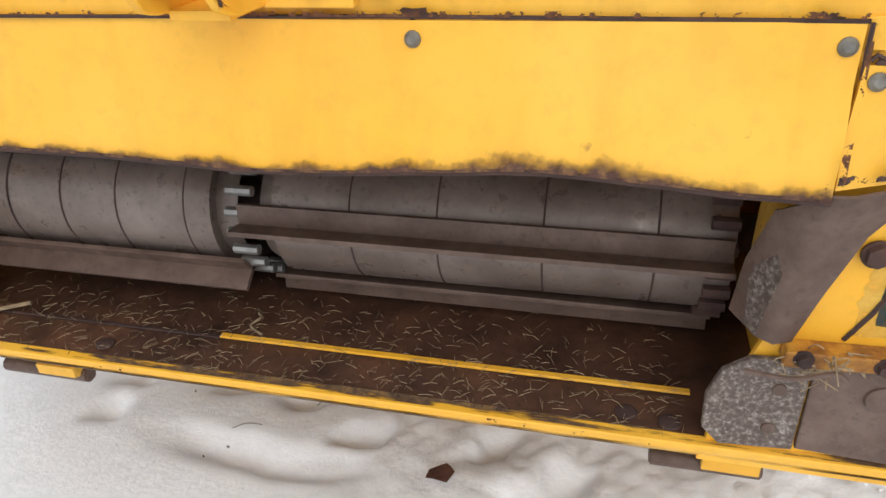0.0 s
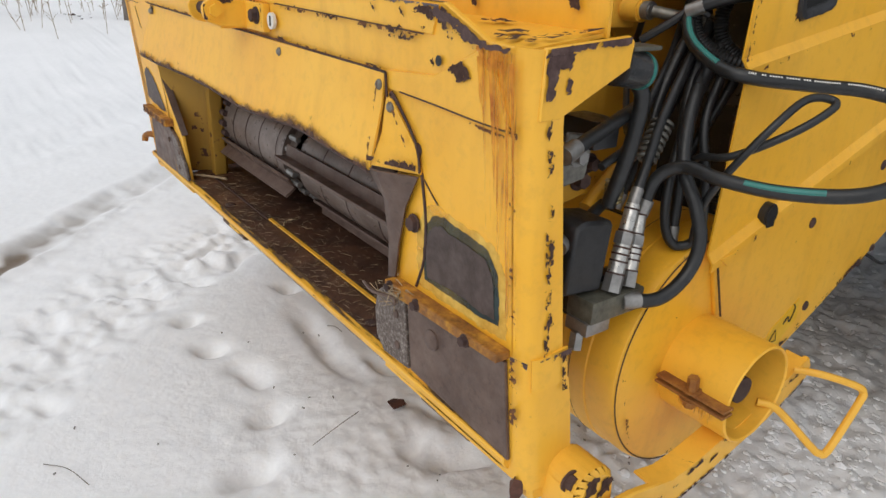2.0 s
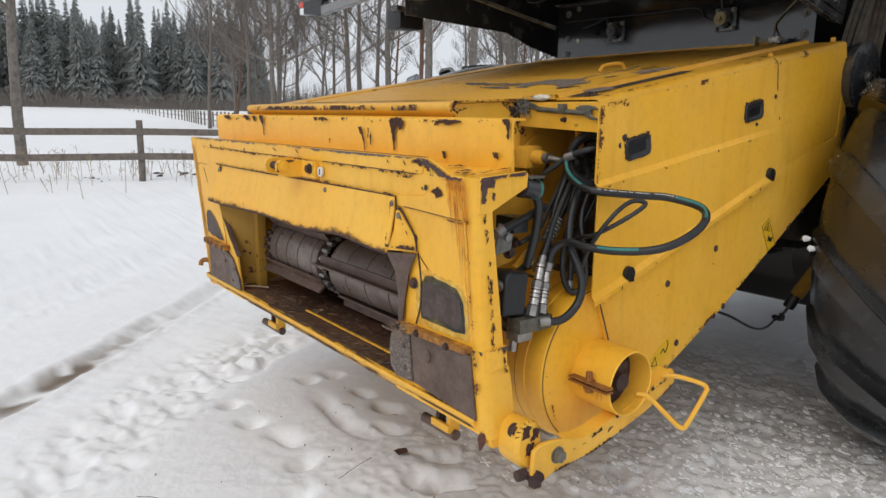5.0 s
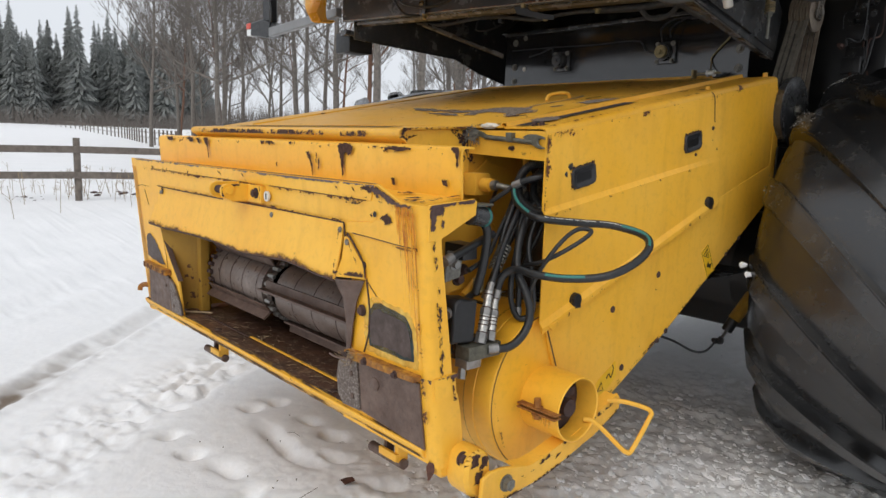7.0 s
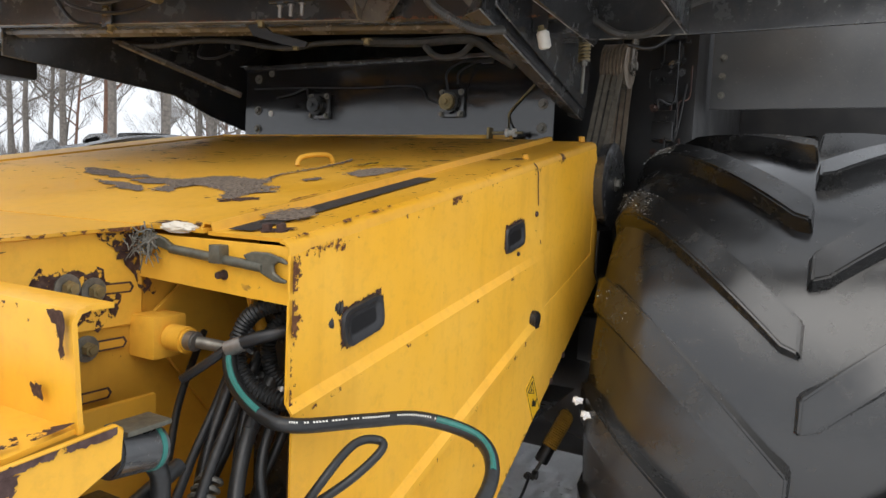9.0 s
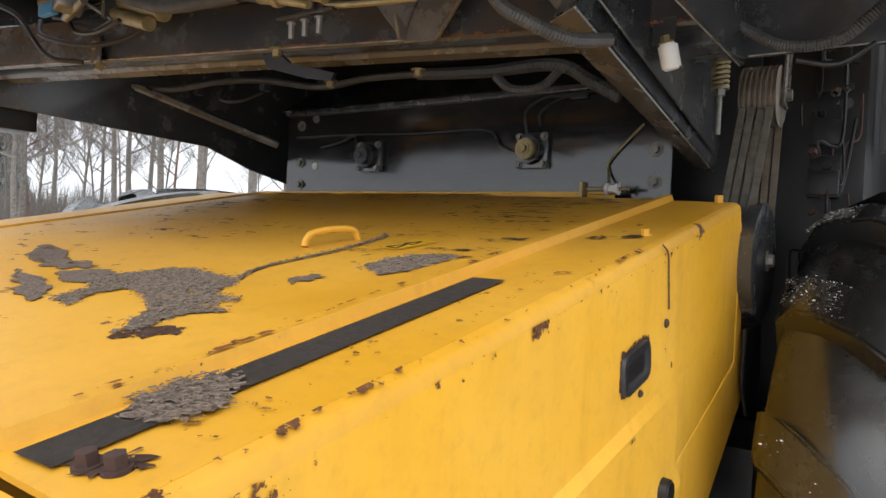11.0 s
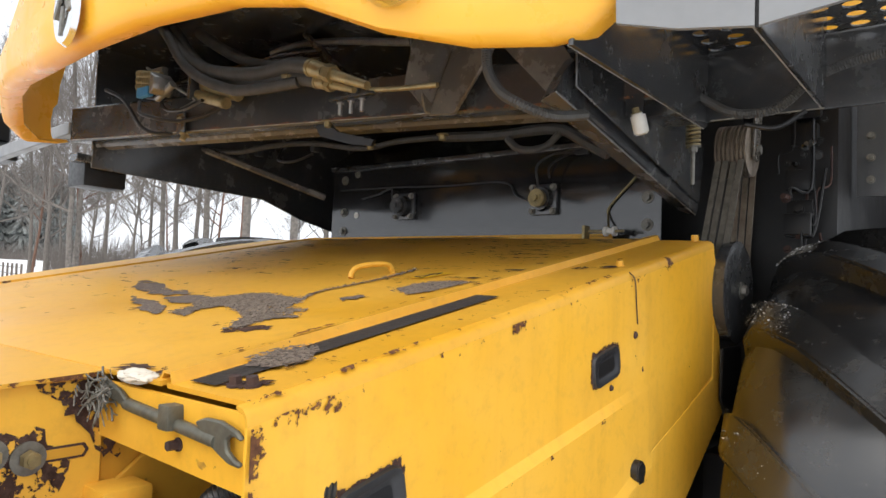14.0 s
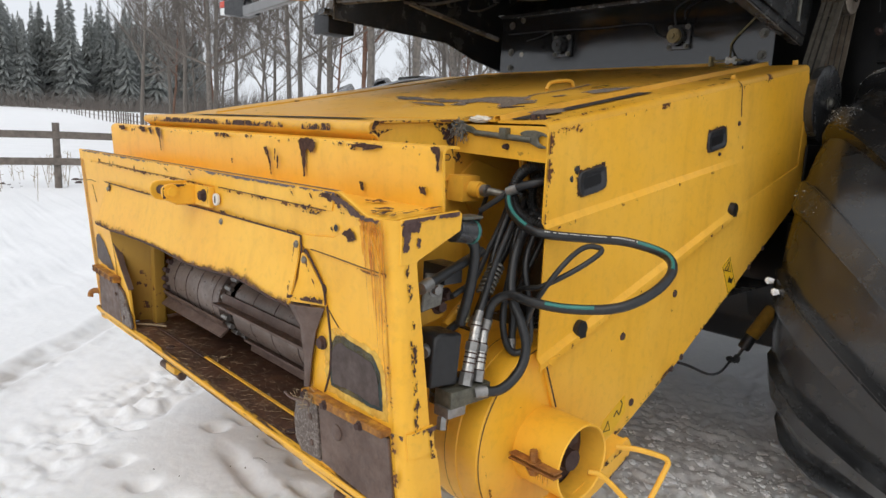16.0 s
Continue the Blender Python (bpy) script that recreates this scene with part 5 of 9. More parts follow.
bare([(-0.020, 1.246), (0.048, 1.247), (0.046, 1.228), (0.038, 1.206), (0.028, 1.222), (0.012, 1.212), (-0.002, 1.222), (-0.014, 1.216)], -0.0050, RUST_STAIN, 331, 0.003, 0.0032)
for k, (x, z1, w) in enumerate(((-0.014, 1.10, 0.005), (-0.006, 0.99, 0.004), (0.012, 1.04, 0.007), (0.024, 0.95, 0.004), (0.036, 1.09, 0.006), (0.045, 0.92, 0.005), (0.055, 1.02, 0.004))):
    bare([(x - w, 1.232), (x + w, 1.234), (x + .8 * w + .006, 1.18), (x + .5 * w + .012, z1 + .06), (x + .016, z1), (x - .3 * w + .012, z1 + .06), (x - .8 * w + .006, 1.18)], -0.0050, RUST_STAIN, 340 + k, 0.0010, 0.0036 + 0.0004 * k)
# inner sheet beside the throat, in the yellow darkened for shade
part("throat_side", sheet([[(-1.72, 0.028, 0.61), (-1.70, 0.12, 0.61), (-1.64, 0.185, 0.61)], [(-1.745, 0.022, 0.86), (-1.70, 0.12, 0.86), (-1.64, 0.185, 0.86)], [(-1.80, 0.016, 1.04), (-1.70, 0.12, 1.04), (-1.64, 0.185, 1.04)]], 0.004), YELLOW_THROAT_SHADE, feeder)
part("worn_lip", sheet([[(-0.290, 0.043, 0.962), (-0.266, 0.004, 0.957)], [(-0.303, 0.073, 0.880), (-0.276, 0.019, 0.880)], [(-0.307, 0.083, 0.798), (-0.286, 0.029, 0.798)]], 0.003), GALV, feeder)

# ---- right side of the feeder: handles, labels, arm, top details ----
def slot_handle(y, z, tilt):
    """A recessed pull handle of black plastic with flaked paint round it."""
    c, s = math.cos(tilt), math.sin(tilt)

    def at(u, v, x):
        return Vector((x, y + u * c - v * s, z + u * s + v * c))

    def outline(w, h, k=5, rad=0.022):
        pts = []
        for cx, cy, a0 in ((w - rad, h - rad, 0), (-w + rad, h - rad, 90), (-w + rad, -h + rad, 180), (w - rad, -h + rad, 270)):
            for i in range(k + 1):
                a = radians(a0 + 90 * i / k)
                pts.append((cx + rad * math.cos(a), cy + rad * math.sin(a)))
        return pts
    own = bmesh.new()
    rings = []
    for w, h, x, rad in ((0.058, 0.033, PX - 0.006, 0.017), (0.056, 0.031, PX + 0.0005, 0.017), (0.047, 0.022, PX + 0.0005, 0.012), (0.044, 0.019, PX - 0.0030, 0.010), (0.036, 0.013, PX - 0.0042, 0.008)):
        rings.append([own.verts.new(at(u, v + (-0.004 if w < 0.04 else 0), x)) for u, v in outline(w, h, 2, rad)])
    for a, b in zip(rings[:-1], rings[1:]):
        for k in range(len(a)):
            own.faces.new((a[k], a[(k + 1) % len(a)], b[(k + 1) % len(a)], b[k]))
    own.faces.new(rings[-1])
    h = part("pull_handle", own, HANDLE, feeder, "recessed black plastic pull handle", smooth=50)
    rnd = random.Random(int(y * 100))
    own = bmesh.new()
    lay = own.verts.layers.float.new("inner")
    ring_in, ring_out = [], []
    for u, v in outline(0.056, 0.031, 9, 0.02):
        k = 1.0 if v > 0 or u < -0.05 else 0.5
        grow_by = rnd.uniform(0.004, 0.016) * k
        L = math.hypot(u, v)
        a = own.verts.new(at(u, v, PX - 0.0048))
        b = own.verts.new(at(u * (1 + grow_by / L), v * (1 + grow_by / L) + grow_by * (0.5 if v > 0 else -0.3), PX - 0.0048))
        a[lay], b[lay] = 1.0, 0.25
        ring_in.append(a)
        ring_out.append(b)
    n = len(ring_in)
    for k in range(n):
        own.faces.new((ring_in[k], ring_in[(k + 1) % n], ring_out[(k + 1) % n], ring_out[k]))
    part("flaked_rim", own, CHIP, h)
    # recess floor takes the darker black, its shade held in the colour
    part("recess", prism([(q.y, q.z) for q in (at(u, v - 0.001, 0) for u, v in outline(0.037, 0.014, 2, 0.008))], "x", PX - 0.006, PX - 0.0036), BLACK_SHADE, h)
    return h


slot_handle(0.618, 1.324, 0.20)
slot_handle(1.258, 1.441, 0.20)


def cap(y, z, r=0.024):
    b = cyl((PX - 0.01, y, z), (PX + 0.022, y, z), r, r * 0.9, seg=26, bevel=0.003)
    b = box(PX + 0.004, PX + 0.020, y - r * .25, y + r * .8, z - r * 1.05, z - r * .55, 0.002, b)
    return part("rubber_cap", b, PLASTIC, feeder, "black rubber cap")


cap(1.386, 1.219)
cap(0.593, 0.945)
for y, z, rr in ((1.094, 0.969, .012), (0.823, 0.879, .012), (1.176, 0.748, .011), (1.122, 0.720, .010), (0.901, 0.662, .012), (1.397, 1.497, .008), (1.284, 1.397, .006), (1.70, 1.06, .010), (1.60, 1.0, .010)):
    part("rusty_bolt", rosette((PX - 0.005, y, z), (1, 0, 0), rr, 0.005), RUST_DARK, feeder)
part("crack", tube([(PX - 0.005, 1.36, 1.628), (PX - 0.003, 1.385, 1.612), (PX - 0.003, 1.396, 1.56), (PX - 0.003, 1.404, 1.52)], 0.0014, 5), RUST_DARK, feeder)
# warning labels
lab = part("warning_label", prism([(1.392, 1.022), (1.444, 1.055), (1.513, 0.943), (1.457, 0.918)], "x", PX - 0.005, PX - 0.0035, 0), STICKER, feeder, "yellow warning label with black symbols")
for a, b in (((1.4405, 1.0505), (1.5085, 0.9415)), ((1.3965, 1.0215), (1.4585, 0.9225)), ((1.3965, 1.0215), (1.4405, 1.0505)), ((1.4585, 0.9225), (1.5085, 0.9415))):
    part("label_border", tube([(PX - 0.0034, *a), (PX - 0.0034, *b)], 0.0011, 4, 1, curve=False), INK, lab)
part("symbol", tube([(PX - 0.0033, *p) for p in ((1.412, 1.010), (1.438, 1.036), (1.456, 0.998), (1.412, 1.010))], 0.0020, 4, curve=False), INK, lab)
part("symbol", prism([(1.430, 1.008), (1.438, 1.022), (1.443, 1.006)], "x", PX - 0.0035, PX - 0.0028, 0), INK, lab)
part("symbol", prism([(1.446, 0.962), (1.452, 0.984), (1.468, 0.970), (1.486, 0.978), (1.476, 0.954), (1.462, 0.960)], "x", PX - 0.0035, PX - 0.0028, 0), INK, lab)
lab = part("warning_label", prism([(0.735, 0.595), (0.765, 0.640), (0.862, 0.692), (0.872, 0.640), (0.80, 0.585)], "x", PX - 0.005, PX - 0.0035, 0), STICKER, feeder, "worn yellow warning label with black symbols")
part("symbol", tube([(PX - 0.003, 0.765, 0.606), (PX - 0.003, 0.785, 0.634), (PX - 0.003, 0.797, 0.604), (PX - 0.003, 0.765, 0.606)], 0.0015, 4, curve=False), INK, lab)
part("symbol", tube([(PX - 0.003, 0.812, 0.640), (PX - 0.003, 0.826, 0.655), (PX - 0.003, 0.838, 0.640), (PX - 0.003, 0.850, 0.668), (PX - 0.003, 0.842, 0.682)], 0.002, 4), INK, lab)
# join between the panel and the drum plate
part("plate_joint", tube([(PX + 0.002, 0.466, 0.898), (PX + 0.003, 0.480, 0.86), (PX + 0.004, 0.527, 0.745)], 0.0022, 5), RUST_DARK, feeder)
part("panel_corner", prism([(0.455, 0.885), (0.505, 0.893), (0.480, 0.868)], "x", PX, PX + 0.020, 0.001), YELLOW, feeder)

# lower lever arm with the wire stirrup
arm = part("lever_arm", prism([(0.118, 0.475), (0.128, 0.446), (0.160, 0.440), (0.206, 0.458), (0.262, 0.462), (0.348, 0.468), (0.448, 0.489), (0.609, 0.532), (0.735, 0.588), (0.742, 0.618), (0.726, 0.641), (0.600, 0.597), (0.468, 0.557), (0.360, 0.531), (0.307, 0.525), (0.250, 0.540), (0.200, 0.551), (0.150, 0.553), (0.122, 0.540)], "x", 0.200, 0.214, 0.003), YELLOW, feeder)
part("arm_flange", sheet([[(0.214, 0.255, 0.537), (0.214, 0.307, 0.526), (0.214, 0.36, 0.532), (0.214, 0.468, 0.558), (0.214, 0.60, 0.598), (0.214, 0.715, 0.638)], [(0.170, 0.255, 0.541), (0.170, 0.307, 0.530), (0.170, 0.36, 0.536), (0.170, 0.468, 0.561), (0.170, 0.60, 0.601), (0.170, 0.715, 0.640)]], 0.005), YELLOW, arm)
part("arm_bolt", bolt((0.214, 0.212, 0.506), (1, 0, 0), 0.019, 0.016, 1.25), DULL, arm)
part("arm_bolt", bolt((0.206, 0.138, 0.462), (0.6, -0.6, -0.3), 0.021, 0.022, 1.2), RUST_DARK, arm)
part("arm_bolt", bolt((0.190, 0.122, 0.470), (-0.2, -1, -0.1), 0.017, 0.030, 0), RUST_DARK, arm)
head = [(0.128 + 0.046 * math.cos(radians(a)), 0.572 + 0.042 * math.sin(radians(a))) for a in range(0, 181, 20)]
knuckle = prism(head + [(0.080, 0.535), (0.095, 0.500), (0.130, 0.470), (0.168, 0.466), (0.180, 0.520)], "x", 0.106, 0.192, 0.010)
knuckle = prism([(0.050, 0.548), (0.060, 0.590), (0.090, 0.604), (0.112, 0.590), (0.118, 0.545), (0.090, 0.520), (0.060, 0.525)], "x", 0.070, 0.118, 0.008, knuckle)
part("knuckle", knuckle, YELLOW, feeder)
part("knuckle_pin", bolt((0.162, 0.092, 0.592), (1, 0, 0), 0.014, 0.010, 1.4), RUST_DARK, feeder)
for k, (y, z) in enumerate(((0.112, 0.590), (0.145, 0.575), (0.125, 0.540), (0.158, 0.505))):
    part("bare_patch", blot([(y - .016, z - .018), (y + .014, z - .014), (y + .018, z + .010), (y - .008, z + .018)], (0.1925, 0, 0), (0, 1, 0), (0, 0, 1), 0.001, 0.006, 300 + k), CHIP, feeder)
part("stirrup", tube([(0.214, 0.545, 0.602), (0.244, 0.567, 0.594), (0.300, 0.620, 0.522), (0.313, 0.636, 0.507), (0.320, 0.655, 0.512), (0.317, 0.745, 0.588), (0.314, 0.757, 0.602), (0.305, 0.745, 0.616), (0.262, 0.692, 0.636), (0.214, 0.668, 0.632)], 0.0075, 10), YELLOW, arm, "bent yellow wire stirrup")
tagged(part("dry_leaf", sheet([[(0.088, 0.046, 0.572), (0.098, 0.034, 0.575), (0.106, 0.046, 0.570)], [(0.082, 0.040, 0.555), (0.099, 0.024, 0.557), (0.112, 0.043, 0.552)], [(0.088, 0.036, 0.538), (0.100, 0.030, 0.535), (0.108, 0.042, 0.540)], [(0.096, 0.034, 0.525), (0.100, 0.030, 0.522), (0.104, 0.034, 0.525)]], 0.0008), LEAF), "dry brown leaf caught on the lever arm", "leaf")

# things on the top
def on_top(x, y, lift=0.006):
    return Vector((x, y, top_z(y) + lift))


def top_patch(pts, mat, seed, lift=0.0062, rough=0.010, name="bare_patch", fine=6):
    return part(name, blot(pts, (0, 0, top_z(0)), (1, 0, 0), (0, 1, TOPS), lift, rough, seed, fine=fine), mat, feeder)


q = [(-0.045, 0.460), (0.004, 0.462), (0.004, 1.030), (-0.047, 1.030)]
own = bmesh.new()
own.faces.new([own.verts.new(on_top(x, y, 0.0030)) for x, y in q])
bmesh.ops.solidify(own, geom=own.faces[:], thickness=0.0012)
part("grip_tape", own, TAPE, feeder, "strip of worn dark grip tape")
for k, (x0, x1, y0, y1) in enumerate(((-1.42, -0.90, 0.205, 0.290), (-0.88, -0.36, 0.212, 0.298))):
    own = bmesh.new()
    own.faces.new([own.verts.new((x, y, lid_z(y) + 0.0030)) for x, y in ((x0, y0), (x1, y0 + .01), (x1 - .02, y1), (x0 - .02, y1 - .01))])
    bmesh.ops.solidify(own, geom=own.faces[:], thickness=0.0012)
    part("grip_tape", own, TAPE, feeder, "strip of worn dark grip tape")
crust = [(-0.590, 0.794), (-0.605, 0.841), (-0.577, 0.868), (-0.551, 0.906), (-0.521, 0.914), (-0.426, 0.895), (-0.374, 0.894), (-0.338, 0.859), (-0.329, 0.819), (-0.252, 0.806), (-0.263, 0.767), (-0.216, 0.762), (-0.258, 0.736), (-0.255, 0.696), (-0.244, 0.673), (-0.265, 0.652), (-0.286, 0.679), (-0.319, 0.724), (-0.369, 0.753), (-0.439, 0.782), (-0.481, 0.783), (-0.497, 0.748), (-0.455, 0.690), (-0.540, 0.715), (-0.541, 0.763)]
top_patch(crust, FLAKE_GREY, 201, rough=0.008)
top_patch([(-0.743, 0.818), (-0.683, 0.856), (-0.618, 0.848), (-0.590, 0.794), (-0.648, 0.775)], FLAKE_GREY, 202, rough=0.010)
top_patch([(-0.76, 0.83), (-0.72, 0.87), (-0.88, 0.90), (-1.02, 0.95), (-1.15, 0.97), (-1.05, 0.90), (-0.90, 0.85)], FLAKE_GREY, 208, rough=0.014)
top_patch([(-0.54, 0.69), (-0.60, 0.70), (-0.72, 0.74), (-0.86, 0.80), (-0.72, 0.78), (-0.60, 0.74)], FLAKE_GREY, 209, rough=0.012)
top_patch([(-0.262, 0.650), (-0.252, 0.676), (-0.235, 0.694), (-0.205, 0.700), (-0.192, 0.676), (-0.222, 0.655), (-0.240, 0.640)], CHIP, 207, 0.0050, rough=0.008)
top_patch([(-0.250, 1.035), (-0.246, 1.099), (-0.209, 1.138), (-0.145, 1.138), (-0.146, 1.084), (-0.152, 1.028), (-0.179, 0.982)], FLAKE_GREY, 203, rough=0.006)
top_patch([(-0.295, 0.918), (-0.280, 0.955), (-0.243, 0.952), (-0.257, 0.896)], FLAKE_GREY, 204, rough=0.006)
tail = [(-0.058, 0.550), (-0.062, 0.595), (-0.045, 0.622), (-0.012, 0.622), (0.006, 0.600), (0.026, 0.580), (0.022, 0.545), (-0.020, 0.530)]
top_patch(tail, FLAKE_GREY, 205, 0.0046, 0.008)
top_patch([(0.0, 0.47), (0.04, 0.468), (0.06, 0.50), (0.03, 0.51)], FLAKE, 206, 0.002)
edge_wear(on_top(-0.082, 0.47, 0.013), on_top(-0.082, 1.16, 0.013), (0.016, 0, 0), (0, -.18, 1), -0.05, SPECK, feeder, outer=-0.1, seed=31, n=40, lift=0.003)
edge_wear(on_top(-0.100, 0.47), on_top(-0.100, 1.3), (0.030, 0, 0), (0, -.18, 1), -0.3, SPECK, feeder, outer=-0.2, seed=32, n=40, lift=0.0005)
edge_wear(on_top(0.010, 0.46, 0.001), on_top(0.010, 1.25, 0.001), (0.055, 0, 0), (0, -.18, 1), -0.25, SPECK, feeder, outer=-0.25, seed=33, n=40, lift=0.002)
edge_wear((PX - 0.0055, 0.44, top_z(0.44) - 0.018), (PX - 0.0055, 1.6, top_z(1.6) - 0.018), (0, 0, -0.022), (1, 0, 0), 0.0, SPECK, feeder, outer=-0.25, seed=34, n=50)
edge_wear(on_top(PX - 0.022, 0.44, 0.0), on_top(PX - 0.022, 1.3, 0.0), (0.010, 0, -0.003), (.3, -.18, 1), 0.10, SPECK, feeder, outer=0.0, seed=35, n=50, lift=0.003)
edge_wear((PX - 0.0045, 0.4365, 0.92), (PX - 0.0045, 0.4365, 1.435), (0, 0.016, 0), (1, 0, 0), 0.22, SPECK, feeder, outer=-0.3, seed=36, n=40, lift=0.0028)
edge_wear((PX - 0.0045, 0.4365, 1.33), (PX - 0.0045, 0.4365, 1.44), (0, 0.026, 0), (1, 0, 0), 0.70, SPECK, feeder, outer=-0.2, seed=37, n=12, lift=0.0032)
# sparse dark specks below both ribs, painting in the ribs' lower shadow
edge_wear((PX - 0.005, 0.44, 1.205), (PX - 0.005, 1.44, 1.372), (0, 0, 0.008), (1, 0, 0), -0.15, SPECK, feeder, outer=-0.2, seed=38, n=40, lift=0.0135)
edge_wear((PX - 0.005, 0.47, 0.872), (PX - 0.005, 1.44, 1.205), (0, 0, 0.012), (1, 0, 0), -0.05, SPECK, feeder, outer=-0.15, seed=39, n=40, lift=0.0255)
edge_wear((PX - 0.0045, 0.62, 0.478), (PX - 0.0045, 1.167, 0.742), (0, -.006, 0.012), (1, 0, 0), 0.25, FLAKE, feeder, outer=-0.1, seed=40, n=40)
edge_wear((PX - 0.0045, 1.167, 0.742), (PX - 0.0045, 1.95, 1.212), (0, -.006, 0.012), (1, 0, 0), 0.15, FLAKE, feeder, outer=-0.2, seed=41, n=40)
edge_wear((0.2145, 0.14, 0.455), (0.2145, 0.71, 0.616), (0, 0, 0.014), (1, 0, 0), 0.30, FLAKE, arm, outer=-0.1, seed=42, n=40)
for k, (a, b) in enumerate((((0.206, 0.458), (0.348, 0.468)), ((0.348, 0.468), (0.448, 0.489)), ((0.448, 0.489), (0.609, 0.532)), ((0.609, 0.532), (0.735, 0.588)))):
    edge_wear((0.2142, *a), (0.2142, *b), (0, -.002, 0.013), (1, 0, 0), 0.55, CHIP, arm, outer=-0.1, seed=71 + k, n=14)
edge_wear((0.2142, 0.46, 0.532), (0.2142, 0.42, 0.512), (0, 0.004, 0.012), (1, 0, 0), 0.5, CHIP, arm, outer=0.1, seed=75, n=8)
edge_wear(on_top(-1.62, 1.12), on_top(-0.12, 1.12), (0, 0.30, 0.055), (0, -.18, 1), -0.10, DASH, feeder, outer=-0.05, seed=43, n=12, lift=0.0004)
edge_wear(on_top(-1.62, 1.45), on_top(-0.12, 1.45), (0, 0.52, 0.095), (0, -.18, 1), -0.02, DASH, feeder, outer=0.05, seed=44, n=12, lift=0.0004)
edge_wear(on_top(-1.62, 0.50), on_top(-0.9, 0.50), (0, 0.50, 0.0915), (0, -.18, 1), -0.14, DASH, feeder, outer=-0.05, seed=45, n=12, lift=0.0004)
edge_wear(on_top(-1.62, 2.032), on_top(-0.25, 2.032), (0, -0.06, -0.011), (0, -.18, 1), 0.7, FLAKE_GREY, feeder, outer=-0.2, seed=46, n=30, lift=0.0006)
top_patch([(0.02, 1.392), (0.036, 1.388), (0.06, 1.40), (0.05, 1.415), (0.03, 1.418)], FLAKE, 261, 0.003, 0.003)
top_patch([(-0.035, 1.36), (-0.01, 1.35), (0.0, 1.385), (-0.02, 1.40)], FLAKE, 262, 0.003, 0.003)
top_patch([(-0.20, 0.44), (-0.12, 0.445), (-0.09, 0.46), (-0.13, 0.475), (-0.19, 0.468)], FLAKE, 263, 0.0068, 0.005)
part("grab_handle", tube([on_top(-0.486, 1.132), on_top(-0.487, 1.136, 0.018), on_top(-0.482, 1.150, 0.029), on_top(-0.462, 1.19, 0.031), on_top(-0.450, 1.222, 0.024), on_top(-0.447, 1.235, 0.004)], 0.0068, 10), YELLOW_TOP, feeder, "bent yellow grab handle")
crack = [(-0.365, 0.890), (-0.390, 0.930), (-0.403, 0.975), (-0.402, 1.02), (-0.398, 1.059), (-0.391, 1.105), (-0.391, 1.156), (-0.398, 1.21), (-0.407, 1.263), (-0.420, 1.290), (-0.436, 1.302)]
ridge = [(x + 0.0045 + 0.002 * math.sin(37 * y), y) for x, y in crack] + [(x - 0.0045 - 0.003 * math.sin(53 * y) ** 2, y) for x, y in reversed(crack)]
top_patch(ridge, MATTED, 270, 0.0063, 0.0015, fine=3)
for k, (x, y, w) in enumerate(((-0.072, 0.784, 3), (-0.073, 0.793, 3), (-0.078, 0.809, 4), (-0.078, 0.824, 4), (-0.079, 0.831, 3), (-0.079, 0.863, 4), (-0.080, 0.874, 4), (-0.079, 0.918, 7), (-0.070, 0.741, 4), (-0.090, 0.740, 2), (-0.069, 0.649, 10), (-0.070, 0.673, 9), (-0.070, 0.696, 9), (-0.076, 0.55, 5), (-0.074, 0.52, 4))):
    w *= 0.001
    top_patch([(x - .4 * w, y - w), (x + .5 * w, y - .8 * w), (x + .6 * w, y + w), (x - .3 * w, y + .8 * w)], RUST_RED_SPOT, 280 + k, 0.0170, w * .25, "rust_spot", 3)
# matted straw lying on the crust and washed along the crack
def in_outline(x, y, pts):
    hit = False
    for (x0, y0), (x1, y1) in zip(pts, pts[1:] + pts[:1]):
        if (y0 > y) != (y1 > y) and x < x0 + (y - y0) * (x1 - x0) / (y1 - y0):
            hit = not hit
    return hit


rs = random.Random(77)
vs, fs = [], []
small = [(-0.250, 1.035), (-0.246, 1.099), (-0.209, 1.138), (-0.145, 1.138), (-0.146, 1.084), (-0.152, 1.028), (-0.179, 0.982)]
for pts, count in ((crust, 3600), (small, 650), (tail, 320), (ridge, 150)):
    bx, by = [p[0] for p in pts], [p[1] for p in pts]
    done = 0
    while done < count:
        x, y = rs.uniform(min(bx) - .01, max(bx) + .01), rs.uniform(min(by) - .01, max(by) + .01)
        if not in_outline(x + rs.gauss(0, .006), y + rs.gauss(0, .006), pts):
            continue
        done += 1
        a, L, w = rs.gauss(0.25, 0.7), rs.uniform(0.0015, 0.0055), rs.uniform(0.00022, 0.00042)
        dx, dy = math.cos(a) * L, math.sin(a) * L
        px, py = -math.sin(a) * w, math.cos(a) * w
        h = rs.uniform(0.0066, 0.0076)
        n = len(vs)
        vs += [on_top(x - dx - px, y - dy - py, h - .0003), on_top(x - dx + px, y - dy + py, h - .0003), on_top(x + dx + px, y + dy + py, h - .0003), on_top(x + dx - px, y + dy - py, h - .0003), on_top(x - dx, y - dy, h + w), on_top(x + dx, y + dy, h + w + rs.uniform(0, .001))]
        fs += [(n, n + 3, n + 5, n + 4), (n + 2, n + 1, n + 4, n + 5)]
me = bpy.data.meshes.new("matted_straw")
me.from_pydata([tuple(v) for v in vs], [], fs)
me.materials.append(STRAW_GREY)
tagged(new("matted_straw", me), "grey matted straw and dust lying on the yellow top", "straw", kind="stuff")
own = bmesh.new()
own.faces.new([own.verts.new(on_top(x, y, 0.0064)) for x, y in ((-0.335, 1.165), (-0.285, 1.155), (-0.262, 1.245), (-0.31, 1.25))])
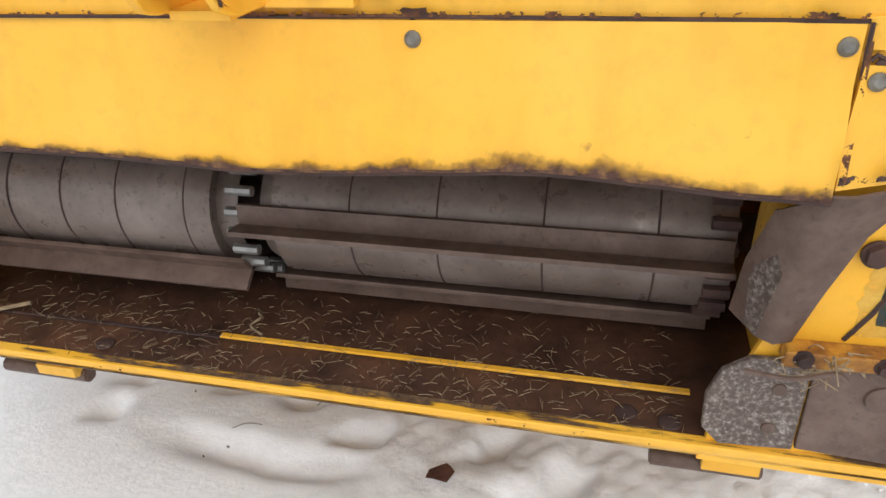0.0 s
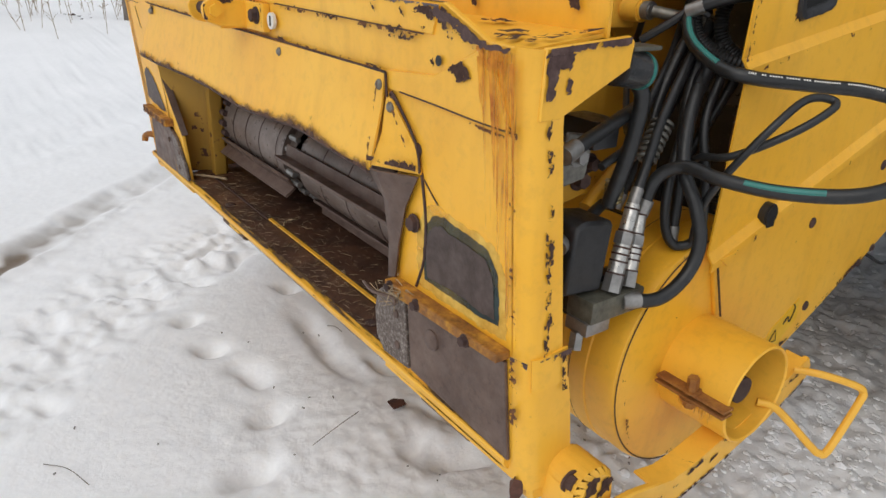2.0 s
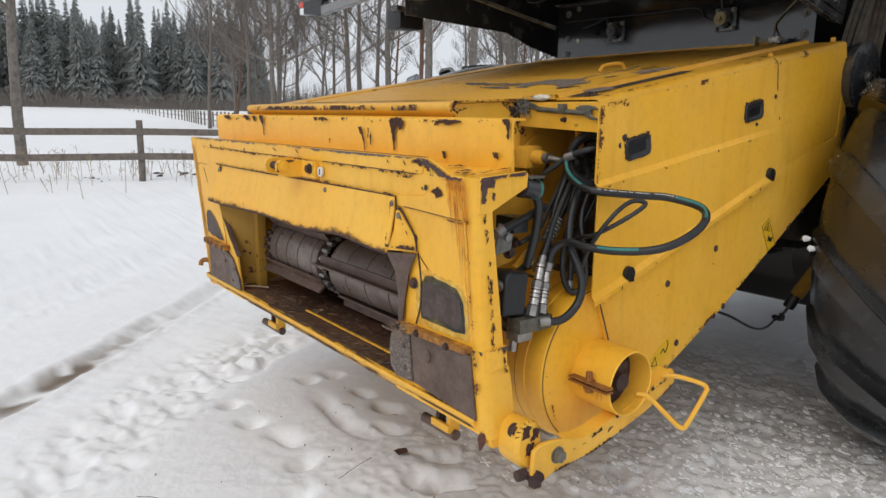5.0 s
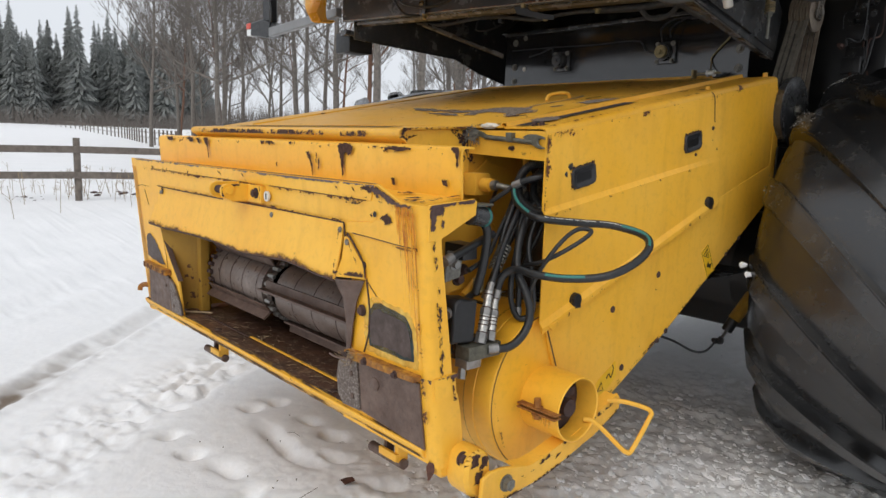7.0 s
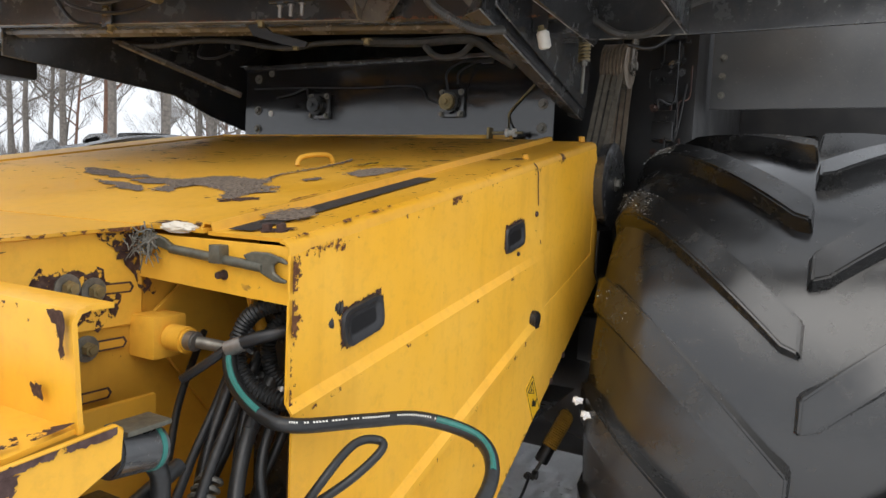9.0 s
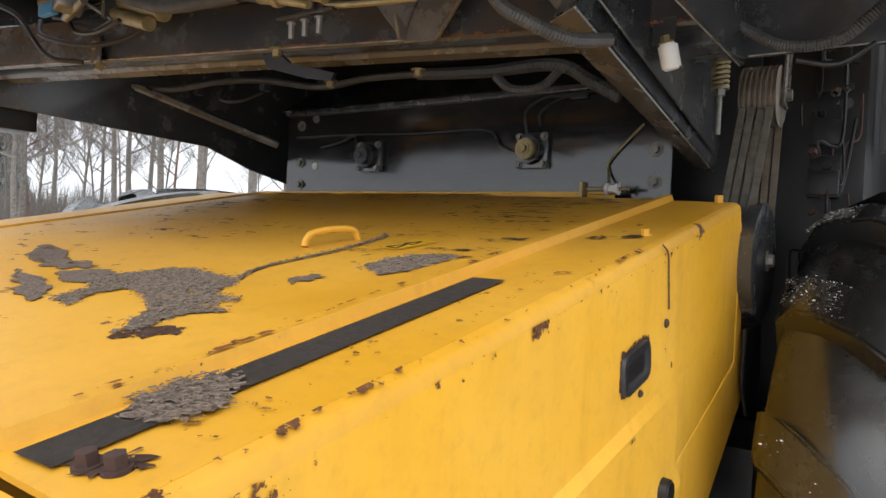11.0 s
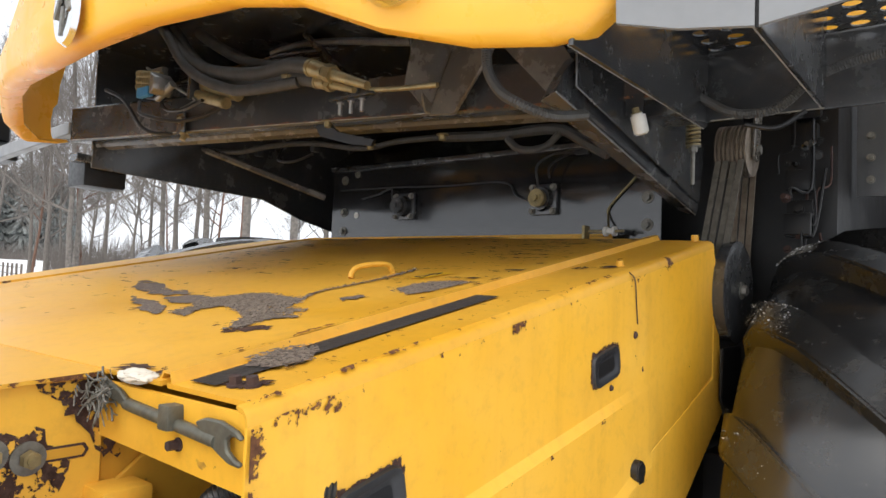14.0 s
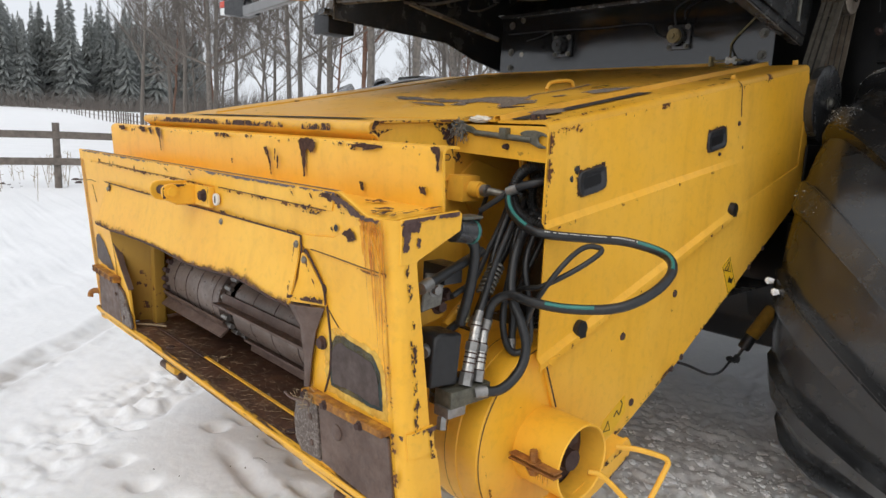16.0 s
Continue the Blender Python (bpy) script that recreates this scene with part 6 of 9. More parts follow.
lab = part("warning_label", own, STICKER, feeder, "yellow warning label with black symbols")
part("symbol", tube([on_top(-0.322, 1.172, .0066), on_top(-0.294, 1.166, .0066), on_top(-0.300, 1.20, .0066), on_top(-0.322, 1.172, .0066)], 0.0014, 4, curve=False), INK, lab)
part("symbol", tube([on_top(-0.312, 1.208, .0066), on_top(-0.286, 1.203, .0066), on_top(-0.292, 1.235, .0066), on_top(-0.312, 1.208, .0066)], 0.0014, 4, curve=False), INK, lab)
for x, y in ((0.050, 1.435), (0.042, 0.485), (0.020, 0.478)):
    part("top_bolt", bolt(on_top(x, y, 0.0), (0, -0.18, 1), 0.008, 0.009, 1.3), RUST_DARK if y < 1 else YELLOW_TOP, feeder)
part("top_bolt", bolt(on_top(0.06, 1.90, 0.0), (0, -0.18, 1), 0.010, 0.016, 0), YELLOW_TOP, feeder)
part("rear_stop", lathe([(-0.265, 0.0), (-0.265, 0.016), (-0.256, 0.016), (-0.255, 0.010), (-0.237, 0.010), (-0.236, 0.016), (-0.227, 0.016), (-0.227, 0.0)], (0, 2.02, top_z(2.02) + 0.022), seg=18), WHITE, feeder, "white plastic roller stop")
part("stop_pin", cyl(on_top(-0.32, 2.02, 0.022), on_top(-0.20, 2.02, 0.022), 0.005, seg=10), BRASS, feeder)
part("stop_bracket", box(-0.335, -0.325, 2.0, 2.04, top_z(2.0), top_z(2.0) + 0.045), BRASS, feeder)
foam = bmesh.new()
bmesh.ops.create_icosphere(foam, subdivisions=4, radius=1.0)
for w in foam.verts:
    w.co = Vector((w.co.x * 0.038, w.co.y * 0.020, w.co.z * 0.010)) * (0.9 + 0.22 * noise.noise(w.co * 2.2) + 0.08 * noise.noise(w.co * 7)) + on_top(-0.128, 0.440, 0.004)
part("foam_scrap", foam, FOAM, feeder, "torn scrap of whitish foam")

# open bay beside the conveyor
part("bay_rail", sheet([[(-0.222, 0.440, 1.452), (0.095, 0.447, 1.452)], [(-0.222, 0.446, 1.385), (0.095, 0.452, 1.372)], [(-0.222, 0.475, 1.383), (0.095, 0.480, 1.370)]], 0.006), YELLOW, feeder)
spanner = cyl((-0.138, 0.434, 1.431), (0.055, 0.434, 1.419), 0.0075, seg=14)
spanner = prism([(-0.215, 1.444), (-0.19, 1.456), (-0.15, 1.447), (-0.132, 1.438), (-0.132, 1.426), (-0.16, 1.432), (-0.20, 1.436)], "y", 0.428, 0.436, 0.002, spanner)
part("spanner", spanner, OLD_STEEL, feeder, "old steel spanner kept on the rail")
jaw = prism([(0.016, 1.434), (0.034, 1.441), (0.064, 1.442), (0.092, 1.436), (0.100, 1.431), (0.100, 1.427), (0.084, 1.430), (0.075, 1.424), (0.077, 1.414), (0.090, 1.407), (0.100, 1.405), (0.098, 1.400), (0.078, 1.401), (0.054, 1.410), (0.032, 1.422)], "y", 0.430, 0.437, 0.002)
part("spanner_jaw", jaw, OLD_STEEL, feeder)
part("spring_clip", box(-0.042, -0.020, 0.420, 0.444, 1.418, 1.446, 0.003), OLD_STEEL, feeder)
part("bay_bolt", bolt((-0.030, 0.442, 1.400), (0, -1, 0), 0.006, 0.012, 1.3), RUST_DARK, feeder)
part("torn_corner", blot([(0.36, 1.452), (0.44, 1.458), (0.45, 1.40), (0.47, 1.35), (0.445, 1.355), (0.41, 1.40), (0.385, 1.43)], (-0.2185, 0, 0), (0, 1, 0), (0, 0, 1), 0.001, 0.006, 411), FLAKE, feeder)
rag = bmesh.new()
rr = random.Random(44)
for k in range(110):
    a = Vector((-0.185 + rr.gauss(0, .014), 0.425 + rr.gauss(0, .010), 1.440 + rr.gauss(0, .010)))
    d = Vector((rr.uniform(-.022, .022), rr.uniform(-.012, .01), rr.uniform(-.026, .012)))
    rag = tube([a, a + d * .5 + Vector((0, 0, rr.uniform(-.006, .006))), a + d], rr.uniform(0.0006, 0.0018), 4, 2, rag)
tagged(part("chaff_clump", rag, GRIT, feeder), "clump of grey chaff and bristles", kind="stuff")
part("stay_rod", tube([(-0.018, 0.485, 1.388), (-0.016, 0.495, 1.34), (-0.006, 0.52, 1.28)], 0.010, 10), YELLOW_DIM, feeder)
for k, (y, z) in enumerate(((0.315, 1.372), (0.357, 1.363), (0.311, 1.282), (0.346, 1.274), (0.319, 1.196))):
    part("washer", cyl((-0.2205, y, z), (-0.2165, y, z), 0.0205, seg=26), DULL, feeder)
    part("nut", bolt((-0.2165, y, z), (1, 0, 0), 0.0115, 0.010, 0), BRASS, feeder)
    part("stud", cyl((-0.207, y, z), (-0.199, y, z), 0.0065, seg=12), BRASS, feeder)
    if k in (1, 3, 4):
        rim = prism([(y + 0.012, z - 0.009), (y + 0.066, z - 0.009), (y + 0.072, z), (y + 0.066, z + 0.009), (y + 0.012, z + 0.009)], "x", -0.2205, -0.2190, 0)
        part("slot_rim", rim, RUST_DARK, feeder)
        part("slot", prism([(y + 0.012, z - 0.006), (y + 0.063, z - 0.006), (y + 0.067, z), (y + 0.063, z + 0.006), (y + 0.012, z + 0.006)], "x", -0.2200, -0.2184, 0), YELLOW_DIM, feeder)
part("bare_patch", blot([(0.27, 1.40), (0.33, 1.398), (0.375, 1.395), (0.40, 1.355), (0.395, 1.315), (0.36, 1.300), (0.345, 1.318), (0.30, 1.305), (0.26, 1.33)], (-0.2198, 0, 0), (0, 1, 0), (0, 0, 1), 0.0004, 0.008, 420), FLAKE, feeder)
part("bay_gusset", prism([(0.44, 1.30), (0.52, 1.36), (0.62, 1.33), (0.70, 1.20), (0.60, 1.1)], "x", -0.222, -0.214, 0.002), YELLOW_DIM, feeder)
blk = box(-0.226, -0.165, 0.425, 0.490, 1.248, 1.318, 0.006)
part("pivot_block", blk, YELLOW, feeder)
part("pivot_pin", cyl((-0.165, 0.457, 1.283), (-0.120, 0.457, 1.283), 0.022, seg=22, bevel=0.004), YELLOW, feeder)
part("pivot_pin_end", cyl((-0.125, 0.457, 1.283), (-0.102, 0.457, 1.283), 0.016, seg=22, bevel=0.003), STEEL, feeder)
part("pull_rod", cyl((-0.102, 0.457, 1.283), (-0.02, 0.50, 1.270), 0.010, seg=14), DULL, feeder)
part("bay_floor", box(-0.225, 0.09, 0.44, 1.90, 0.90, 0.905, 0.001), BLACK, feeder)
part("bay_back", box(-0.225, 0.09, 0.72, 0.725, 0.62, 1.48, 0.001), BLACK, feeder)
part("lower_bracket", box(-0.03, 0.075, 0.10, 0.118, 0.62, 0.86, 0.003), YELLOW_DIM, feeder)
part("bracket_bolt", bolt((0.058, 0.100, 0.800), (0, -1, 0), 0.014, 0.01, 1.2), RUST_DARK, feeder)

# ---- hoses, cables and couplings hanging in the bay ----
def hose(name, pts, r, label, mat=HOSE, ribs=0.0, category="hose", seg=12):
    ob = tagged(part(name, tube(pts, r, seg, 8, ribs=ribs), mat), label, category)
    if name == "hydraulic_hose":
        a, b = Vector(pts[-2]), Vector(pts[-1])
        d = (b - a).normalized()
        part("ferrule", cyl(b - d * 0.026, b + d * 0.004, r * 1.18, seg=14, bevel=0.001), STEEL, ob)
        part("heat_sleeve", tube(smooth_line(pts, 8)[2:7], r * 1.12, seg, 2), PLASTIC, ob)
    return ob


loop = [(-0.004, 0.475, 1.315), (-0.016, 0.446, 1.285), (0.012, 0.425, 1.245), (0.075, 0.412, 1.214), (0.128, 0.425, 1.203), (0.180, 0.525, 1.193), (0.235, 0.600, 1.187), (0.320, 0.625, 1.168), (0.370, 0.575, 1.142), (0.372, 0.500, 1.104), (0.335, 0.425, 1.072),
        (0.250, 0.372, 1.058), (0.165, 0.345, 1.058), (0.098, 0.340, 1.062), (0.062, 0.322, 1.035), (0.055, 0.306, 0.975)]
big = hose("hydraulic_hose", loop, 0.0112, "black hydraulic hose looping out, turquoise marks and white print")


def marked(a, b, mat, name, side=None):
    line = smooth_line(loop, 8)
    pts = line[int(a * (len(line) - 1)):int(b * (len(line) - 1)) + 1]
    off = Vector(side or (0.0035, -0.0056, 0.0056))
    part(name, tube([p + off for p in pts], 0.0050, 8, 2), mat, big)


marked(0.06, 0.20, TURQ, "hose_mark")
marked(0.42, 0.54, TURQ, "hose_mark")
marked(0.70, 0.78, TURQ, "hose_mark")
line = smooth_line(loop, 8)
rp = random.Random(3)
i0, i1 = int(0.26 * (len(line) - 1)), int(0.42 * (len(line) - 1))
k = 0
for i in range(i0, i1):
    for h in range(3):
        if rp.random() < 0.25:
            continue
        a = line[i].lerp(line[i + 1], h / 3) + Vector((0.0052, -0.0072, 0.0074))
        b = line[i].lerp(line[i + 1], h / 3 + 0.2) + Vector((0.0052, -0.0072, 0.0074))
        part("print_bar", tube([a, b], 0.0018, 4, 1, curve=False), WHITE, big)
hose("control_cable", [(0.02, 0.44, 1.02), (0.080, 0.40, 1.065), (0.145, 0.395, 1.085), (0.205, 0.440, 1.130), (0.232, 0.490, 1.168), (0.222, 0.500, 1.180), (0.200, 0.470, 1.178), (0.190, 0.410, 1.140), (0.150, 0.380, 1.060), (0.115, 0.385, 0.99), (0.10, 0.40, 0.92)], 0.0065, "thin black cable bent into a small loop")
hose("hydraulic_hose", [(-0.01, 0.50, 1.27), (0.0, 0.44, 1.20), (0.02, 0.37, 1.12), (0.045, 0.315, 1.06), (0.060, 0.275, 1.00)], 0.0088, "black hydraulic hose running down to a steel coupling")
hose("hydraulic_hose", [(0.02, 0.50, 1.24), (0.040, 0.42, 1.15), (0.075, 0.370, 1.06), (0.115, 0.368, 0.995), (0.136, 0.366, 0.940), (0.138, 0.345, 0.888), (0.128, 0.296, 0.851), (0.098, 0.245, 0.846)], 0.0118, "thick black hose curving down into the valve block")
hose("hydraulic_hose", [(0.0, 0.50, 1.24), (0.030, 0.43, 1.15), (0.055, 0.37, 1.02), (0.060, 0.375, 0.94), (0.075, 0.395, 0.905), (0.098, 0.42, 0.93), (0.085, 0.43, 1.02), (0.055, 0.44, 1.12), (0.04, 0.50, 1.22)], 0.0085, "black hydraulic hose doubled back on itself")
hose("hydraulic_hose", [(-0.02, 0.52, 1.26), (-0.02, 0.47, 1.17), (-0.03, 0.40, 1.05), (-0.04, 0.36, 0.95)], 0.0100, "black hydraulic hose hanging in the bay")
hose("hydraulic_hose", [(0.05, 0.54, 1.22), (0.045, 0.49, 1.14), (0.03, 0.45, 1.05), (0.035, 0.43, 0.95)], 0.0085, "black hydraulic hose hanging in the bay")
hose("cable", [(-0.10, 0.55, 1.28), (-0.05, 0.46, 1.21), (-0.02, 0.38, 1.14), (0.02, 0.30, 1.09), (0.03, 0.22, 1.06)], 0.007, "thin black cable across the bay", category="cable")
hose("cable", [(0.05, 0.245, 1.20), (0.055, 0.262, 1.165), (0.045, 0.262, 1.08), (0.03, 0.25, 0.99)], 0.0125, "black cable hanging from the round connector", category="cable")
hose("corrugated_hose", [(0.10, 0.56, 1.350), (0.060, 0.50, 1.362), (0.020, 0.475, 1.352), (-0.006, 0.465, 1.328), (-0.015, 0.458, 1.289), (-0.003, 0.452, 1.255), (0.032, 0.455, 1.228), (0.078, 0.475, 1.212), (0.098, 0.52, 1.20)], 0.0145, "black corrugated cable sleeve bent in the bay", ribs=0.0062)
hose("corrugated_hose", [(0.09, 0.58, 1.335), (0.050, 0.52, 1.345), (0.022, 0.50, 1.320), (0.012, 0.495, 1.28), (0.025, 0.50, 1.24), (0.06, 0.52, 1.21)], 0.0130, "black corrugated cable sleeve behind another", ribs=0.0058)
hose("hydraulic_hose", [(0.10, 0.54, 1.33), (0.055, 0.47, 1.318), (0.020, 0.447, 1.305), (-0.012, 0.437, 1.29)], 0.0105, "black taped hose end coming from behind the panel", PLASTIC)
hose("hydraulic_hose", [(-0.022, 0.475, 1.27), (-0.030, 0.445, 1.20), (-0.020, 0.40, 1.12), (0.005, 0.36, 1.03), (0.03, 0.33, 0.96)], 0.0095, "black hydraulic hose hanging from the sleeve")
hose("hydraulic_hose", [(0.005, 0.48, 1.24), (0.010, 0.445, 1.16), (0.030, 0.42, 1.08), (0.050, 0.41, 0.99), (0.06, 0.40, 0.91)], 0.0095, "black hydraulic hose hanging from the sleeve")
hose("cable", [(-0.20, 0.56, 1.27), (-0.13, 0.45, 1.19), (-0.06, 0.37, 1.13), (0.0, 0.31, 1.10), (0.05, 0.27, 1.13)], 0.0060, "thin black cable slung across the bay", category="cable")
tagged(part("cable_tie", join(tube([(-0.030, 0.462, 1.305), (-0.005, 0.452, 1.296), (0.012, 0.462, 1.285)], 0.006, 6), tube([(0.07, 0.52, 1.325), (0.03, 0.475, 1.312), (-0.012, 0.452, 1.296), (-0.045, 0.43, 1.266), (-0.080, 0.408, 1.236)], 0.0075, 8)), PLASTIC), "black tape and tie round the hose bundle", "cable tie")
# couplings
for a, b, lab in (((0.062, 0.273, 1.000), (0.086, 0.220, 0.864), "steel quick coupling"), ((0.054, 0.306, 0.980), (0.086, 0.258, 0.864), "steel quick coupling")):
    a, b = Vector(a), Vector(b)
    c = thing("quick_coupling", tuple(b), "bright " + lab + " on the valve block", "coupling", "couplings on the valve block")
    part("sleeve", cyl(a, a.lerp(b, .33), 0.0115, 0.0125, seg=18), BRIGHT, c)
    part("hex_nut", cyl(a.lerp(b, .33), a.lerp(b, .46), 0.0165, seg=6), STEEL, c)
    part("barrel", cyl(a.lerp(b, .46), a.lerp(b, .80), 0.0140, seg=18), BRIGHT, c)
    part("hex_nut", cyl(a.lerp(b, .80), b, 0.0165, seg=6), STEEL, c)
    for f in (.05, .30, .485, .56, .64, .78):
        part("groove", cyl(a.lerp(b, f), a.lerp(b, f + .022), 0.0150 if f > .4 else 0.0132, seg=18), RUST_DARK, c)
valve = thing("valve_block", (0.07, 0.22, 0.82), "grey steel valve block under two couplings", "valve block")
part("block", box(0.045, 0.100, 0.165, 0.290, 0.822, 0.862, 0.004), OLD_STEEL, valve)
part("lower_block", box(0.050, 0.098, 0.160, 0.215, 0.800, 0.824, 0.004), STEEL, valve)
part("plug_screw", bolt((0.100, 0.262, 0.842), (1, 0, 0), 0.010, 0.006, 0), STEEL, valve)
part("drain_plug", cyl((0.075, 0.165, 0.80), (0.080, 0.158, 0.772), 0.012, seg=6), STEEL, valve)
part("bracket", box(0.02, 0.05, 0.17, 0.30, 0.815, 0.87, 0.003), BLACK, valve)
tagged(part("control_box", prism([(0.118, 0.875), (0.205, 0.865), (0.215, 0.985), (0.150, 0.995), (0.128, 0.985)], "x", 0.0, 0.078, 0.006), PLASTIC), "black plastic box beside the couplings", "box")
plug = thing("connector", (0.045, 0.235, 1.215), "grey round cable connector with a turquoise band", "connector")
part("shell", cyl((0.058, 0.185, 1.222), (0.055, 0.255, 1.210), 0.029, 0.027, seg=24, bevel=0.003), BLACK, plug)
part("band", cyl((0.0555, 0.240, 1.2125), (0.055, 0.247, 1.2115), 0.0285, seg=24), TURQ, plug)
part("cap_lid", box(0.036, 0.080, 0.196, 0.258, 1.243, 1.250, 0.003), OLD_STEEL, plug)
gas = thing("gas_strut", (0.06, 0.1, 1.1), "grey gas strut with a steel end", "gas strut")
part("rod_end", cyl((0.064, 0.096, 1.100), (0.056, 0.128, 1.108), 0.014, seg=14), STEEL, gas)
part("cylinder", cyl((0.058, 0.124, 1.107), (0.02, 0.32, 1.155), 0.0115, seg=14), HOSE, gas)
gas2 = thing("gas_strut", (0.06, 0.12, 0.95), "short grey strut with a steel end", "gas strut")
part("rod_end", cyl((0.06, 0.112, 0.955), (0.05, 0.14, 0.96), 0.014, seg=14), STEEL, gas2)
part("cylinder", cyl((0.05, 0.14, 0.96), (0.01, 0.26, 0.985), 0.010, seg=14), HOSE, gas2)
tagged(part("coil_spring", coil((0.03, 0.325, 1.055), (0.012, 0.385, 1.115), 0.017, 0.0042, 7), DULL), "short steel coil spring in the bay", "spring")
tagged(part("coil_spring", coil((0.03, 0.26, 0.995), (0.028, 0.262, 1.03), 0.013, 0.0035, 5), BRASS), "small yellow coil spring in the bay", "spring")
lk = thing("latch_linkage", (0.0, 0.2, 1.0), "rusty yellow latch linkage with bolts", "linkage")
part("plate", prism([(0.13, 0.98), (0.24, 1.0), (0.25, 1.06), (0.20, 1.075), (0.13, 1.05)], "x", -0.02, -0.010, 0.003), YELLOW_DIM, lk)
part("plate", prism([(0.14, 1.03), (0.20, 1.04), (0.21, 1.11), (0.15, 1.12)], "x", 0.01, 0.018, 0.003), DULL, lk)
part("bolt", bolt((0.018, 0.175, 1.08), (1, 0, 0), 0.012, 0.012, 1.4), STEEL, lk)
part("bolt", bolt((-0.010, 0.215, 1.03), (1, 0, 0), 0.014, 0.014, 1.4), RUST_DARK, lk)
part("bolt", bolt((-0.010, 0.235, 1.055), (1, 0, 0), 0.012, 0.014, 1.4), RUST_DARK, lk)
part("link", cyl((0.0, 0.23, 0.98), (-0.02, 0.32, 1.03), 0.012, seg=12), YELLOW_DIM, lk)
part("backing", box(-0.16, -0.15, 0.14, 0.42, 0.86, 1.20, 0.003), YELLOW_DIM, lk)
part("cover", box(-0.04, 0.035, 0.19, 0.245, 1.09, 1.135, 0.004), PLASTIC, lk)

# ---- front wheels ----
WC = Vector((0.750, 2.350, 0.900))
WR = 0.850
WH = 0.535                     # half the tread's width


def tyre_radius(x):
    """Radius of the carcass at a distance x from the middle plane."""
    t = min(1.0, abs(x) / WH)
    return WR - 0.022 * t * t - 0.075 * max(0.0, t - 0.74) ** 2 / 0.0676


LUGS = 15
LUG_PHASE = radians(5.1)
LUG_REACH = 0.555               # how far a lug turns round the tyre from shoulder to nose


def build_wheel(name, at, label):
    w = thing(name, at, label, "wheel", "front wheels")
    prof = [(x, tyre_radius(x)) for x in np.linspace(-WH, WH, 29)]
    prof = [(-0.38, 0.40), (-0.45, 0.44), (-0.530, 0.56), (-0.548, 0.66), (-0.545, 0.715)] + prof + [(0.545, 0.715), (0.548, 0.66), (0.530, 0.56), (0.45, 0.44), (0.38, 0.40)]
    tyre = part("tyre", lathe(prof, at, seg=132), RUBBER, w, "black agricultural tyre with deep diagonal lugs")
    part("rim", lathe([(-0.35, 0.43), (-0.36, 0.40), (-0.28, 0.385), (-0.05, 0.36), (0.02, 0.34), (0.03, 0.18), (0.06, 0.16), (0.06, 0.0)], at, seg=64), GREY_PANEL, w)
    for hand in (-1, 1):
        own = bmesh.new()
        n = 14
        rings = []
        for k in range(n + 1):
            u = k / n if k < n - 1 else (0.925, 1.0)[k - n + 1]
            x = hand * (0.552 - 0.545 * u)
            ang = -LUG_REACH * (0.92 * u + 0.08 * u * u)
            half = (0.050 + 0.008 * (1 - u) ** 2) / WR
            rr = tyre_radius(x) if abs(x) <= WH else tyre_radius(WH) - 0.05
            top = rr + 0.052
            if abs(x) > 0.40:
                top = min(top, WR + 0.036 - (abs(x) - 0.40) * 0.40)
            # the nose is cut square with one corner taken off
            s0, s1 = (half, half) if u < 0.95 else (half * .55, half * 1.0)
            ring = []
            for d, rad in ((-s0 - 0.020, rr - 0.03), (-s0, top), (s1, top), (s1 + 0.020, rr - 0.03)):
                shift = hand * (0.014 if u > 0.999 and rad < top else 0.0)
                a = ang + d
                ring.append(own.verts.new((x - shift, -rad * math.cos(a), rad * math.sin(a))))
            rings.append(ring)
        for a, b in zip(rings[:-1], rings[1:]):
            for k in range(3):
                own.faces.new((a[k], a[k + 1], b[k + 1], b[k]))
        own.faces.new(rings[0])
        own.faces.new(rings[-1])
        bmesh.ops.recalc_face_normals(own, faces=own.faces[:])
        bmesh.ops.bevel(own, geom=[e for e in own.edges if e.calc_face_angle(0) > 0.5], offset=0.006, segments=2, affect="EDGES")
        me = mesh_of("lug", own, RUBBER, 30)
        for k in range(LUGS):
            ob = new("lug", me)
            ob.parent = tyre
            ob.location = at
            ob.rotation_euler = (2 * math.pi * (k + (0.5 if hand > 0 else 0.0)) / LUGS - LUG_PHASE, 0, 0)
    return w


right_wheel = build_wheel("front_wheel", tuple(WC), "large black combine wheel with wet snowy lugs")
build_wheel("front_wheel", (-2.70, WC.y, WC.z), "large black combine wheel on the far side of the feeder")


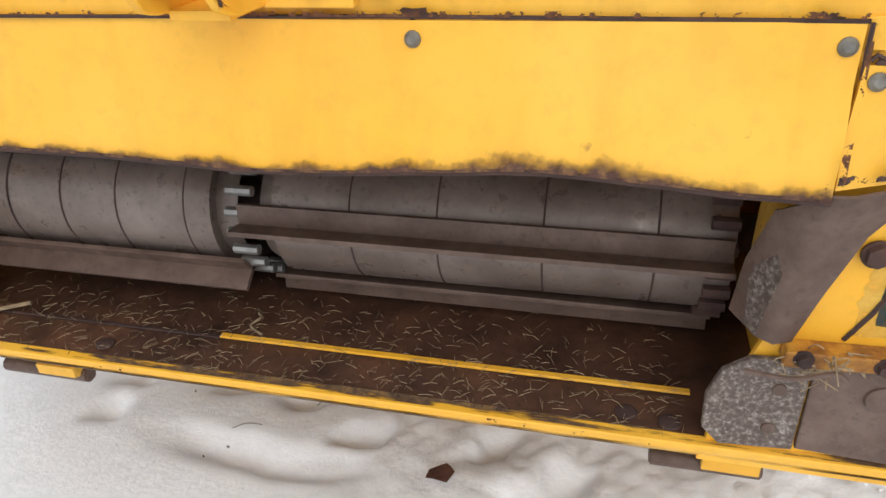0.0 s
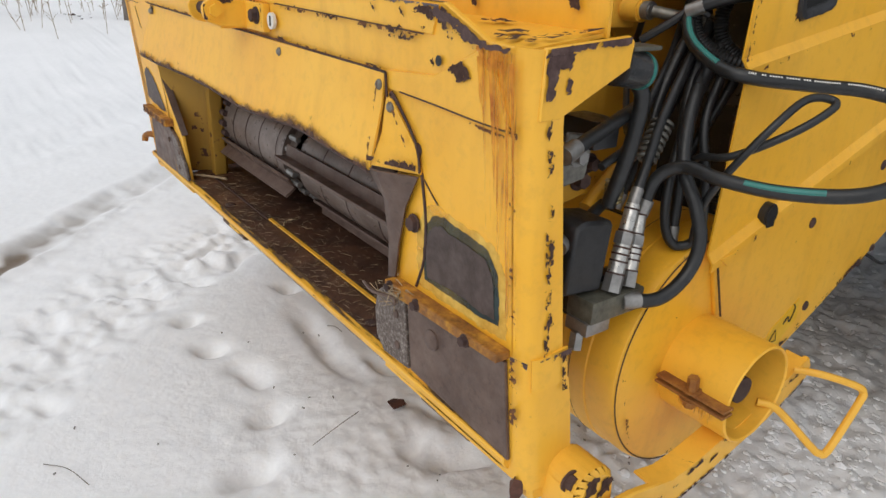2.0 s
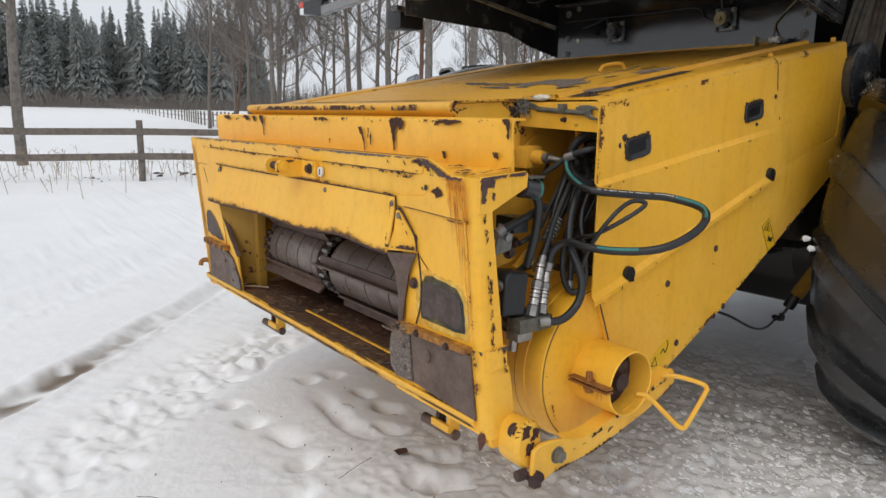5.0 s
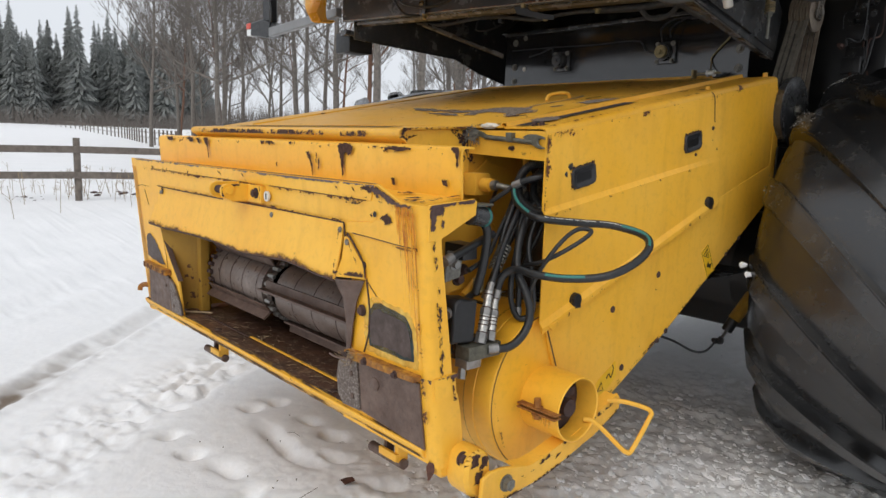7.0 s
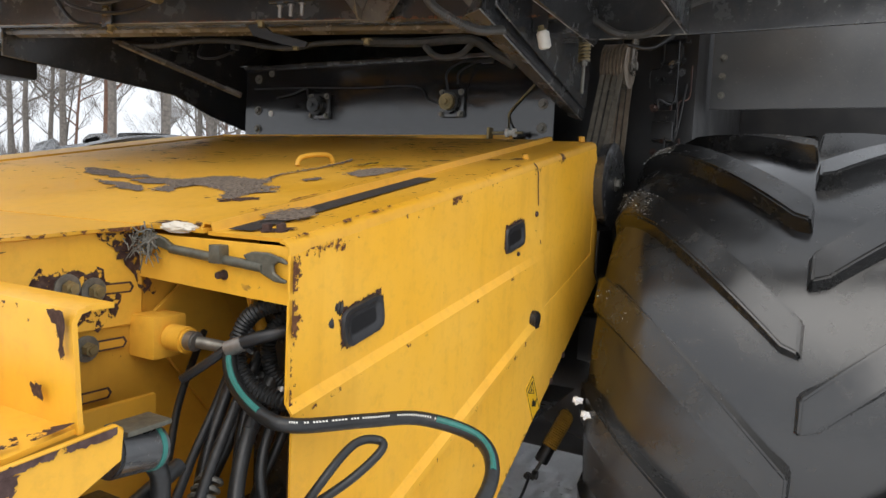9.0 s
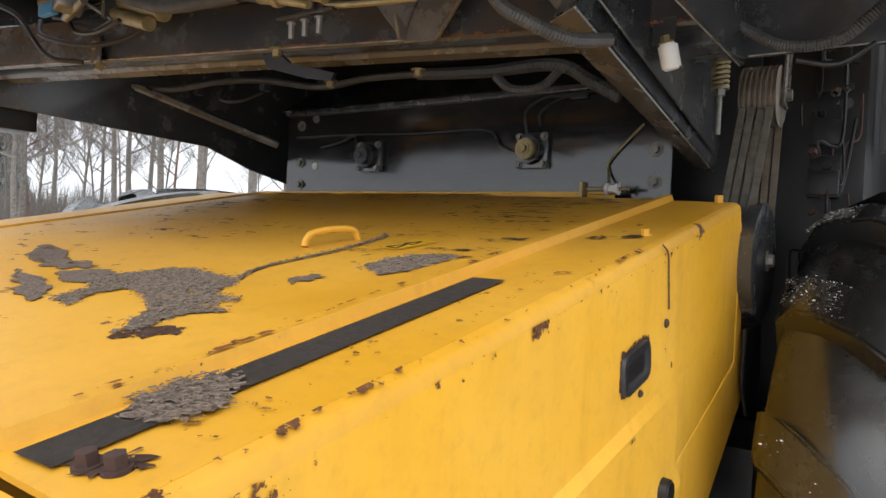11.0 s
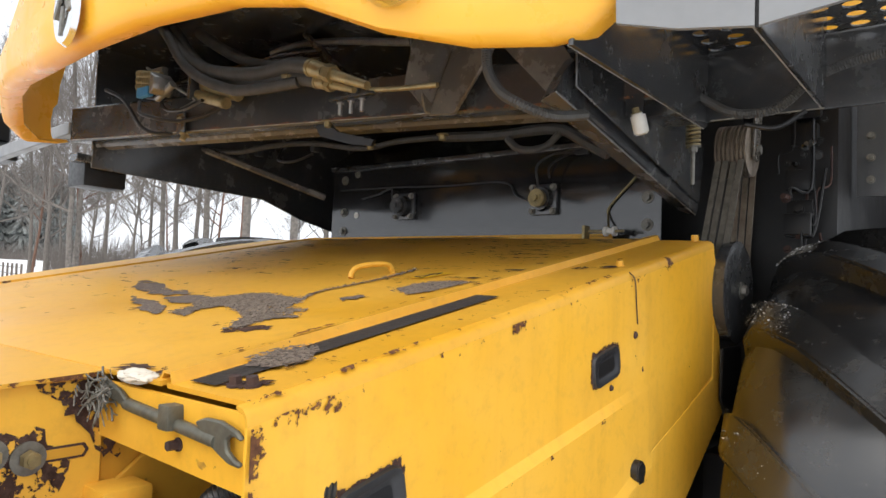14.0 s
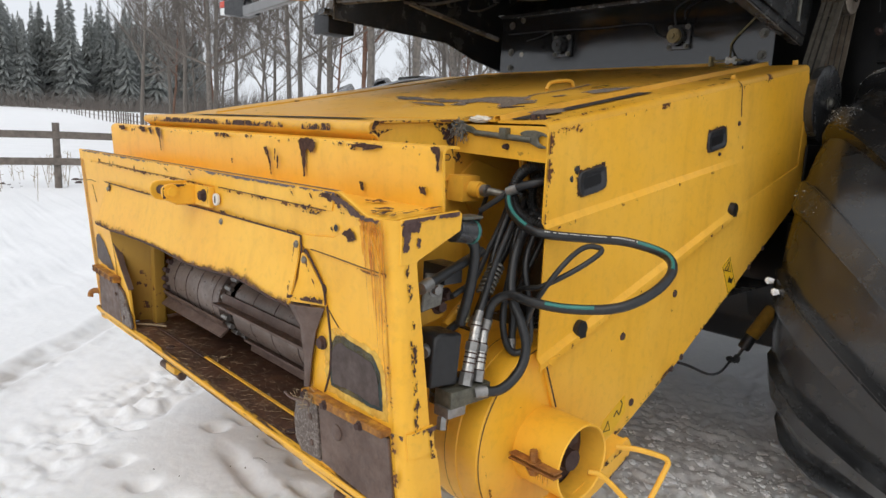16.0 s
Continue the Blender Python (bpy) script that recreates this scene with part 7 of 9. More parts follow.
def lumps(name, spots, material, label, category, seed, fine=False, flat=0.7):
    """Many small uneven lumps in one mesh: spots are (x, y, z, size)."""
    if fine:
        tmp = bmesh.new()
        bmesh.ops.create_icosphere(tmp, subdivisions=1, radius=1.0)
        tmp.verts.ensure_lookup_table()
        base = np.array([v.co[:] for v in tmp.verts])
        tris = np.array([[v.index for v in f.verts] for f in tmp.faces])
        tmp.free()
    else:
        base = np.array([(1, 0, 0), (0, 1, 0), (-1, 0, 0), (0, -1, 0), (0, 0, 1), (0, 0, -1)], float)
        tris = np.array([(0, 1, 4), (1, 2, 4), (2, 3, 4), (3, 0, 4), (1, 0, 5), (2, 1, 5), (3, 2, 5), (0, 3, 5)])
    rng = np.random.RandomState(seed)
    vs, fs = [], []
    for i, (x, y, z, s) in enumerate(spots):
        b = base * (0.72 + 0.56 * rng.rand(len(base), 1))
        a = rng.rand() * 6.28
        c, q = math.cos(a), math.sin(a)
        b = np.stack([b[:, 0] * c - b[:, 1] * q, b[:, 0] * q + b[:, 1] * c, b[:, 2] * flat], 1) * np.array([1.0 + rng.rand() * .6, 1.0, 1.0])
        vs.append(b * s + np.array([x, y, z]))
        fs.append(tris + i * len(base))
    me = bpy.data.meshes.new(name)
    me.from_pydata(np.concatenate(vs).tolist(), [], np.concatenate(fs).tolist())
    me.materials.append(material)
    ob = new(name, me)
    return tagged(ob, label, category, kind="stuff")


# wet snow and grit lying on the shoulders of the upper lugs
rg = random.Random(91)
bits, grit = [], []
for k in range(9000):
    lug = rg.choice((0, 1, 1, 2, 2, 3))
    u = rg.random() * 0.95
    x = -0.540 + 0.535 * u
    ang = radians(29.1 + 24 * lug) - LUG_REACH * (0.92 * u + 0.08 * u * u) + rg.uniform(-.055, .055)
    top = min(tyre_radius(x) + 0.052, WR + 0.036 - max(0, abs(x) - 0.40) * 0.40) - 0.001
    p = (WC.x + x, WC.y - top * math.cos(ang), WC.z + top * math.sin(ang))
    keep = (0.80 - 0.7 * u) * (0.12 + 0.35 * lug)
    if rg.random() < keep:
        (bits if rg.random() < 0.22 else grit).append((*p, rg.uniform(0.0008, 0.0021) * (1.8 if rg.random() < .06 else 1)))
lumps("snow_grains", bits, SNOW_BIT, "grains of melting snow on the tyre lugs", "snow", 5)
lumps("grit", grit, GRIT, "grains of grit and chaff on the tyre lugs", "grit", 6)

# ---- cab front and chassis above the feeder ----
body = thing("combine_harvester", (-0.97, 2.2, 1.8), "yellow and grey combine harvester with black chassis, cab underside seen", "combine harvester")
# bulkhead behind the feeder
bulk = part("rear_bulkhead", box(-1.66, -0.12, 2.12, 2.132, 1.70, 2.085, 0.004), BLACK_GLOSS, body)
part("bulkhead_rim", box(-1.66, -0.12, 2.105, 2.122, 2.072, 2.088, 0.003), BLACK, bulk)
part("shelf_plate", sheet([[(-1.70, 2.122, 2.090), (-0.1, 2.122, 2.090)], [(-1.70, 2.45, 2.30), (-0.1, 2.45, 2.30)]], 0.006), BLACK_GLOSS, body)
part("upper_bulkhead", box(-1.95, 0.03, 2.45, 2.47, 1.40, 2.75, 0.004), BLACK_SHADE, body)
for x in (-1.58, -0.165):
    for z in (1.80, 1.885, 2.03) if x < -1 else (1.80, 1.889):
        part("bolt", bolt((x, 2.120, z), (0, -1, 0), 0.012, 0.012, 1.7), DULL, bulk)
part("bolt", bolt((-1.50, 2.120, 2.052), (0, -1, 0), 0.010, 0.010, 1.5), DULL, bulk)
part("round_tag", cyl((-1.50, 2.121, 1.870), (-1.50, 2.117, 1.870), 0.014, seg=20), WHITE, bulk)
for x, bright in ((-1.203, False), (-0.542, True)):
    b = thing("flange_bearing", (x, 2.12, 1.897), "black square flange bearing with a " + ("bright brass" if bright else "dark") + " hub on the bulkhead", "bearing", "bearings on the bulkhead")
    part("flange", box(x - 0.055, x + 0.055, 2.100, 2.119, 1.842, 1.952, 0.012), BLACK, b)
    part("housing", cyl((x, 2.102, 1.897), (x, 2.070, 1.897), 0.045, 0.040, seg=28, bevel=0.004), BLACK, b)
    part("hub", cyl((x, 2.072, 1.897), (x, 2.050, 1.897), 0.032, seg=24, bevel=0.003), BRASS if bright else BLACK, b)
    part("hub_bolt", bolt((x, 2.050, 1.897), (0, -1, 0), 0.013, 0.010, 1.5), BRASS if bright else BLACK, b)
    for dx in (-0.042, 0.042):
        for dz in (-0.042, 0.042):
            part("corner_bolt", bolt((x + dx, 2.100, 1.897 + dz), (0, -1, 0), 0.009, 0.010, 1.4), DULL, b)


def wire(name, pts, r, label, mat=PLASTIC, ribs=0.0, seg=8):
    return tagged(part(name, tube(pts, r, seg, 6, ribs=ribs), mat), label, "cable" if ribs == 0 else "cable sleeve")


wire("cable", [(-1.46, 2.112, 1.94), (-1.36, 2.108, 1.955), (-1.28, 2.10, 1.975), (-1.255, 2.085, 1.935), (-1.225, 2.075, 1.90)], 0.004, "thin black sensor cable on the bulkhead")
wire("cable", [(-1.60, 2.114, 1.985), (-1.30, 2.112, 1.982), (-1.0, 2.112, 1.972), (-0.72, 2.112, 1.970), (-0.66, 2.108, 1.92), (-0.60, 2.10, 1.895)], 0.0035, "thin grease line along the bulkhead")
wire("cable", [(-0.545, 2.07, 1.945), (-0.545, 2.06, 2.01), (-0.50, 2.09, 2.052), (-0.42, 2.10, 2.056), (-0.33, 2.10, 2.065)], 0.004, "thin black sensor cable on the bulkhead")
wire("cable", [(-0.50, 2.07, 1.965), (-0.495, 2.06, 2.005), (-0.45, 2.09, 2.045), (-0.40, 2.1, 2.055)], 0.0035, "thin black sensor cable on the bulkhead")
wire("grease_line", [(-0.20, 2.112, 1.96), (-0.29, 2.112, 1.865), (-0.295, 2.11, 1.83), (-0.28, 2.08, 1.79)], 0.004, "thin brass grease line on the bulkhead", BRASS)
part("grommet", box(-0.42, -0.37, 2.095, 2.11, 2.045, 2.062, 0.004), PLASTIC, bulk)
# chassis members under the cab
def beam_at(x):
    """Lower front edge of the slightly skewed cross member."""
    return 1.196 + 0.25 * (x + 1.38), 2.045


rows = []
for dy, dz in ((0.008, 0.125), (0.0, 0.118), (0.0, 0.008), (0.007, 0.0), (0.080, 0.004), (0.085, 0.02)):
    rows.append([(x, beam_at(x)[0] + dy, beam_at(x)[1] + dz) for x in (-1.90, -1.2, -0.5, 0.115)])
part("cross_member", sheet(rows, 0.006), BLACK, body)
rows = []
for dy, dz in ((0.084, 0.015), (0.095, -0.004), (0.120, 0.002), (0.140, -0.006), (0.165, 0.0), (0.175, 0.03)):
    rows.append([(x, beam_at(x)[0] + dy, beam_at(x)[1] + dz) for x in (-1.90, -1.2, -0.5, 0.10)])
part("cross_channel", sheet(rows, 0.005), BROWN_BLACK, body)
edge_wear((-1.90, beam_at(-1.90)[0] - 0.001, beam_at(-1.90)[1] + 0.004), (0.1, beam_at(0.1)[0] - 0.001, beam_at(0.1)[1] + 0.004), (0, 0, 0.010), (0, -1, -.3), 0.55, SPECK, body, outer=-0.1, seed=51, n=60, lift=0.002)
part("cab_floor", box(-2.0, 0.10, 1.12, 2.6, 2.42, 2.46, 0.006), BLACK, body)
part("side_plate", prism([(1.15, 1.965), (1.92, 1.935), (2.14, 1.865), (2.45, 1.80), (2.45, 2.45), (1.15, 2.45)], "x", -1.92, -1.91), BLACK, body)
part("side_rail", prism([(1.10, 1.985), (1.92, 1.955), (1.92, 1.985), (1.10, 2.015)], "x", -1.98, -1.92, 0.003), BLACK, body)
brace = bmesh.new()
ends = []
for a, b, h in (((-0.112, 1.343, 2.016), (-0.023, 1.257, 2.004), 0.05), ((-0.105, 1.40, 2.004), (-0.021, 1.36, 1.985), 0.15), ((-0.060, 2.115, 1.845), (-0.006, 2.115, 1.826), 0.17)):
    a, b = Vector(a), Vector(b)
    up = Vector((0.01, 0.02, h))
    ends.append([brace.verts.new(p) for p in (a, b, b + up, a + up)])
for p, q in zip(ends[:-1], ends[1:]):
    for k in range(4):
        brace.faces.new((p[k], p[(k + 1) % 4], q[(k + 1) % 4], q[k]))
brace.faces.new(ends[0])
brace.faces.new(ends[-1])
bmesh.ops.recalc_face_normals(brace, faces=brace.faces[:])
bmesh.ops.bevel(brace, geom=brace.edges[:], offset=0.003, segments=2, affect="EDGES")
part("diagonal_brace", brace, BLACK, body)
# browner sheet under the brace; colour carries the yellow top's reflection besides dust
part("brace_sole", sheet([[(-0.110, 1.345, 2.013), (-0.026, 1.262, 2.001)], [(-0.060, 2.10, 1.842), (-0.008, 2.10, 1.823)]], 0.004), BROWN_BLACK, body)
part("brace_plate", prism([(1.30, 2.02), (2.112, 1.86), (2.14, 2.04), (1.95, 2.20), (1.30, 2.20)], "x", -0.004, 0.002, 0.002), BLACK, body)
part("support_leg", prism([(-0.493, 2.039), (-0.403, 2.032), (-0.284, 2.188), (-0.20, 2.34), (-0.36, 2.34), (-0.394, 2.259)], "y", 1.396, 1.408, 0.003), BROWN_BLACK, body)
part("support_leg_web", prism([(1.25, 2.34), (1.400, 2.34), (1.400, 2.042), (1.375, 2.044)], "x", -0.490, -0.482, 0.002), BROWN_BLACK, body)
part("support_leg_flange", sheet([[(-0.493, 1.30, 2.10), (-0.493, 1.40, 2.045)], [(-0.40, 1.26, 2.34), (-0.36, 1.40, 2.34)]], 0.005), BROWN_BLACK, body)
part("step_bracket", box(0.115, 0.125, 1.05, 1.78, 2.012, 2.25, 0.003), BLACK, body)
part("step_bracket", box(0.395, 0.405, 1.10, 1.71, 2.015, 2.30, 0.003), BLACK, body)
part("rear_rail", box(0.04, 1.30, 1.785, 1.80, 2.03, 2.215, 0.004), BLACK, body)
part("brace_arm", sheet([[(-0.898, 1.36, 2.049), (-0.838, 1.36, 2.050)], [(-0.875, 1.362, 2.014), (-0.80, 1.362, 2.020)], [(-0.747, 1.366, 1.979), (-0.70, 1.366, 1.994)], [(-0.666, 1.368, 1.966), (-0.655, 1.368, 1.982)]], 0.010), BLACK_SHADE, body)
part("bent_strap", sheet([[(-0.345, 1.34, 2.275), (-0.345, 1.43, 2.300)], [(-0.250, 1.34, 2.235), (-0.250, 1.43, 2.265)], [(-0.100, 1.35, 2.085), (-0.090, 1.44, 2.110)], [(-0.050, 1.36, 2.040), (-0.040, 1.45, 2.060)]], 0.008), BROWN_BLACK, body)
part("strap_front", sheet([[(-0.37, 1.34, 2.34), (-0.345, 1.338, 2.270)], [(-0.20, 1.34, 2.34), (-0.250, 1.338, 2.195)], [(-0.060, 1.34, 2.140), (-0.115, 1.338, 2.055)], [(-0.020, 1.35, 2.075), (-0.090, 1.348, 2.025)]], 0.006), BROWN_BLACK, body)
for p in ((-0.829, 1.34, 2.052), (-1.38, 1.205, 2.068), (-0.62, 1.62, 2.045), (-0.93, 1.62, 2.045)):
    part("hanger_bolt", bolt(p, (0, 0, -1), 0.012, 0.016, 1.6), BRASS, body)
part("flat_bar", tube([(-1.80, 1.55, 2.09), (-1.52, 1.95, 1.93)], 0.014, 6, 2, curve=False), BROWN_BLACK, body)
part("rail_bracket", box(0.02, 0.115, 1.62, 1.76, 2.02, 2.05, 0.004), BLACK, body)
# perforated step plate with yellow sheet above it
own = bmesh.new()
cw, n = 0.062, 14
for i in range(8):
    for j in range(4):
        cx, cy = 0.155 + cw * i, 1.56 + cw * j
        corner = [own.verts.new((cx + sx * cw / 2, cy + sy * cw / 2, 2.205)) for sx, sy in ((1, 1), (-1, 1), (-1, -1), (1, -1))]
        ring = [own.verts.new((cx + 0.0195 * math.cos(radians(45 + 360 * k / 16)), cy + 0.0195 * math.sin(radians(45 + 360 * k / 16)), 2.205)) for k in range(16)]
        for c in range(4):
            seg = [ring[(c * 4 + k) % 16] for k in range(5)]
            own.faces.new([corner[c]] + seg + [corner[(c + 1) % 4]])
bmesh.ops.remove_doubles(own, verts=own.verts[:], dist=0.0005)
bmesh.ops.solidify(own, geom=own.faces[:], thickness=0.004)
part("step_plate", own, BLACK, body, "black step plate with round holes")
part("ladder_sheet", sheet([[(0.10, 1.98, 2.22), (0.70, 1.98, 2.22)], [(0.10, 2.25, 2.85), (0.70, 2.25, 2.85)]], 0.004), YELLOW_CAB, body)
# cab front, bowed in plan
plan = [(-2.075, 1.06), (-2.05, 0.95), (-1.95, 0.86), (-1.75, 0.78), (-1.50, 0.715), (-1.20, 0.665), (-0.93, 0.645), (-0.70, 0.675), (-0.50, 0.745), (-0.35, 0.815), (-0.20, 0.89), (-0.05, 0.965), (0.07, 1.01), (0.145, 1.035), (0.21, 1.055)]
lowz = [2.06, 2.045, 2.075, 2.125, 2.110, 2.085, 2.085, 2.105, 2.125, 2.115, 2.055, 2.022, 2.015, 2.025, 2.085]
rows = []
for dz, dy in ((0.012, 0.07), (0.000, 0.03), (0.006, 0.008), (0.03, 0.0), (0.08, -0.004), (0.13, 0.002), (0.15, 0.016), (0.22, 0.02), (0.36, 0.05)):
    rows.append([(x, y + dy, z + dz) for (x, y), z in zip(plan, lowz)])
part("cab_front_panel", sheet(rows, 0.012), YELLOW_CAB, body, "bowed yellow plastic panel under the windscreen", smooth=60)
part("windscreen", sheet([[(x, y + 0.055, 2.44) for x, y in plan], [(x, y + 0.14, 2.95) for x, y in plan]], 0.008), GREEN_GLASS, body, "green tinted windscreen glass")
part("cab_block", box(-2.05, 0.4, 1.3, 2.6, 2.47, 3.7, 0.05), PLASTIC, body)
gp = sheet([[(0.205, 1.052, 2.03), (0.30, 1.072, 2.008), (0.408, 1.095, 1.998)], [(0.195, 1.050, 2.34), (0.30, 1.072, 2.34), (0.408, 1.095, 2.34)]], 0.010)
part("grey_side_panel", gp, GREY_PANEL, body)
gp = sheet([[(0.414, 1.096, 1.998), (0.55, 1.125, 2.025), (0.80, 1.18, 2.10), (1.30, 1.29, 2.26)], [(0.414, 1.096, 2.5), (0.55, 1.125, 2.5), (0.80, 1.18, 2.5), (1.30, 1.29, 2.5)]], 0.010)
part("grey_side_panel", gp, GREY_PANEL, body)
part("panel_seam", box(0.408, 0.414, 1.094, 1.10, 1.998, 2.4, 0), INK, body)
lamp = part("headlamp", cyl((-0.165, 0.872, 2.165), (-0.170, 0.940, 2.19), 0.062, 0.050, seg=36, bevel=0.008), CLEAR, body, "round clear headlamp")
part("lamp_bezel", lathe([(0.0, 0.064), (-0.012, 0.070), (0.012, 0.078), (0.03, 0.072)], (-0.165, 0.880, 2.168), axis="y", seg=36), CHROME, lamp)
part("lamp_recess", cyl((0.045, 0.985, 2.165), (0.045, 1.02, 2.165), 0.055, seg=30), PLASTIC, body)
part("headlamp", cyl((-1.97, 0.845, 2.17), (-1.96, 0.90, 2.18), 0.06, 0.05, seg=30, bevel=0.006), CLEAR, body, "round clear headlamp")
badge = part("badge", lathe([(0.0, 0.0), (-0.008, 0.04), (-0.006, 0.052), (0.006, 0.056)], (-0.895, 0.632, 2.160), axis="y", seg=28), CHROME, body, "oval chrome badge")
for v in badge.data.vertices:
    v.co.z = 2.160 + (v.co.z - 2.160) * 1.5
for dx, dz, a in ((-0.022, 0.010, 0.5), (0.018, 0.016, -0.5), (0.0, -0.03, 0.1)):
    part("badge_bar", box(-0.006, 0.006, -0.004, 0.002, -0.032, 0.032, 0.001, m=Matrix.Translation((-0.895 + dx, 0.625, 2.160 + dz)) @ Matrix.Rotation(a, 4, "Y")), DULL, badge)
part("grey_mount_box", box(-2.085, -1.945, 1.14, 1.30, 1.900, 2.010, 0.012), PLASTIC, body, "black plastic box under the cab corner")
# marker lamp arm on the far side
armt = thing("marker_lamp_arm", (-2.6, 1.1, 2.1), "grey folding arm with a red and white marker lamp", "lamp arm")
part("arm", prism([(-2.86, 2.062), (-2.05, 2.100), (-2.05, 2.150), (-2.86, 2.118)], "y", 1.12, 1.16, 0.004), GREY_PANEL, armt)
part("lamp_body", prism([(-3.16, 2.095), (-2.95, 2.065), (-2.82, 2.072), (-2.82, 2.135), (-2.98, 2.190), (-3.16, 2.185)], "y", 1.14, 1.22, 0.008), PLASTIC, armt)
part("red_lens", box(-3.235, -3.162, 1.145, 1.21, 2.145, 2.185, 0.008), RED_LENS, armt)
part("white_lens", box(-3.225, -3.162, 1.145, 1.21, 2.100, 2.143, 0.008), CLEAR, armt)
part("bracket", prism([(-3.00, 2.185), (-2.90, 2.165), (-2.90, 2.33), (-2.97, 2.34), (-3.00, 2.30)], "y", 1.15, 1.21, 0.008), PLASTIC, armt)
wire("cable", [(-2.93, 1.14, 2.335), (-2.87, 1.13, 2.30), (-2.84, 1.13, 2.20), (-2.88, 1.14, 2.13)], 0.006, "thin black cable hanging from the marker lamp")
# cables and hoses under the cab
wire("cable_loom", [(-1.95, 1.60, 2.12), (-1.70, 1.62, 2.085), (-1.50, 1.66, 2.10), (-1.32, 1.70, 2.098), (-1.096, 1.74, 2.066), (-0.913, 1.75, 2.077), (-0.686, 1.75, 2.070)], 0.011, "black corrugated cable sleeve under the cab", SLEEVE, 0.0062)
wire("cable_loom", [(-0.72, 1.75, 2.070), (-0.503, 1.75, 2.055), (-0.30, 1.75, 2.052), (-0.21, 1.76, 2.005), (-0.14, 1.77, 1.965)], 0.017, "thick black corrugated cable sleeve under the cab", SLEEVE, 0.0066)
wire("cable_loom", [(-0.46, 1.74, 2.035), (-0.40, 1.72, 1.995), (-0.33, 1.74, 2.0), (-0.28, 1.75, 2.045)], 0.012, "black corrugated cable sleeve in a slack bend", SLEEVE, 0.0062)
for x in (-1.62, -1.33, -1.1):
    part("loom_clip", box(x - 0.012, x + 0.012, 1.66 + (x + 1.62) * .16, 1.69 + (x + 1.62) * .16, 2.07, 2.115, 0.004), PLASTIC, body)
wire("cable", [(-1.45, 1.66, 2.085), (-1.42, 1.62, 2.03), (-1.34, 1.63, 2.02), (-1.28, 1.67, 2.05)], 0.005, "thin brown cable with a plug")
wire("cable_loom", [(-0.165, 1.19, 2.25), (-0.166, 1.20, 2.12), (-0.160, 1.20, 2.055), (-0.128, 1.20, 2.005), (-0.08, 1.20, 1.972), (-0.03, 1.25, 1.95), (0.0, 1.35, 1.97)], 0.0125, "grey corrugated cable sleeve hanging from the cab", SLEEVE, 0.0058)
wire("cable_loom", [(-0.17, 1.74, 2.098), (-0.057, 1.735, 2.113), (0.055, 1.73, 2.128), (0.136, 1.73, 2.071), (0.212, 1.725, 2.028), (0.304, 1.725, 2.031), (0.38, 1.725, 2.090), (0.48, 1.72, 2.118), (0.62, 1.70, 2.12)], 0.012, "grey corrugated cable sleeve sagging below the step", SLEEVE, 0.0058)
wire("cable", [(0.23, 1.73, 2.0), (0.30, 1.73, 1.985), (0.36, 1.74, 2.02)], 0.006, "black cable sagging below the step")
for r, pts in ((0.020, [(-1.46, 1.16, 2.40), (-1.363, 1.16, 2.311), (-1.247, 1.16, 2.238), (-1.095, 1.16, 2.190), (-0.918, 1.16, 2.160), (-0.783, 1.16, 2.160), (-0.695, 1.16, 2.139)]),
               (0.020, [(-1.43, 1.18, 2.395), (-1.303, 1.18, 2.275), (-1.167, 1.18, 2.200), (-1.001, 1.18, 2.150), (-0.857, 1.18, 2.142), (-0.75, 1.18, 2.124), (-0.684, 1.175, 2.105)]),
               (0.016, [(-1.40, 1.14, 2.36), (-1.301, 1.14, 2.255), (-1.19, 1.14, 2.185), (-1.043, 1.14, 2.130), (-0.954, 1.14, 2.112), (-0.834, 1.15, 2.108), (-0.760, 1.17, 2.114)]),
               (0.018, [(-1.344, 1.22, 2.38), (-1.204, 1.22, 2.300), (-1.054, 1.22, 2.232), (-0.921, 1.21, 2.195), (-0.802, 1.19, 2.178), (-0.700, 1.18, 2.150)])):
    wire("steering_hose", pts, r, "thick dusty black hydraulic hose under the cab", DUSTY_HOSE, 0.0, 12)
for a, b, r in (((-0.705, 1.16, 2.142), (-0.488, 1.16, 2.061), 0.021), ((-0.690, 1.172, 2.105), (-0.545, 1.172, 2.061), 0.016), ((-0.822, 1.17, 2.141), (-0.735, 1.172, 2.112), 0.011)):
    a, b = Vector(a), Vector(b)
    f = thing("hose_fitting", tuple(a), "tan zinc-plated crimped hose fitting with a hexagon nut", "fitting", "hose fittings under the cab")
    part("crimp_sleeve", cyl(a, a.lerp(b, .30), r * 1.12, r, seg=20, bevel=0.002), BRASS, f)
    part("crimp_sleeve", cyl(a.lerp(b, .02), a.lerp(b, .07), r * 1.2, seg=20, bevel=0.001), BRASS, f)
    part("hex_nut", cyl(a.lerp(b, .31), a.lerp(b, .44), r * 1.18, seg=6), BRASS, f)
    part("pipe_neck", cyl(a.lerp(b, .43), b, r * 0.72, r * 0.5, seg=16), BRASS, f)
tagged(part("pipe_bracket", join(box(-0.66, -0.50, 1.19, 1.205, 2.052, 2.058, 0.001), tube([(-0.556, 1.2, 2.062), (-0.554, 1.2, 2.098), (-0.535, 1.2, 2.096), (-0.528, 1.2, 2.062)], 0.004, 6, 3)), BLACK), "small black bracket holding the steel pipes", "bracket")
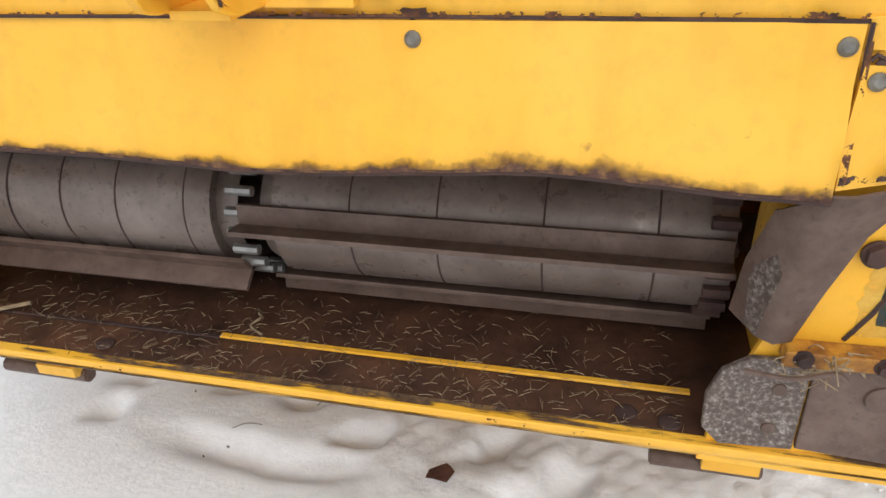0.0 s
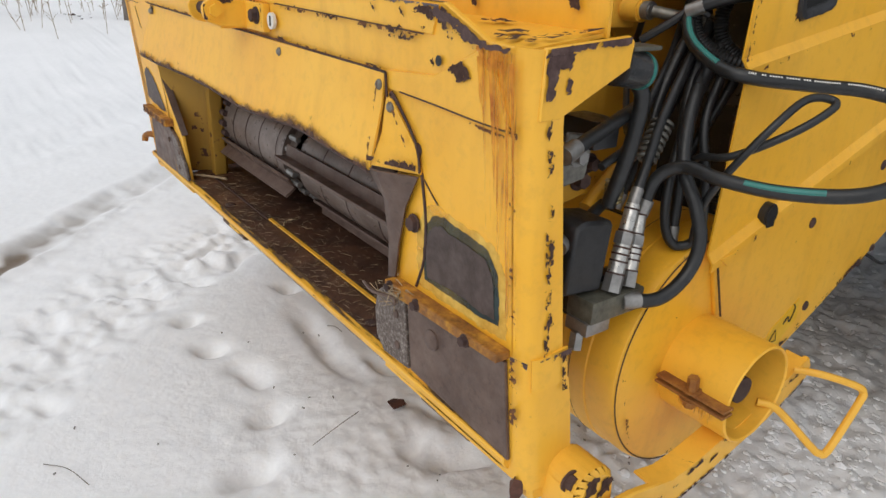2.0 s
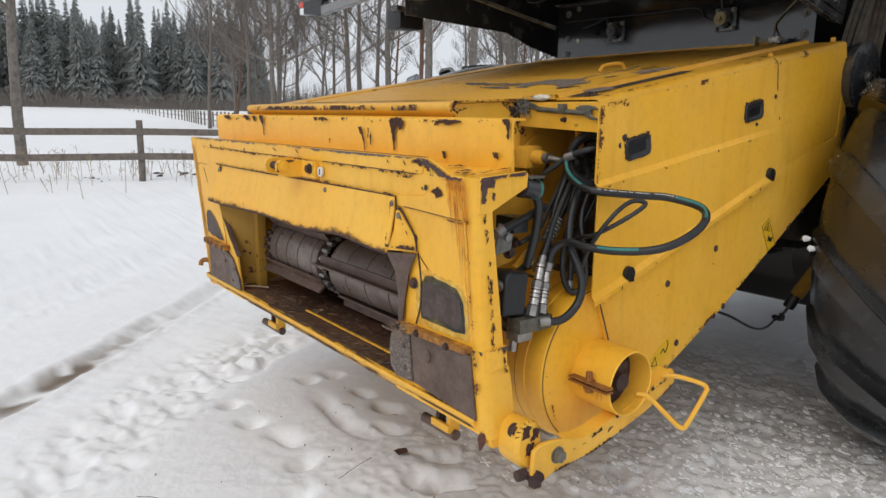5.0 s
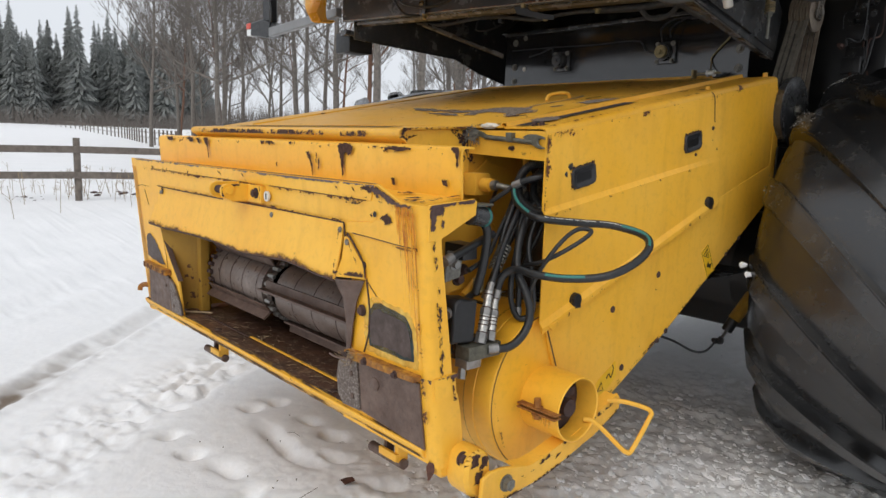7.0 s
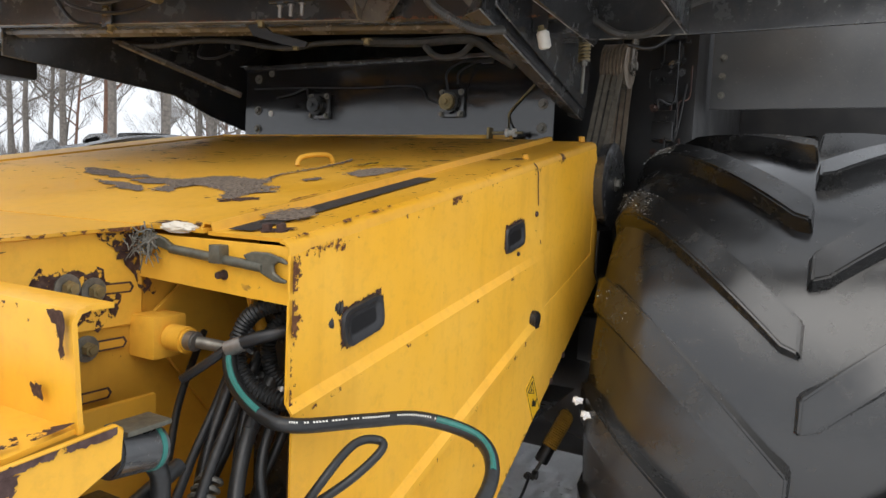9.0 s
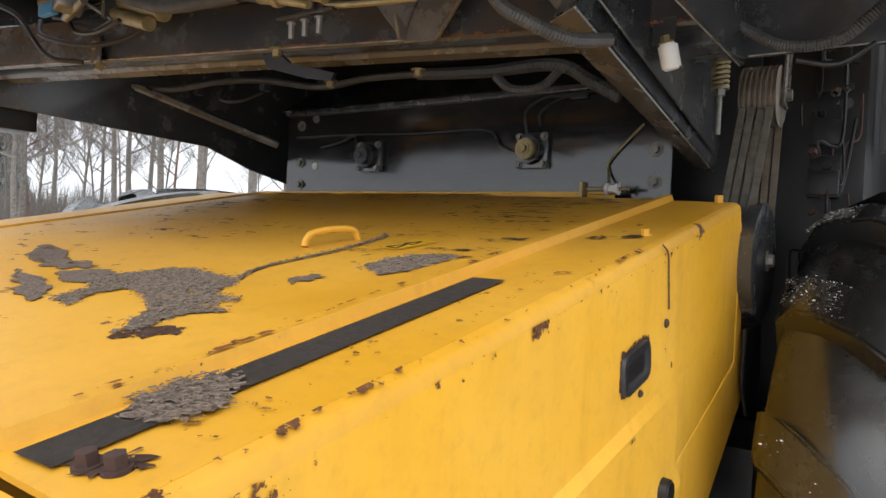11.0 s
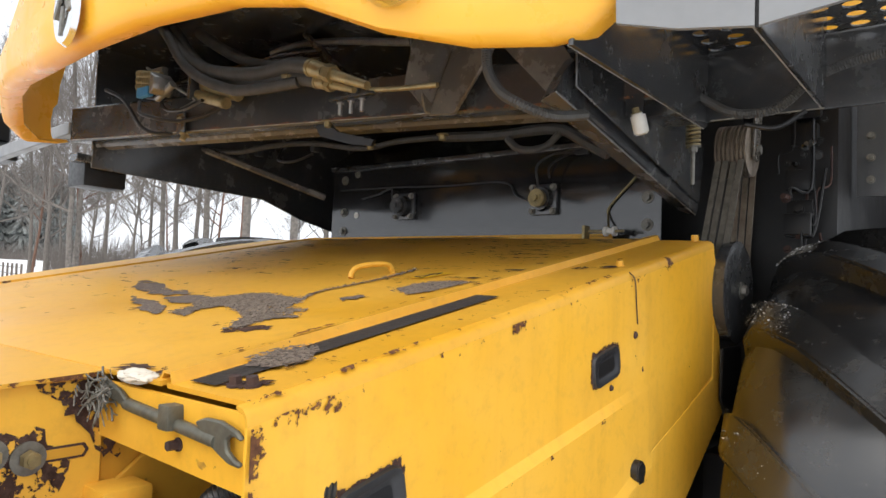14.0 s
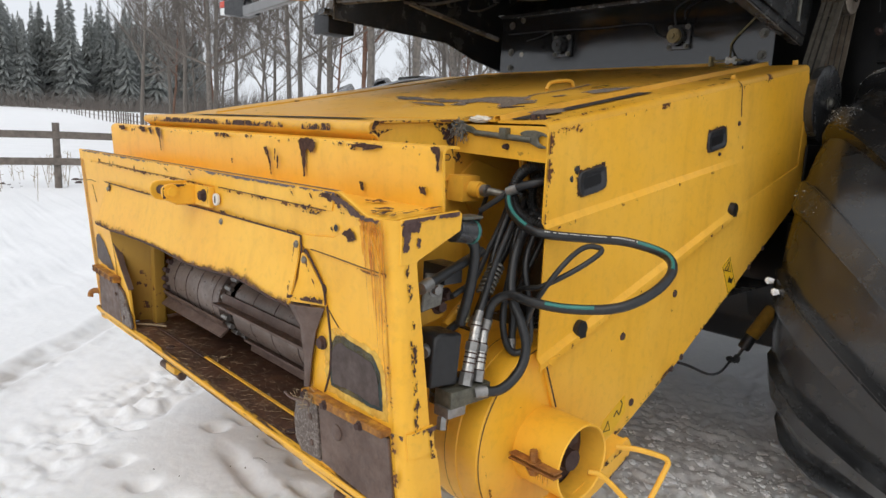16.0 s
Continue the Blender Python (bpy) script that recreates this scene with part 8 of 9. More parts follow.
tagged(part("steel_pipe", tube([(-0.545, 1.19, 2.082), (-0.518, 1.2, 2.067), (-0.484, 1.2, 2.060), (-0.406, 1.2, 2.052), (-0.30, 1.2, 2.044)], 0.0065, 10), BRASS), "bent zinc-plated steel pipe", "pipe")
tagged(part("steel_pipe", tube([(-1.33, 1.5, 2.39), (-1.153, 1.5, 2.392), (-0.924, 1.5, 2.358), (-0.647, 1.5, 2.303), (-0.632, 1.5, 2.335)], 0.012, 10), STEEL), "bent grey steel pipe", "pipe")
part("floor_strut", tube([(-1.172, 1.5, 2.45), (-0.936, 1.5, 2.245)], 0.014, 8, 2, curve=False), BLACK, body)
part("floor_panel", sheet([[(-1.90, 1.60, 2.41), (-1.10, 1.60, 2.40)], [(-1.90, 1.40, 2.33), (-1.16, 1.40, 2.33)]], 0.006), BROWN_BLACK, body)
for x in (-0.63, -0.59, -0.55):
    tagged(part("grease_nipple", bolt((x, 1.205, 2.048), (0, 0, -1), 0.006, 0.03, 1.6), STEEL), "small steel grease nipple", "nipple", "row of grease nipples")
val = thing("hydraulic_valve", (-1.2, 1.1, 2.12), "brass-coloured hydraulic valve with springs and a blue plug", "valve")
part("solenoid", cyl((-1.262, 1.19, 2.185), (-1.062, 1.19, 2.128), 0.022, seg=18, bevel=0.003), BRASS, val)
part("solenoid", cyl((-1.262, 1.17, 2.150), (-1.09, 1.17, 2.100), 0.018, seg=18, bevel=0.003), BRASS, val)
part("blue_plug", box(-1.476, -1.400, 1.085, 1.105, 2.150, 2.182, 0.006), BLUE, val)
for z in (2.238, 2.217, 2.196):
    part("coil", coil((-1.53, 1.12, z + 0.006), (-1.385, 1.12, z - 0.022), 0.012, 0.0045, 11), BRASS, val)
part("spring_plate", prism([(-1.385, 2.225), (-1.36, 2.205), (-1.36, 2.165), (-1.385, 2.150)], "y", 1.08, 1.15, 0.003), STEEL, val)
part("spring_core", box(-1.55, -1.40, 1.128, 1.15, 2.185, 2.255, 0.004), DULL, val)
part("bracket", box(-1.262, -1.244, 1.14, 1.20, 2.13, 2.215, 0.003), BLACK, val)
part("link_plate", tube([(-1.541, 1.15, 2.279), (-1.412, 1.15, 2.211), (-1.226, 1.15, 2.125), (-1.320, 1.15, 2.106)], 0.0045, 4, 2, curve=False), DULL, val)
part("link_plate", tube([(-1.508, 1.14, 2.169), (-1.43, 1.14, 2.150), (-1.38, 1.14, 2.112), (-1.30, 1.15, 2.104), (-1.19, 1.15, 2.118)], 0.006, 6, 4), PLASTIC, val)
part("link_rod", cyl((-1.42, 1.13, 2.150), (-1.33, 1.13, 2.185), 0.012, seg=12), STEEL, val)
part("tab", box(-1.392, -1.344, 1.184, 1.190, 2.040, 2.108, 0.002), BLACK, val)
part("tab_bolt", bolt((-1.372, 1.184, 2.086), (0, -1, 0), 0.008, 0.006, 1.5), BRASS, val)
part("tab_bolt", bolt((-1.342, 1.186, 2.036), (0, -.4, -1), 0.011, 0.018, 1.5), BRASS, val)
wire("cable", [(-1.40, 1.06, 2.12), (-1.34, 1.04, 2.07), (-1.24, 1.10, 2.05), (-1.16, 1.15, 2.07), (-1.12, 1.18, 2.10)], 0.006, "thin black cable at the valve")
wire("cable", [(-1.50, 1.0, 2.16), (-1.42, 1.02, 2.12), (-1.36, 1.06, 2.03), (-1.30, 1.12, 2.02)], 0.006, "thin black cable at the valve")
bott = thing("plastic_bottle", (0.035, 1.55, 2.0), "small white plastic canister hanging by a bolt", "canister")
part("canister", cyl((0.034, 1.548, 2.010), (0.043, 1.556, 1.962), 0.0185, 0.0180, seg=22, bevel=0.004), WHITE, bott)
part("bolt", bolt((0.033, 1.547, 2.010), (-.2, -.1, 1), 0.010, 0.012, 1.4), BRASS, bott)
part("hanger", box(0.005, 0.050, 1.545, 1.552, 2.008, 2.06, 0.003), BLACK, bott)
spr = thing("tension_spring", (0.046, 1.909, 2.0), "brass-coloured spring on a threaded rod", "spring")
part("coil", coil((0.046, 1.909, 1.995), (0.046, 1.909, 2.085), 0.017, 0.0045, 8), BRASS, spr)
part("rod", cyl((0.046, 1.909, 1.89), (0.046, 1.909, 2.12), 0.006, seg=10), DULL, spr)
part("nut", bolt((0.046, 1.909, 1.997), (0, 0, -1), 0.013, 0.014, 1.6), DULL, spr)
pul = thing("belt_pulley", (0.08, 2.19, 2.04), "worn grooved belt pulley with drive belts", "pulley")
prof = []
for k in range(7):
    x = -0.044 + 0.0125 * k
    prof += [(x, 0.080), (x + 0.004, 0.080), (x + 0.006, 0.071), (x + 0.010, 0.071)]
part("wheel", lathe([(-0.047, 0.02)] + prof + [(0.044, 0.080), (0.046, 0.076), (0.047, 0.02)], (0.087, 2.185, 2.025), seg=56), PULLEY, pul)
part("axle", bolt((0.134, 2.185, 2.025), (1, 0, 0), 0.016, 0.02, 1.8), DULL, pul)
part("arm", prism([(2.15, 2.00), (2.20, 1.99), (2.24, 2.15), (2.17, 2.16)], "x", 0.137, 0.147, 0.003), BROWN_BLACK, pul)
for k in range(4):
    x = 0.054 + 0.0215 * k
    part("belt", sheet([[(x - .008, 2.118, 1.985), (x + .008, 2.118, 1.985)], [(x - .030, 1.96, 1.52), (x - .014, 1.96, 1.52)]], 0.007), BELT, pul)
    part("belt", sheet([[(x - .008, 2.260, 2.025), (x + .008, 2.260, 2.025)], [(x - .002, 2.14, 1.52), (x + .014, 2.14, 1.52)]], 0.007), PULLEY, pul)
low = part("lower_wheel", lathe([(-0.02, 0.02), (-0.02, 0.142), (0.012, 0.146), (0.016, 0.138), (0.010, 0.06), (0.020, 0.02), (0.020, 0.0)], (0.122, 2.055, 1.595), seg=56), BLACK, pul)
part("wheel_bolt", bolt((0.142, 2.055, 1.60), (1, 0, 0), 0.016, 0.012, 1.6), DULL, pul)
part("belt_guard", prism([(1.95, 1.44), (2.12, 1.44), (2.15, 1.30), (2.02, 1.22), (1.95, 1.30)], "x", 0.115, 0.125, 0.003), BLACK_SHADE, body)
# dark machinery and sheets round the wheel
part("mudguard", box(0.315, 1.45, 2.88, 2.90, 1.96, 2.42, 0.004), GUARD, body)
for z in (2.02, 2.10, 2.18):
    part("guard_bolt", bolt((0.36, 2.88, z), (0, -1, 0), 0.010, 0.008, 1.5), DULL, body)
# plain body boxes, also there to darken the ground; shade in their colour
part("hull", box(-1.90, 0.30, 2.60, 8.0, 0.85, 3.4, 0.02), BLACK_SHADE, body)
part("hull_side", box(0.30, 1.30, 4.40, 8.0, 1.3, 3.4, 0.02), BLACK_SHADE, body)
part("axle_beam", prism([(2.16, 0.66), (2.24, 0.54), (2.44, 0.54), (2.52, 0.66), (2.52, 0.98), (2.44, 1.12), (2.24, 1.12), (2.16, 0.98)], "x", -2.30, 0.12, 0.02), BLACK_SHADE, body)
part("final_drive", lathe([(-0.16, 0.0), (-0.16, 0.22), (-0.02, 0.25), (0.10, 0.24), (0.20, 0.16), (0.26, 0.0)], (0.06, 2.32, 0.84), seg=40), BLACK_SHADE, body)
part("gearbox", box(-0.95, -0.40, 2.10, 2.60, 0.56, 1.20, 0.04), BLACK_SHADE, body)
rm = random.Random(21)
for k in range(9):
    y, z = rm.uniform(2.40, 2.56), rm.uniform(1.70, 2.36)
    a = Vector((0.17 + 0.13 * rm.random(), y, z))
    b = a + Vector((rm.uniform(-.03, .03), rm.uniform(-.03, .03), -rm.uniform(0.08, 0.26)))
    c = b + Vector((rm.choice((-1, 1)) * rm.uniform(0.02, 0.08), rm.uniform(-.06, .06), rm.choice((0.0, -0.03))))
    part("pipe", tube([a, b, c, c + Vector((0, 0, -rm.uniform(0.03, 0.12)))], rm.uniform(0.0025, 0.0050), 6, 5), (BLACK_SHADE, RUST_DARK, BLACK_SHADE)[k % 3], body)
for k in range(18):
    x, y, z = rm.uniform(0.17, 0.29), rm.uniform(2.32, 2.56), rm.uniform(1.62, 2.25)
    part("fitting", bolt((x, y, z), (rm.uniform(-.5, .5), -1, rm.uniform(-.6, .6)), rm.uniform(0.005, 0.012), rm.uniform(0.008, 0.025), 1.4), (BLACK, BLACK_SHADE, RUST_DARK, BLACK_SHADE)[k % 4], body)
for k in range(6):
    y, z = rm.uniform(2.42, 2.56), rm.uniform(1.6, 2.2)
    part("valve_body", box(0.17, 0.25, y, y + 0.05, z, z + 0.07, 0.006), BLACK_SHADE, body)
# edge highlights and wear of the black sheets, drawn as thin pale tubes
for pts in ([(0.1145, 1.05, 2.013), (0.1145, 1.78, 2.013)], [(0.3945, 1.10, 2.016), (0.3945, 1.71, 2.016)], [(0.13, 1.784, 2.032), (0.39, 1.784, 2.032)], [(-0.108, 1.341, 2.013), (-0.024, 1.258, 2.002)],
            [(-1.90, beam_at(-1.90)[0] - 0.002, 2.050), (-1.38, beam_at(-1.38)[0] - 0.002, 2.050), (-0.5, beam_at(-0.5)[0] - 0.002, 2.050)], [(-1.60, 2.118, 2.0735), (-0.14, 2.104, 2.0735)]):
    part("glint_rim", tube(pts, 0.0018, 5, 4, curve=False), EDGE_GLINT, body)
# spring and stop cable under the feeder
st = thing("support_strut", (-0.06, 2.18, 0.62), "yellow coil spring strut with a black end below the feeder", "strut")
part("bellows", tube([(-0.038, 2.057, 0.625), (-0.012, 2.085, 0.69), (0.014, 2.113, 0.755), (0.040, 2.14, 0.82)], 0.031, 20, 24, ribs=0.0085), BELLOWS, st, "ribbed mustard-yellow bellows")
part("end", cyl((-0.060, 2.035, 0.568), (-0.038, 2.057, 0.628), 0.026, seg=18, bevel=0.004), PLASTIC, st)
part("rod", cyl((-0.074, 2.021, 0.530), (-0.058, 2.037, 0.572), 0.007, seg=10), BLACK, st)
part("rod_eye", join(bolt((-0.080, 2.015, 0.522), (1, 0, 0), 0.017, 0.014, 1.2), bolt((-0.096, 2.01, 0.515), (0, -1, .4), 0.012, 0.020, 1.2)), PLASTIC, st)
part("upper_end", box(0.03, 0.13, 2.1, 2.22, 0.82, 1.12, 0.01), BLACK_SHADE, st)
wire("stop_cable", [(0.06, 1.19, 0.72), (0.03, 1.38, 0.655), (-0.02, 1.65, 0.55), (-0.06, 1.85, 0.505), (-0.09, 2.01, 0.520)], 0.005, "thin black cable slung under the feeder")

# ---- small things on the snow ----
def snow_z(x, y):
    if abs(x) > 8 or abs(y) > 8:
        return float(field_rise(math.hypot(x - 1, y + 1))) - 0.02
    z, _ = ground_height(np.array([[x]], float), np.array([[y]], float))
    return float(z[0, 0])


z = snow_z(-0.803, 0.384)
lf = [[(-0.803 + a, 0.384 + b, z + c) for a, b, c in row] for row in (((-0.035, -0.01, 0.004), (-0.01, -0.025, 0.022), (0.02, -0.02, 0.010)), ((-0.03, 0.01, 0.010), (0.0, 0.0, 0.012), (0.035, 0.005, 0.022)), ((-0.01, 0.03, 0.006), (0.012, 0.022, 0.028), (0.02, 0.028, 0.012)))]
tagged(part("dry_leaf", sheet(lf, 0.001), LEAF), "curled dry brown leaf lying on the snow", "leaf")
for k, (x, y, a, L) in enumerate(((-0.80, 0.17, 1.9, 0.10), (-1.03, -0.53, 0.5, 0.09), (-1.66, 0.80, 2.6, 0.04), (-1.35, 0.45, 0.3, 0.04), (-0.35, -0.30, 2.2, 0.07), (0.25, -0.30, 0.2, 0.12), (-1.2, 0.62, 1.0, 0.03))):
    z = snow_z(x, y) + 0.004
    d = Vector((math.cos(a), math.sin(a), 0)) * L
    p = Vector((x, y, z))
    tagged(part("twig", tube([p - d, p + Vector((0, 0, 0.006)) + d.orthogonal() * .1, p + d + Vector((0, 0, 0.004))], 0.0013, 5, 4), BARK), "thin dark twig lying on the snow", "twig", "twigs on the snow")
rc = random.Random(31)
for x0, y0, n, s in ((-12.3, 1.5, 9, 0.06), (-12.9, 2.9, 12, 0.075)):
    own = bmesh.new()
    for k in range(n):
        x, y = x0 + rc.uniform(-.5, .5), y0 + rc.uniform(-.35, .35)
        tmp = bmesh.new()
        bmesh.ops.create_icosphere(tmp, subdivisions=2, radius=1.0)
        sc = s * rc.uniform(0.5, 1.2)
        for w in tmp.verts:
            w.co = w.co * sc * (0.8 + 0.5 * noise.noise(w.co * 2 + Vector((k, 0, 0)))) + Vector((x, y, snow_z(x, y)))
        own = join(own, tmp)
    tagged(part("dirt_clods", own, RUST_DARK), "dark clods of earth lying on the snow", "clods", kind="stuff")
spots = []
for k in range(6500):
    x, y = (rc.gauss(0.45, 0.60), rc.gauss(1.3, 0.95)) if k < 6450 else (rc.uniform(-2.4, 0.2), rc.uniform(-0.7, 0.9))
    if x < 0.12 and y < 0.6:
        continue
    spots.append((x, y, rc.uniform(0.002, 0.006) * (3.2 if rc.random() < 0.16 and k < 6450 else 1.8 if rc.random() < .35 else 1.0)))
spots = np.array(spots)
hz, _ = ground_height(spots[:, 0], spots[:, 1])
lumps("snow_crumbs", [(x, y, z, s) for (x, y, s), z in zip(spots, hz)], SNOW, "loose crumbs of broken snow on the trodden snow", "snow", 8, True)
own = bmesh.new()
for k in range(60):
    x, y = rc.uniform(-1.6, 1.2), rc.uniform(-0.6, 1.2)
    p = Vector((x, y, snow_z(x, y) + 0.003))
    own = cyl(p, p + Vector((rc.uniform(-.008, .008), rc.uniform(-.008, .008), 0.003)), 0.0025, seg=5, bm=own)
tagged(part("debris", own, BARK), "dark specks of debris on the snow", "debris", kind="stuff")
for p in ((0.243, 1.508, 0.948), (0.212, 1.526, 0.979)):
    own = bmesh.new()
    bmesh.ops.create_icosphere(own, subdivisions=3, radius=1.0)
    for w in own.verts:
        w.co = Vector((w.co.x, w.co.y * 1.3, w.co.z * 0.8)) * 0.014 * (0.8 + 0.9 * noise.noise(w.co * 2.5) + 0.3 * noise.noise(w.co * 6)) + Vector(p)
    tagged(part("snow_lump", own, SNOW_BIT), "small lump of snow stuck on the tyre lug", "snow")

# ---- fence ----
F0, FD = Vector((-11.75, 2.1, 0)), Vector((0.235, 0.972, 0))


def post(p, h, r, label):
    z = snow_z(p.x, p.y)
    return tagged(part("fence_post", cyl((p.x, p.y, z - 0.2), (p.x, p.y, z + h), r, r * .95, seg=10), WOOD), label, "fence post", "posts of the rail fence")


for k in range(-3, 6):
    p = F0 + FD * 3.3 * k
    post(p, 1.10, 0.06, "weathered grey wooden fence post in the snow")
    q = F0 + FD * 3.3 * (k + 1)
    for h, s in ((0.40, 0.0), (0.84, 0.0)):
        a, b = snow_z(p.x, p.y) + h, snow_z(q.x, q.y) + h
        n = Vector((FD.y, -FD.x, 0)) * 0.05
        rail = sheet([[p + n + Vector((0, 0, a)), p.lerp(q, .5) + n + Vector((0, 0, (a + b) / 2 - .012)), q + n + Vector((0, 0, b))], [p + n + Vector((0, 0, a + .12)), p.lerp(q, .5) + n + Vector((0, 0, (a + b) / 2 + .105)), q + n + Vector((0, 0, b + .12))]], 0.035)
        tagged(part("fence_rail", rail, WOOD), "weathered grey wooden fence rail", "fence rail", "rails of the rail fence")
FAR_LINE = smooth_line([(1.36 - d * math.sin(radians(a)), -1.08 + d * math.cos(radians(a)), 0) for a, d in ((79.6, 185), (78.6, 166), (77.3, 148), (76.1, 130), (75.4, 116), (74.3, 97), (73.3, 85), (72.6, 76), (71.9, 67), (70.7, 58), (69.5, 51))], 4)
n = len(FAR_LINE)
for k in range(n):
    p = FAR_LINE[k]
    post(p, 1.25, 0.075, "far dark fence post in the snowy field")
    if k < n - 1:
        q = FAR_LINE[k + 1]
        for h in (0.55, 1.0):
            tagged(part("fence_rail", cyl((p.x, p.y, snow_z(p.x, p.y) + h), (q.x, q.y, snow_z(q.x, q.y) + h), 0.028, seg=6), WOOD), "far dark wooden fence rail", "fence rail", "rails of the far fence")
stalk = bmesh.new()
for k in range(420):
    u = rc.uniform(-8, 12)
    p = F0 + FD * u + Vector((rc.gauss(-0.6, 1.0), 0, 0))
    z = snow_z(p.x, p.y)
    h = rc.uniform(0.15, 0.6)
    p.z = z
    lean_by = Vector((rc.uniform(-.1, .1), rc.uniform(-.1, .1), h))
    stalk = tube([p, p + lean_by * .6, p + lean_by], 0.0045, 3, 1, stalk, curve=False)
    for m in range(3):
        q = p + lean_by * rc.uniform(.45, .95)
        stalk = tube([q, q + Vector((rc.uniform(-.09, .09), rc.uniform(-.09, .09), rc.uniform(.03, .10)))], 0.003, 3, 1, stalk, curve=False)
tagged(part("dry_stalks", stalk, STRAW), "thin dry weed stalks standing in the snow by the fence", "weeds", kind="stuff")

# ---- trees ----
def bare_tree(seed, height, spread, mat, thick=0.28):
    r = random.Random(seed)
    t = thing("bare_tree", (0, 0, 0), "tall leafless grey-brown deciduous tree", "tree", "bare trees at the edge of the field")
    trunk = [Vector((0, 0, -0.3))]
    d = Vector((r.uniform(-.04, .04), r.uniform(-.04, .04), 1))
    for k in range(9):
        d = (d + Vector((r.uniform(-.07, .07), r.uniform(-.07, .07), 0.05))).normalized()
        trunk.append(trunk[-1] + d * height / 9)

    def taper(line, r0, r1, bm, seg):
        rings = []
        m = len(line)
        for i, p in enumerate(line):
            ax = (line[min(i + 1, m - 1)] - line[max(i - 1, 0)]).normalized()
            a = ax.orthogonal().normalized()
            b = ax.cross(a)
            rr = r0 + (r1 - r0) * i / (m - 1)
            rings.append([bm.verts.new(p + (a * math.cos(2 * math.pi * k / seg) + b * math.sin(2 * math.pi * k / seg)) * rr) for k in range(seg)])
        for i in range(m - 1):
            for k in range(seg):
                bm.faces.new((rings[i][k], rings[i][(k + 1) % seg], rings[i + 1][(k + 1) % seg], rings[i + 1][k]))
    tb = bmesh.new()
    taper(trunk, thick * .5, 0.03, tb, 8)
    tw = bmesh.new()

    def grow(p, d, length, rad, depth):
        m = 4 if depth < 2 else 2
        line = [p]
        q = d.copy()
        for k in range(m):
            q = (q + Vector((r.uniform(-.22, .22), r.uniform(-.22, .22), r.uniform(-.02, .20)))).normalized()
            line.append(line[-1] + q * length / m)
        if depth < 2:
            taper(line, rad, max(0.006, rad * .35), tb if depth == 0 else tw, 5 if depth == 0 else 3)
        else:
            s = d.orthogonal().normalized() * (0.016 if depth == 2 else 0.011)
            for i in range(m):
                tw.faces.new([tw.verts.new(line[i] - s), tw.verts.new(line[i] + s), tw.verts.new(line[i + 1])])
        if depth >= 4:
            return
        for k in range((6, 5, 4, 3)[depth]):
            i = r.randint(1, m)
            w = (q + Vector((r.uniform(-1, 1), r.uniform(-1, 1), r.uniform(-.25, .8))) * .85).normalized()
            grow(line[i], w, length * r.uniform(.42, .66), max(0.008, rad * .45), depth + 1)
    for k in range(13):
        h = 0.28 + 0.68 * k / 13
        i = min(8, int(h * 9))
        p = trunk[i].lerp(trunk[i + 1], h * 9 - i)
        a = r.uniform(0, 6.28)
        w = Vector((math.cos(a), math.sin(a), r.uniform(0.35, 1.1))).normalized()
        grow(p, w, spread * (1.25 - h) * r.uniform(.7, 1.2), 0.075 * (1.2 - h), 0)
    part("trunk", tb, mat, t)
    part("crown", tw, TWIG, t)
    return t


def spruce(seed, height, radius):
    r = random.Random(seed)
    t = thing("spruce", (0, 0, 0), "tall spruce at the forest edge, needles paled to grey for mist", "tree", "spruces at the forest edge")
    part("trunk", cyl((0, 0, -0.5), (0, 0, height * .97), 0.2, 0.02, seg=7), BARK, t)
    own = bmesh.new()
    whorls = 44
    for k in range(whorls):
        h = 0.02 + 0.98 * k / whorls
        rad = radius * (1 - h) ** 0.85 * r.uniform(.62, 1.18) + 0.12
        m = 17
        for j in range(m):
            a = 2 * math.pi * (j + r.random()) / m
            L = rad * r.uniform(.5, 1.2)
            z0 = h * height + r.uniform(-.4, .4)
            o = Vector((math.cos(a), math.sin(a), 0))
            s = Vector((-o.y, o.x, 0))
            tip = o * L + Vector((0, 0, z0 - L * r.uniform(.30, .55)))
            mid = o * L * .55 + Vector((0, 0, z0 - L * .12))
            w = L * .095 + 0.04
            c = own.verts.new(Vector((0, 0, z0 + .15)))
            a1, a2 = own.verts.new(mid + s * w), own.verts.new(mid - s * w)
            b1, b2 = own.verts.new(tip + s * w * .5), own.verts.new(tip - s * w * .5)
            e = own.verts.new(tip + o * .15 - Vector((0, 0, .25)))
            g1, g2 = own.verts.new(mid + s * w * .6 - Vector((0, 0, L * .30))), own.verts.new(mid - s * w * .6 - Vector((0, 0, L * .34)))
            for f in ((c, a1, a2), (a1, b1, b2, a2), (b1, e, b2), (a1, g1, b1), (a2, b2, g2)):
                own.faces.new(f)
    part("crown", own, NEEDLE_HAZE, t)
    return t


def plant(kind, spots, rnd):
    first = {}
    for k, (x, y, v) in enumerate(spots):
        m = pose(x, y, snow_z(x, y), 0, 0, rnd.uniform(0, 360))
        src = kind[v]
        if v in first:
            copy_thing(src, m)
        else:
            first[v] = True
            src.matrix_basis = m


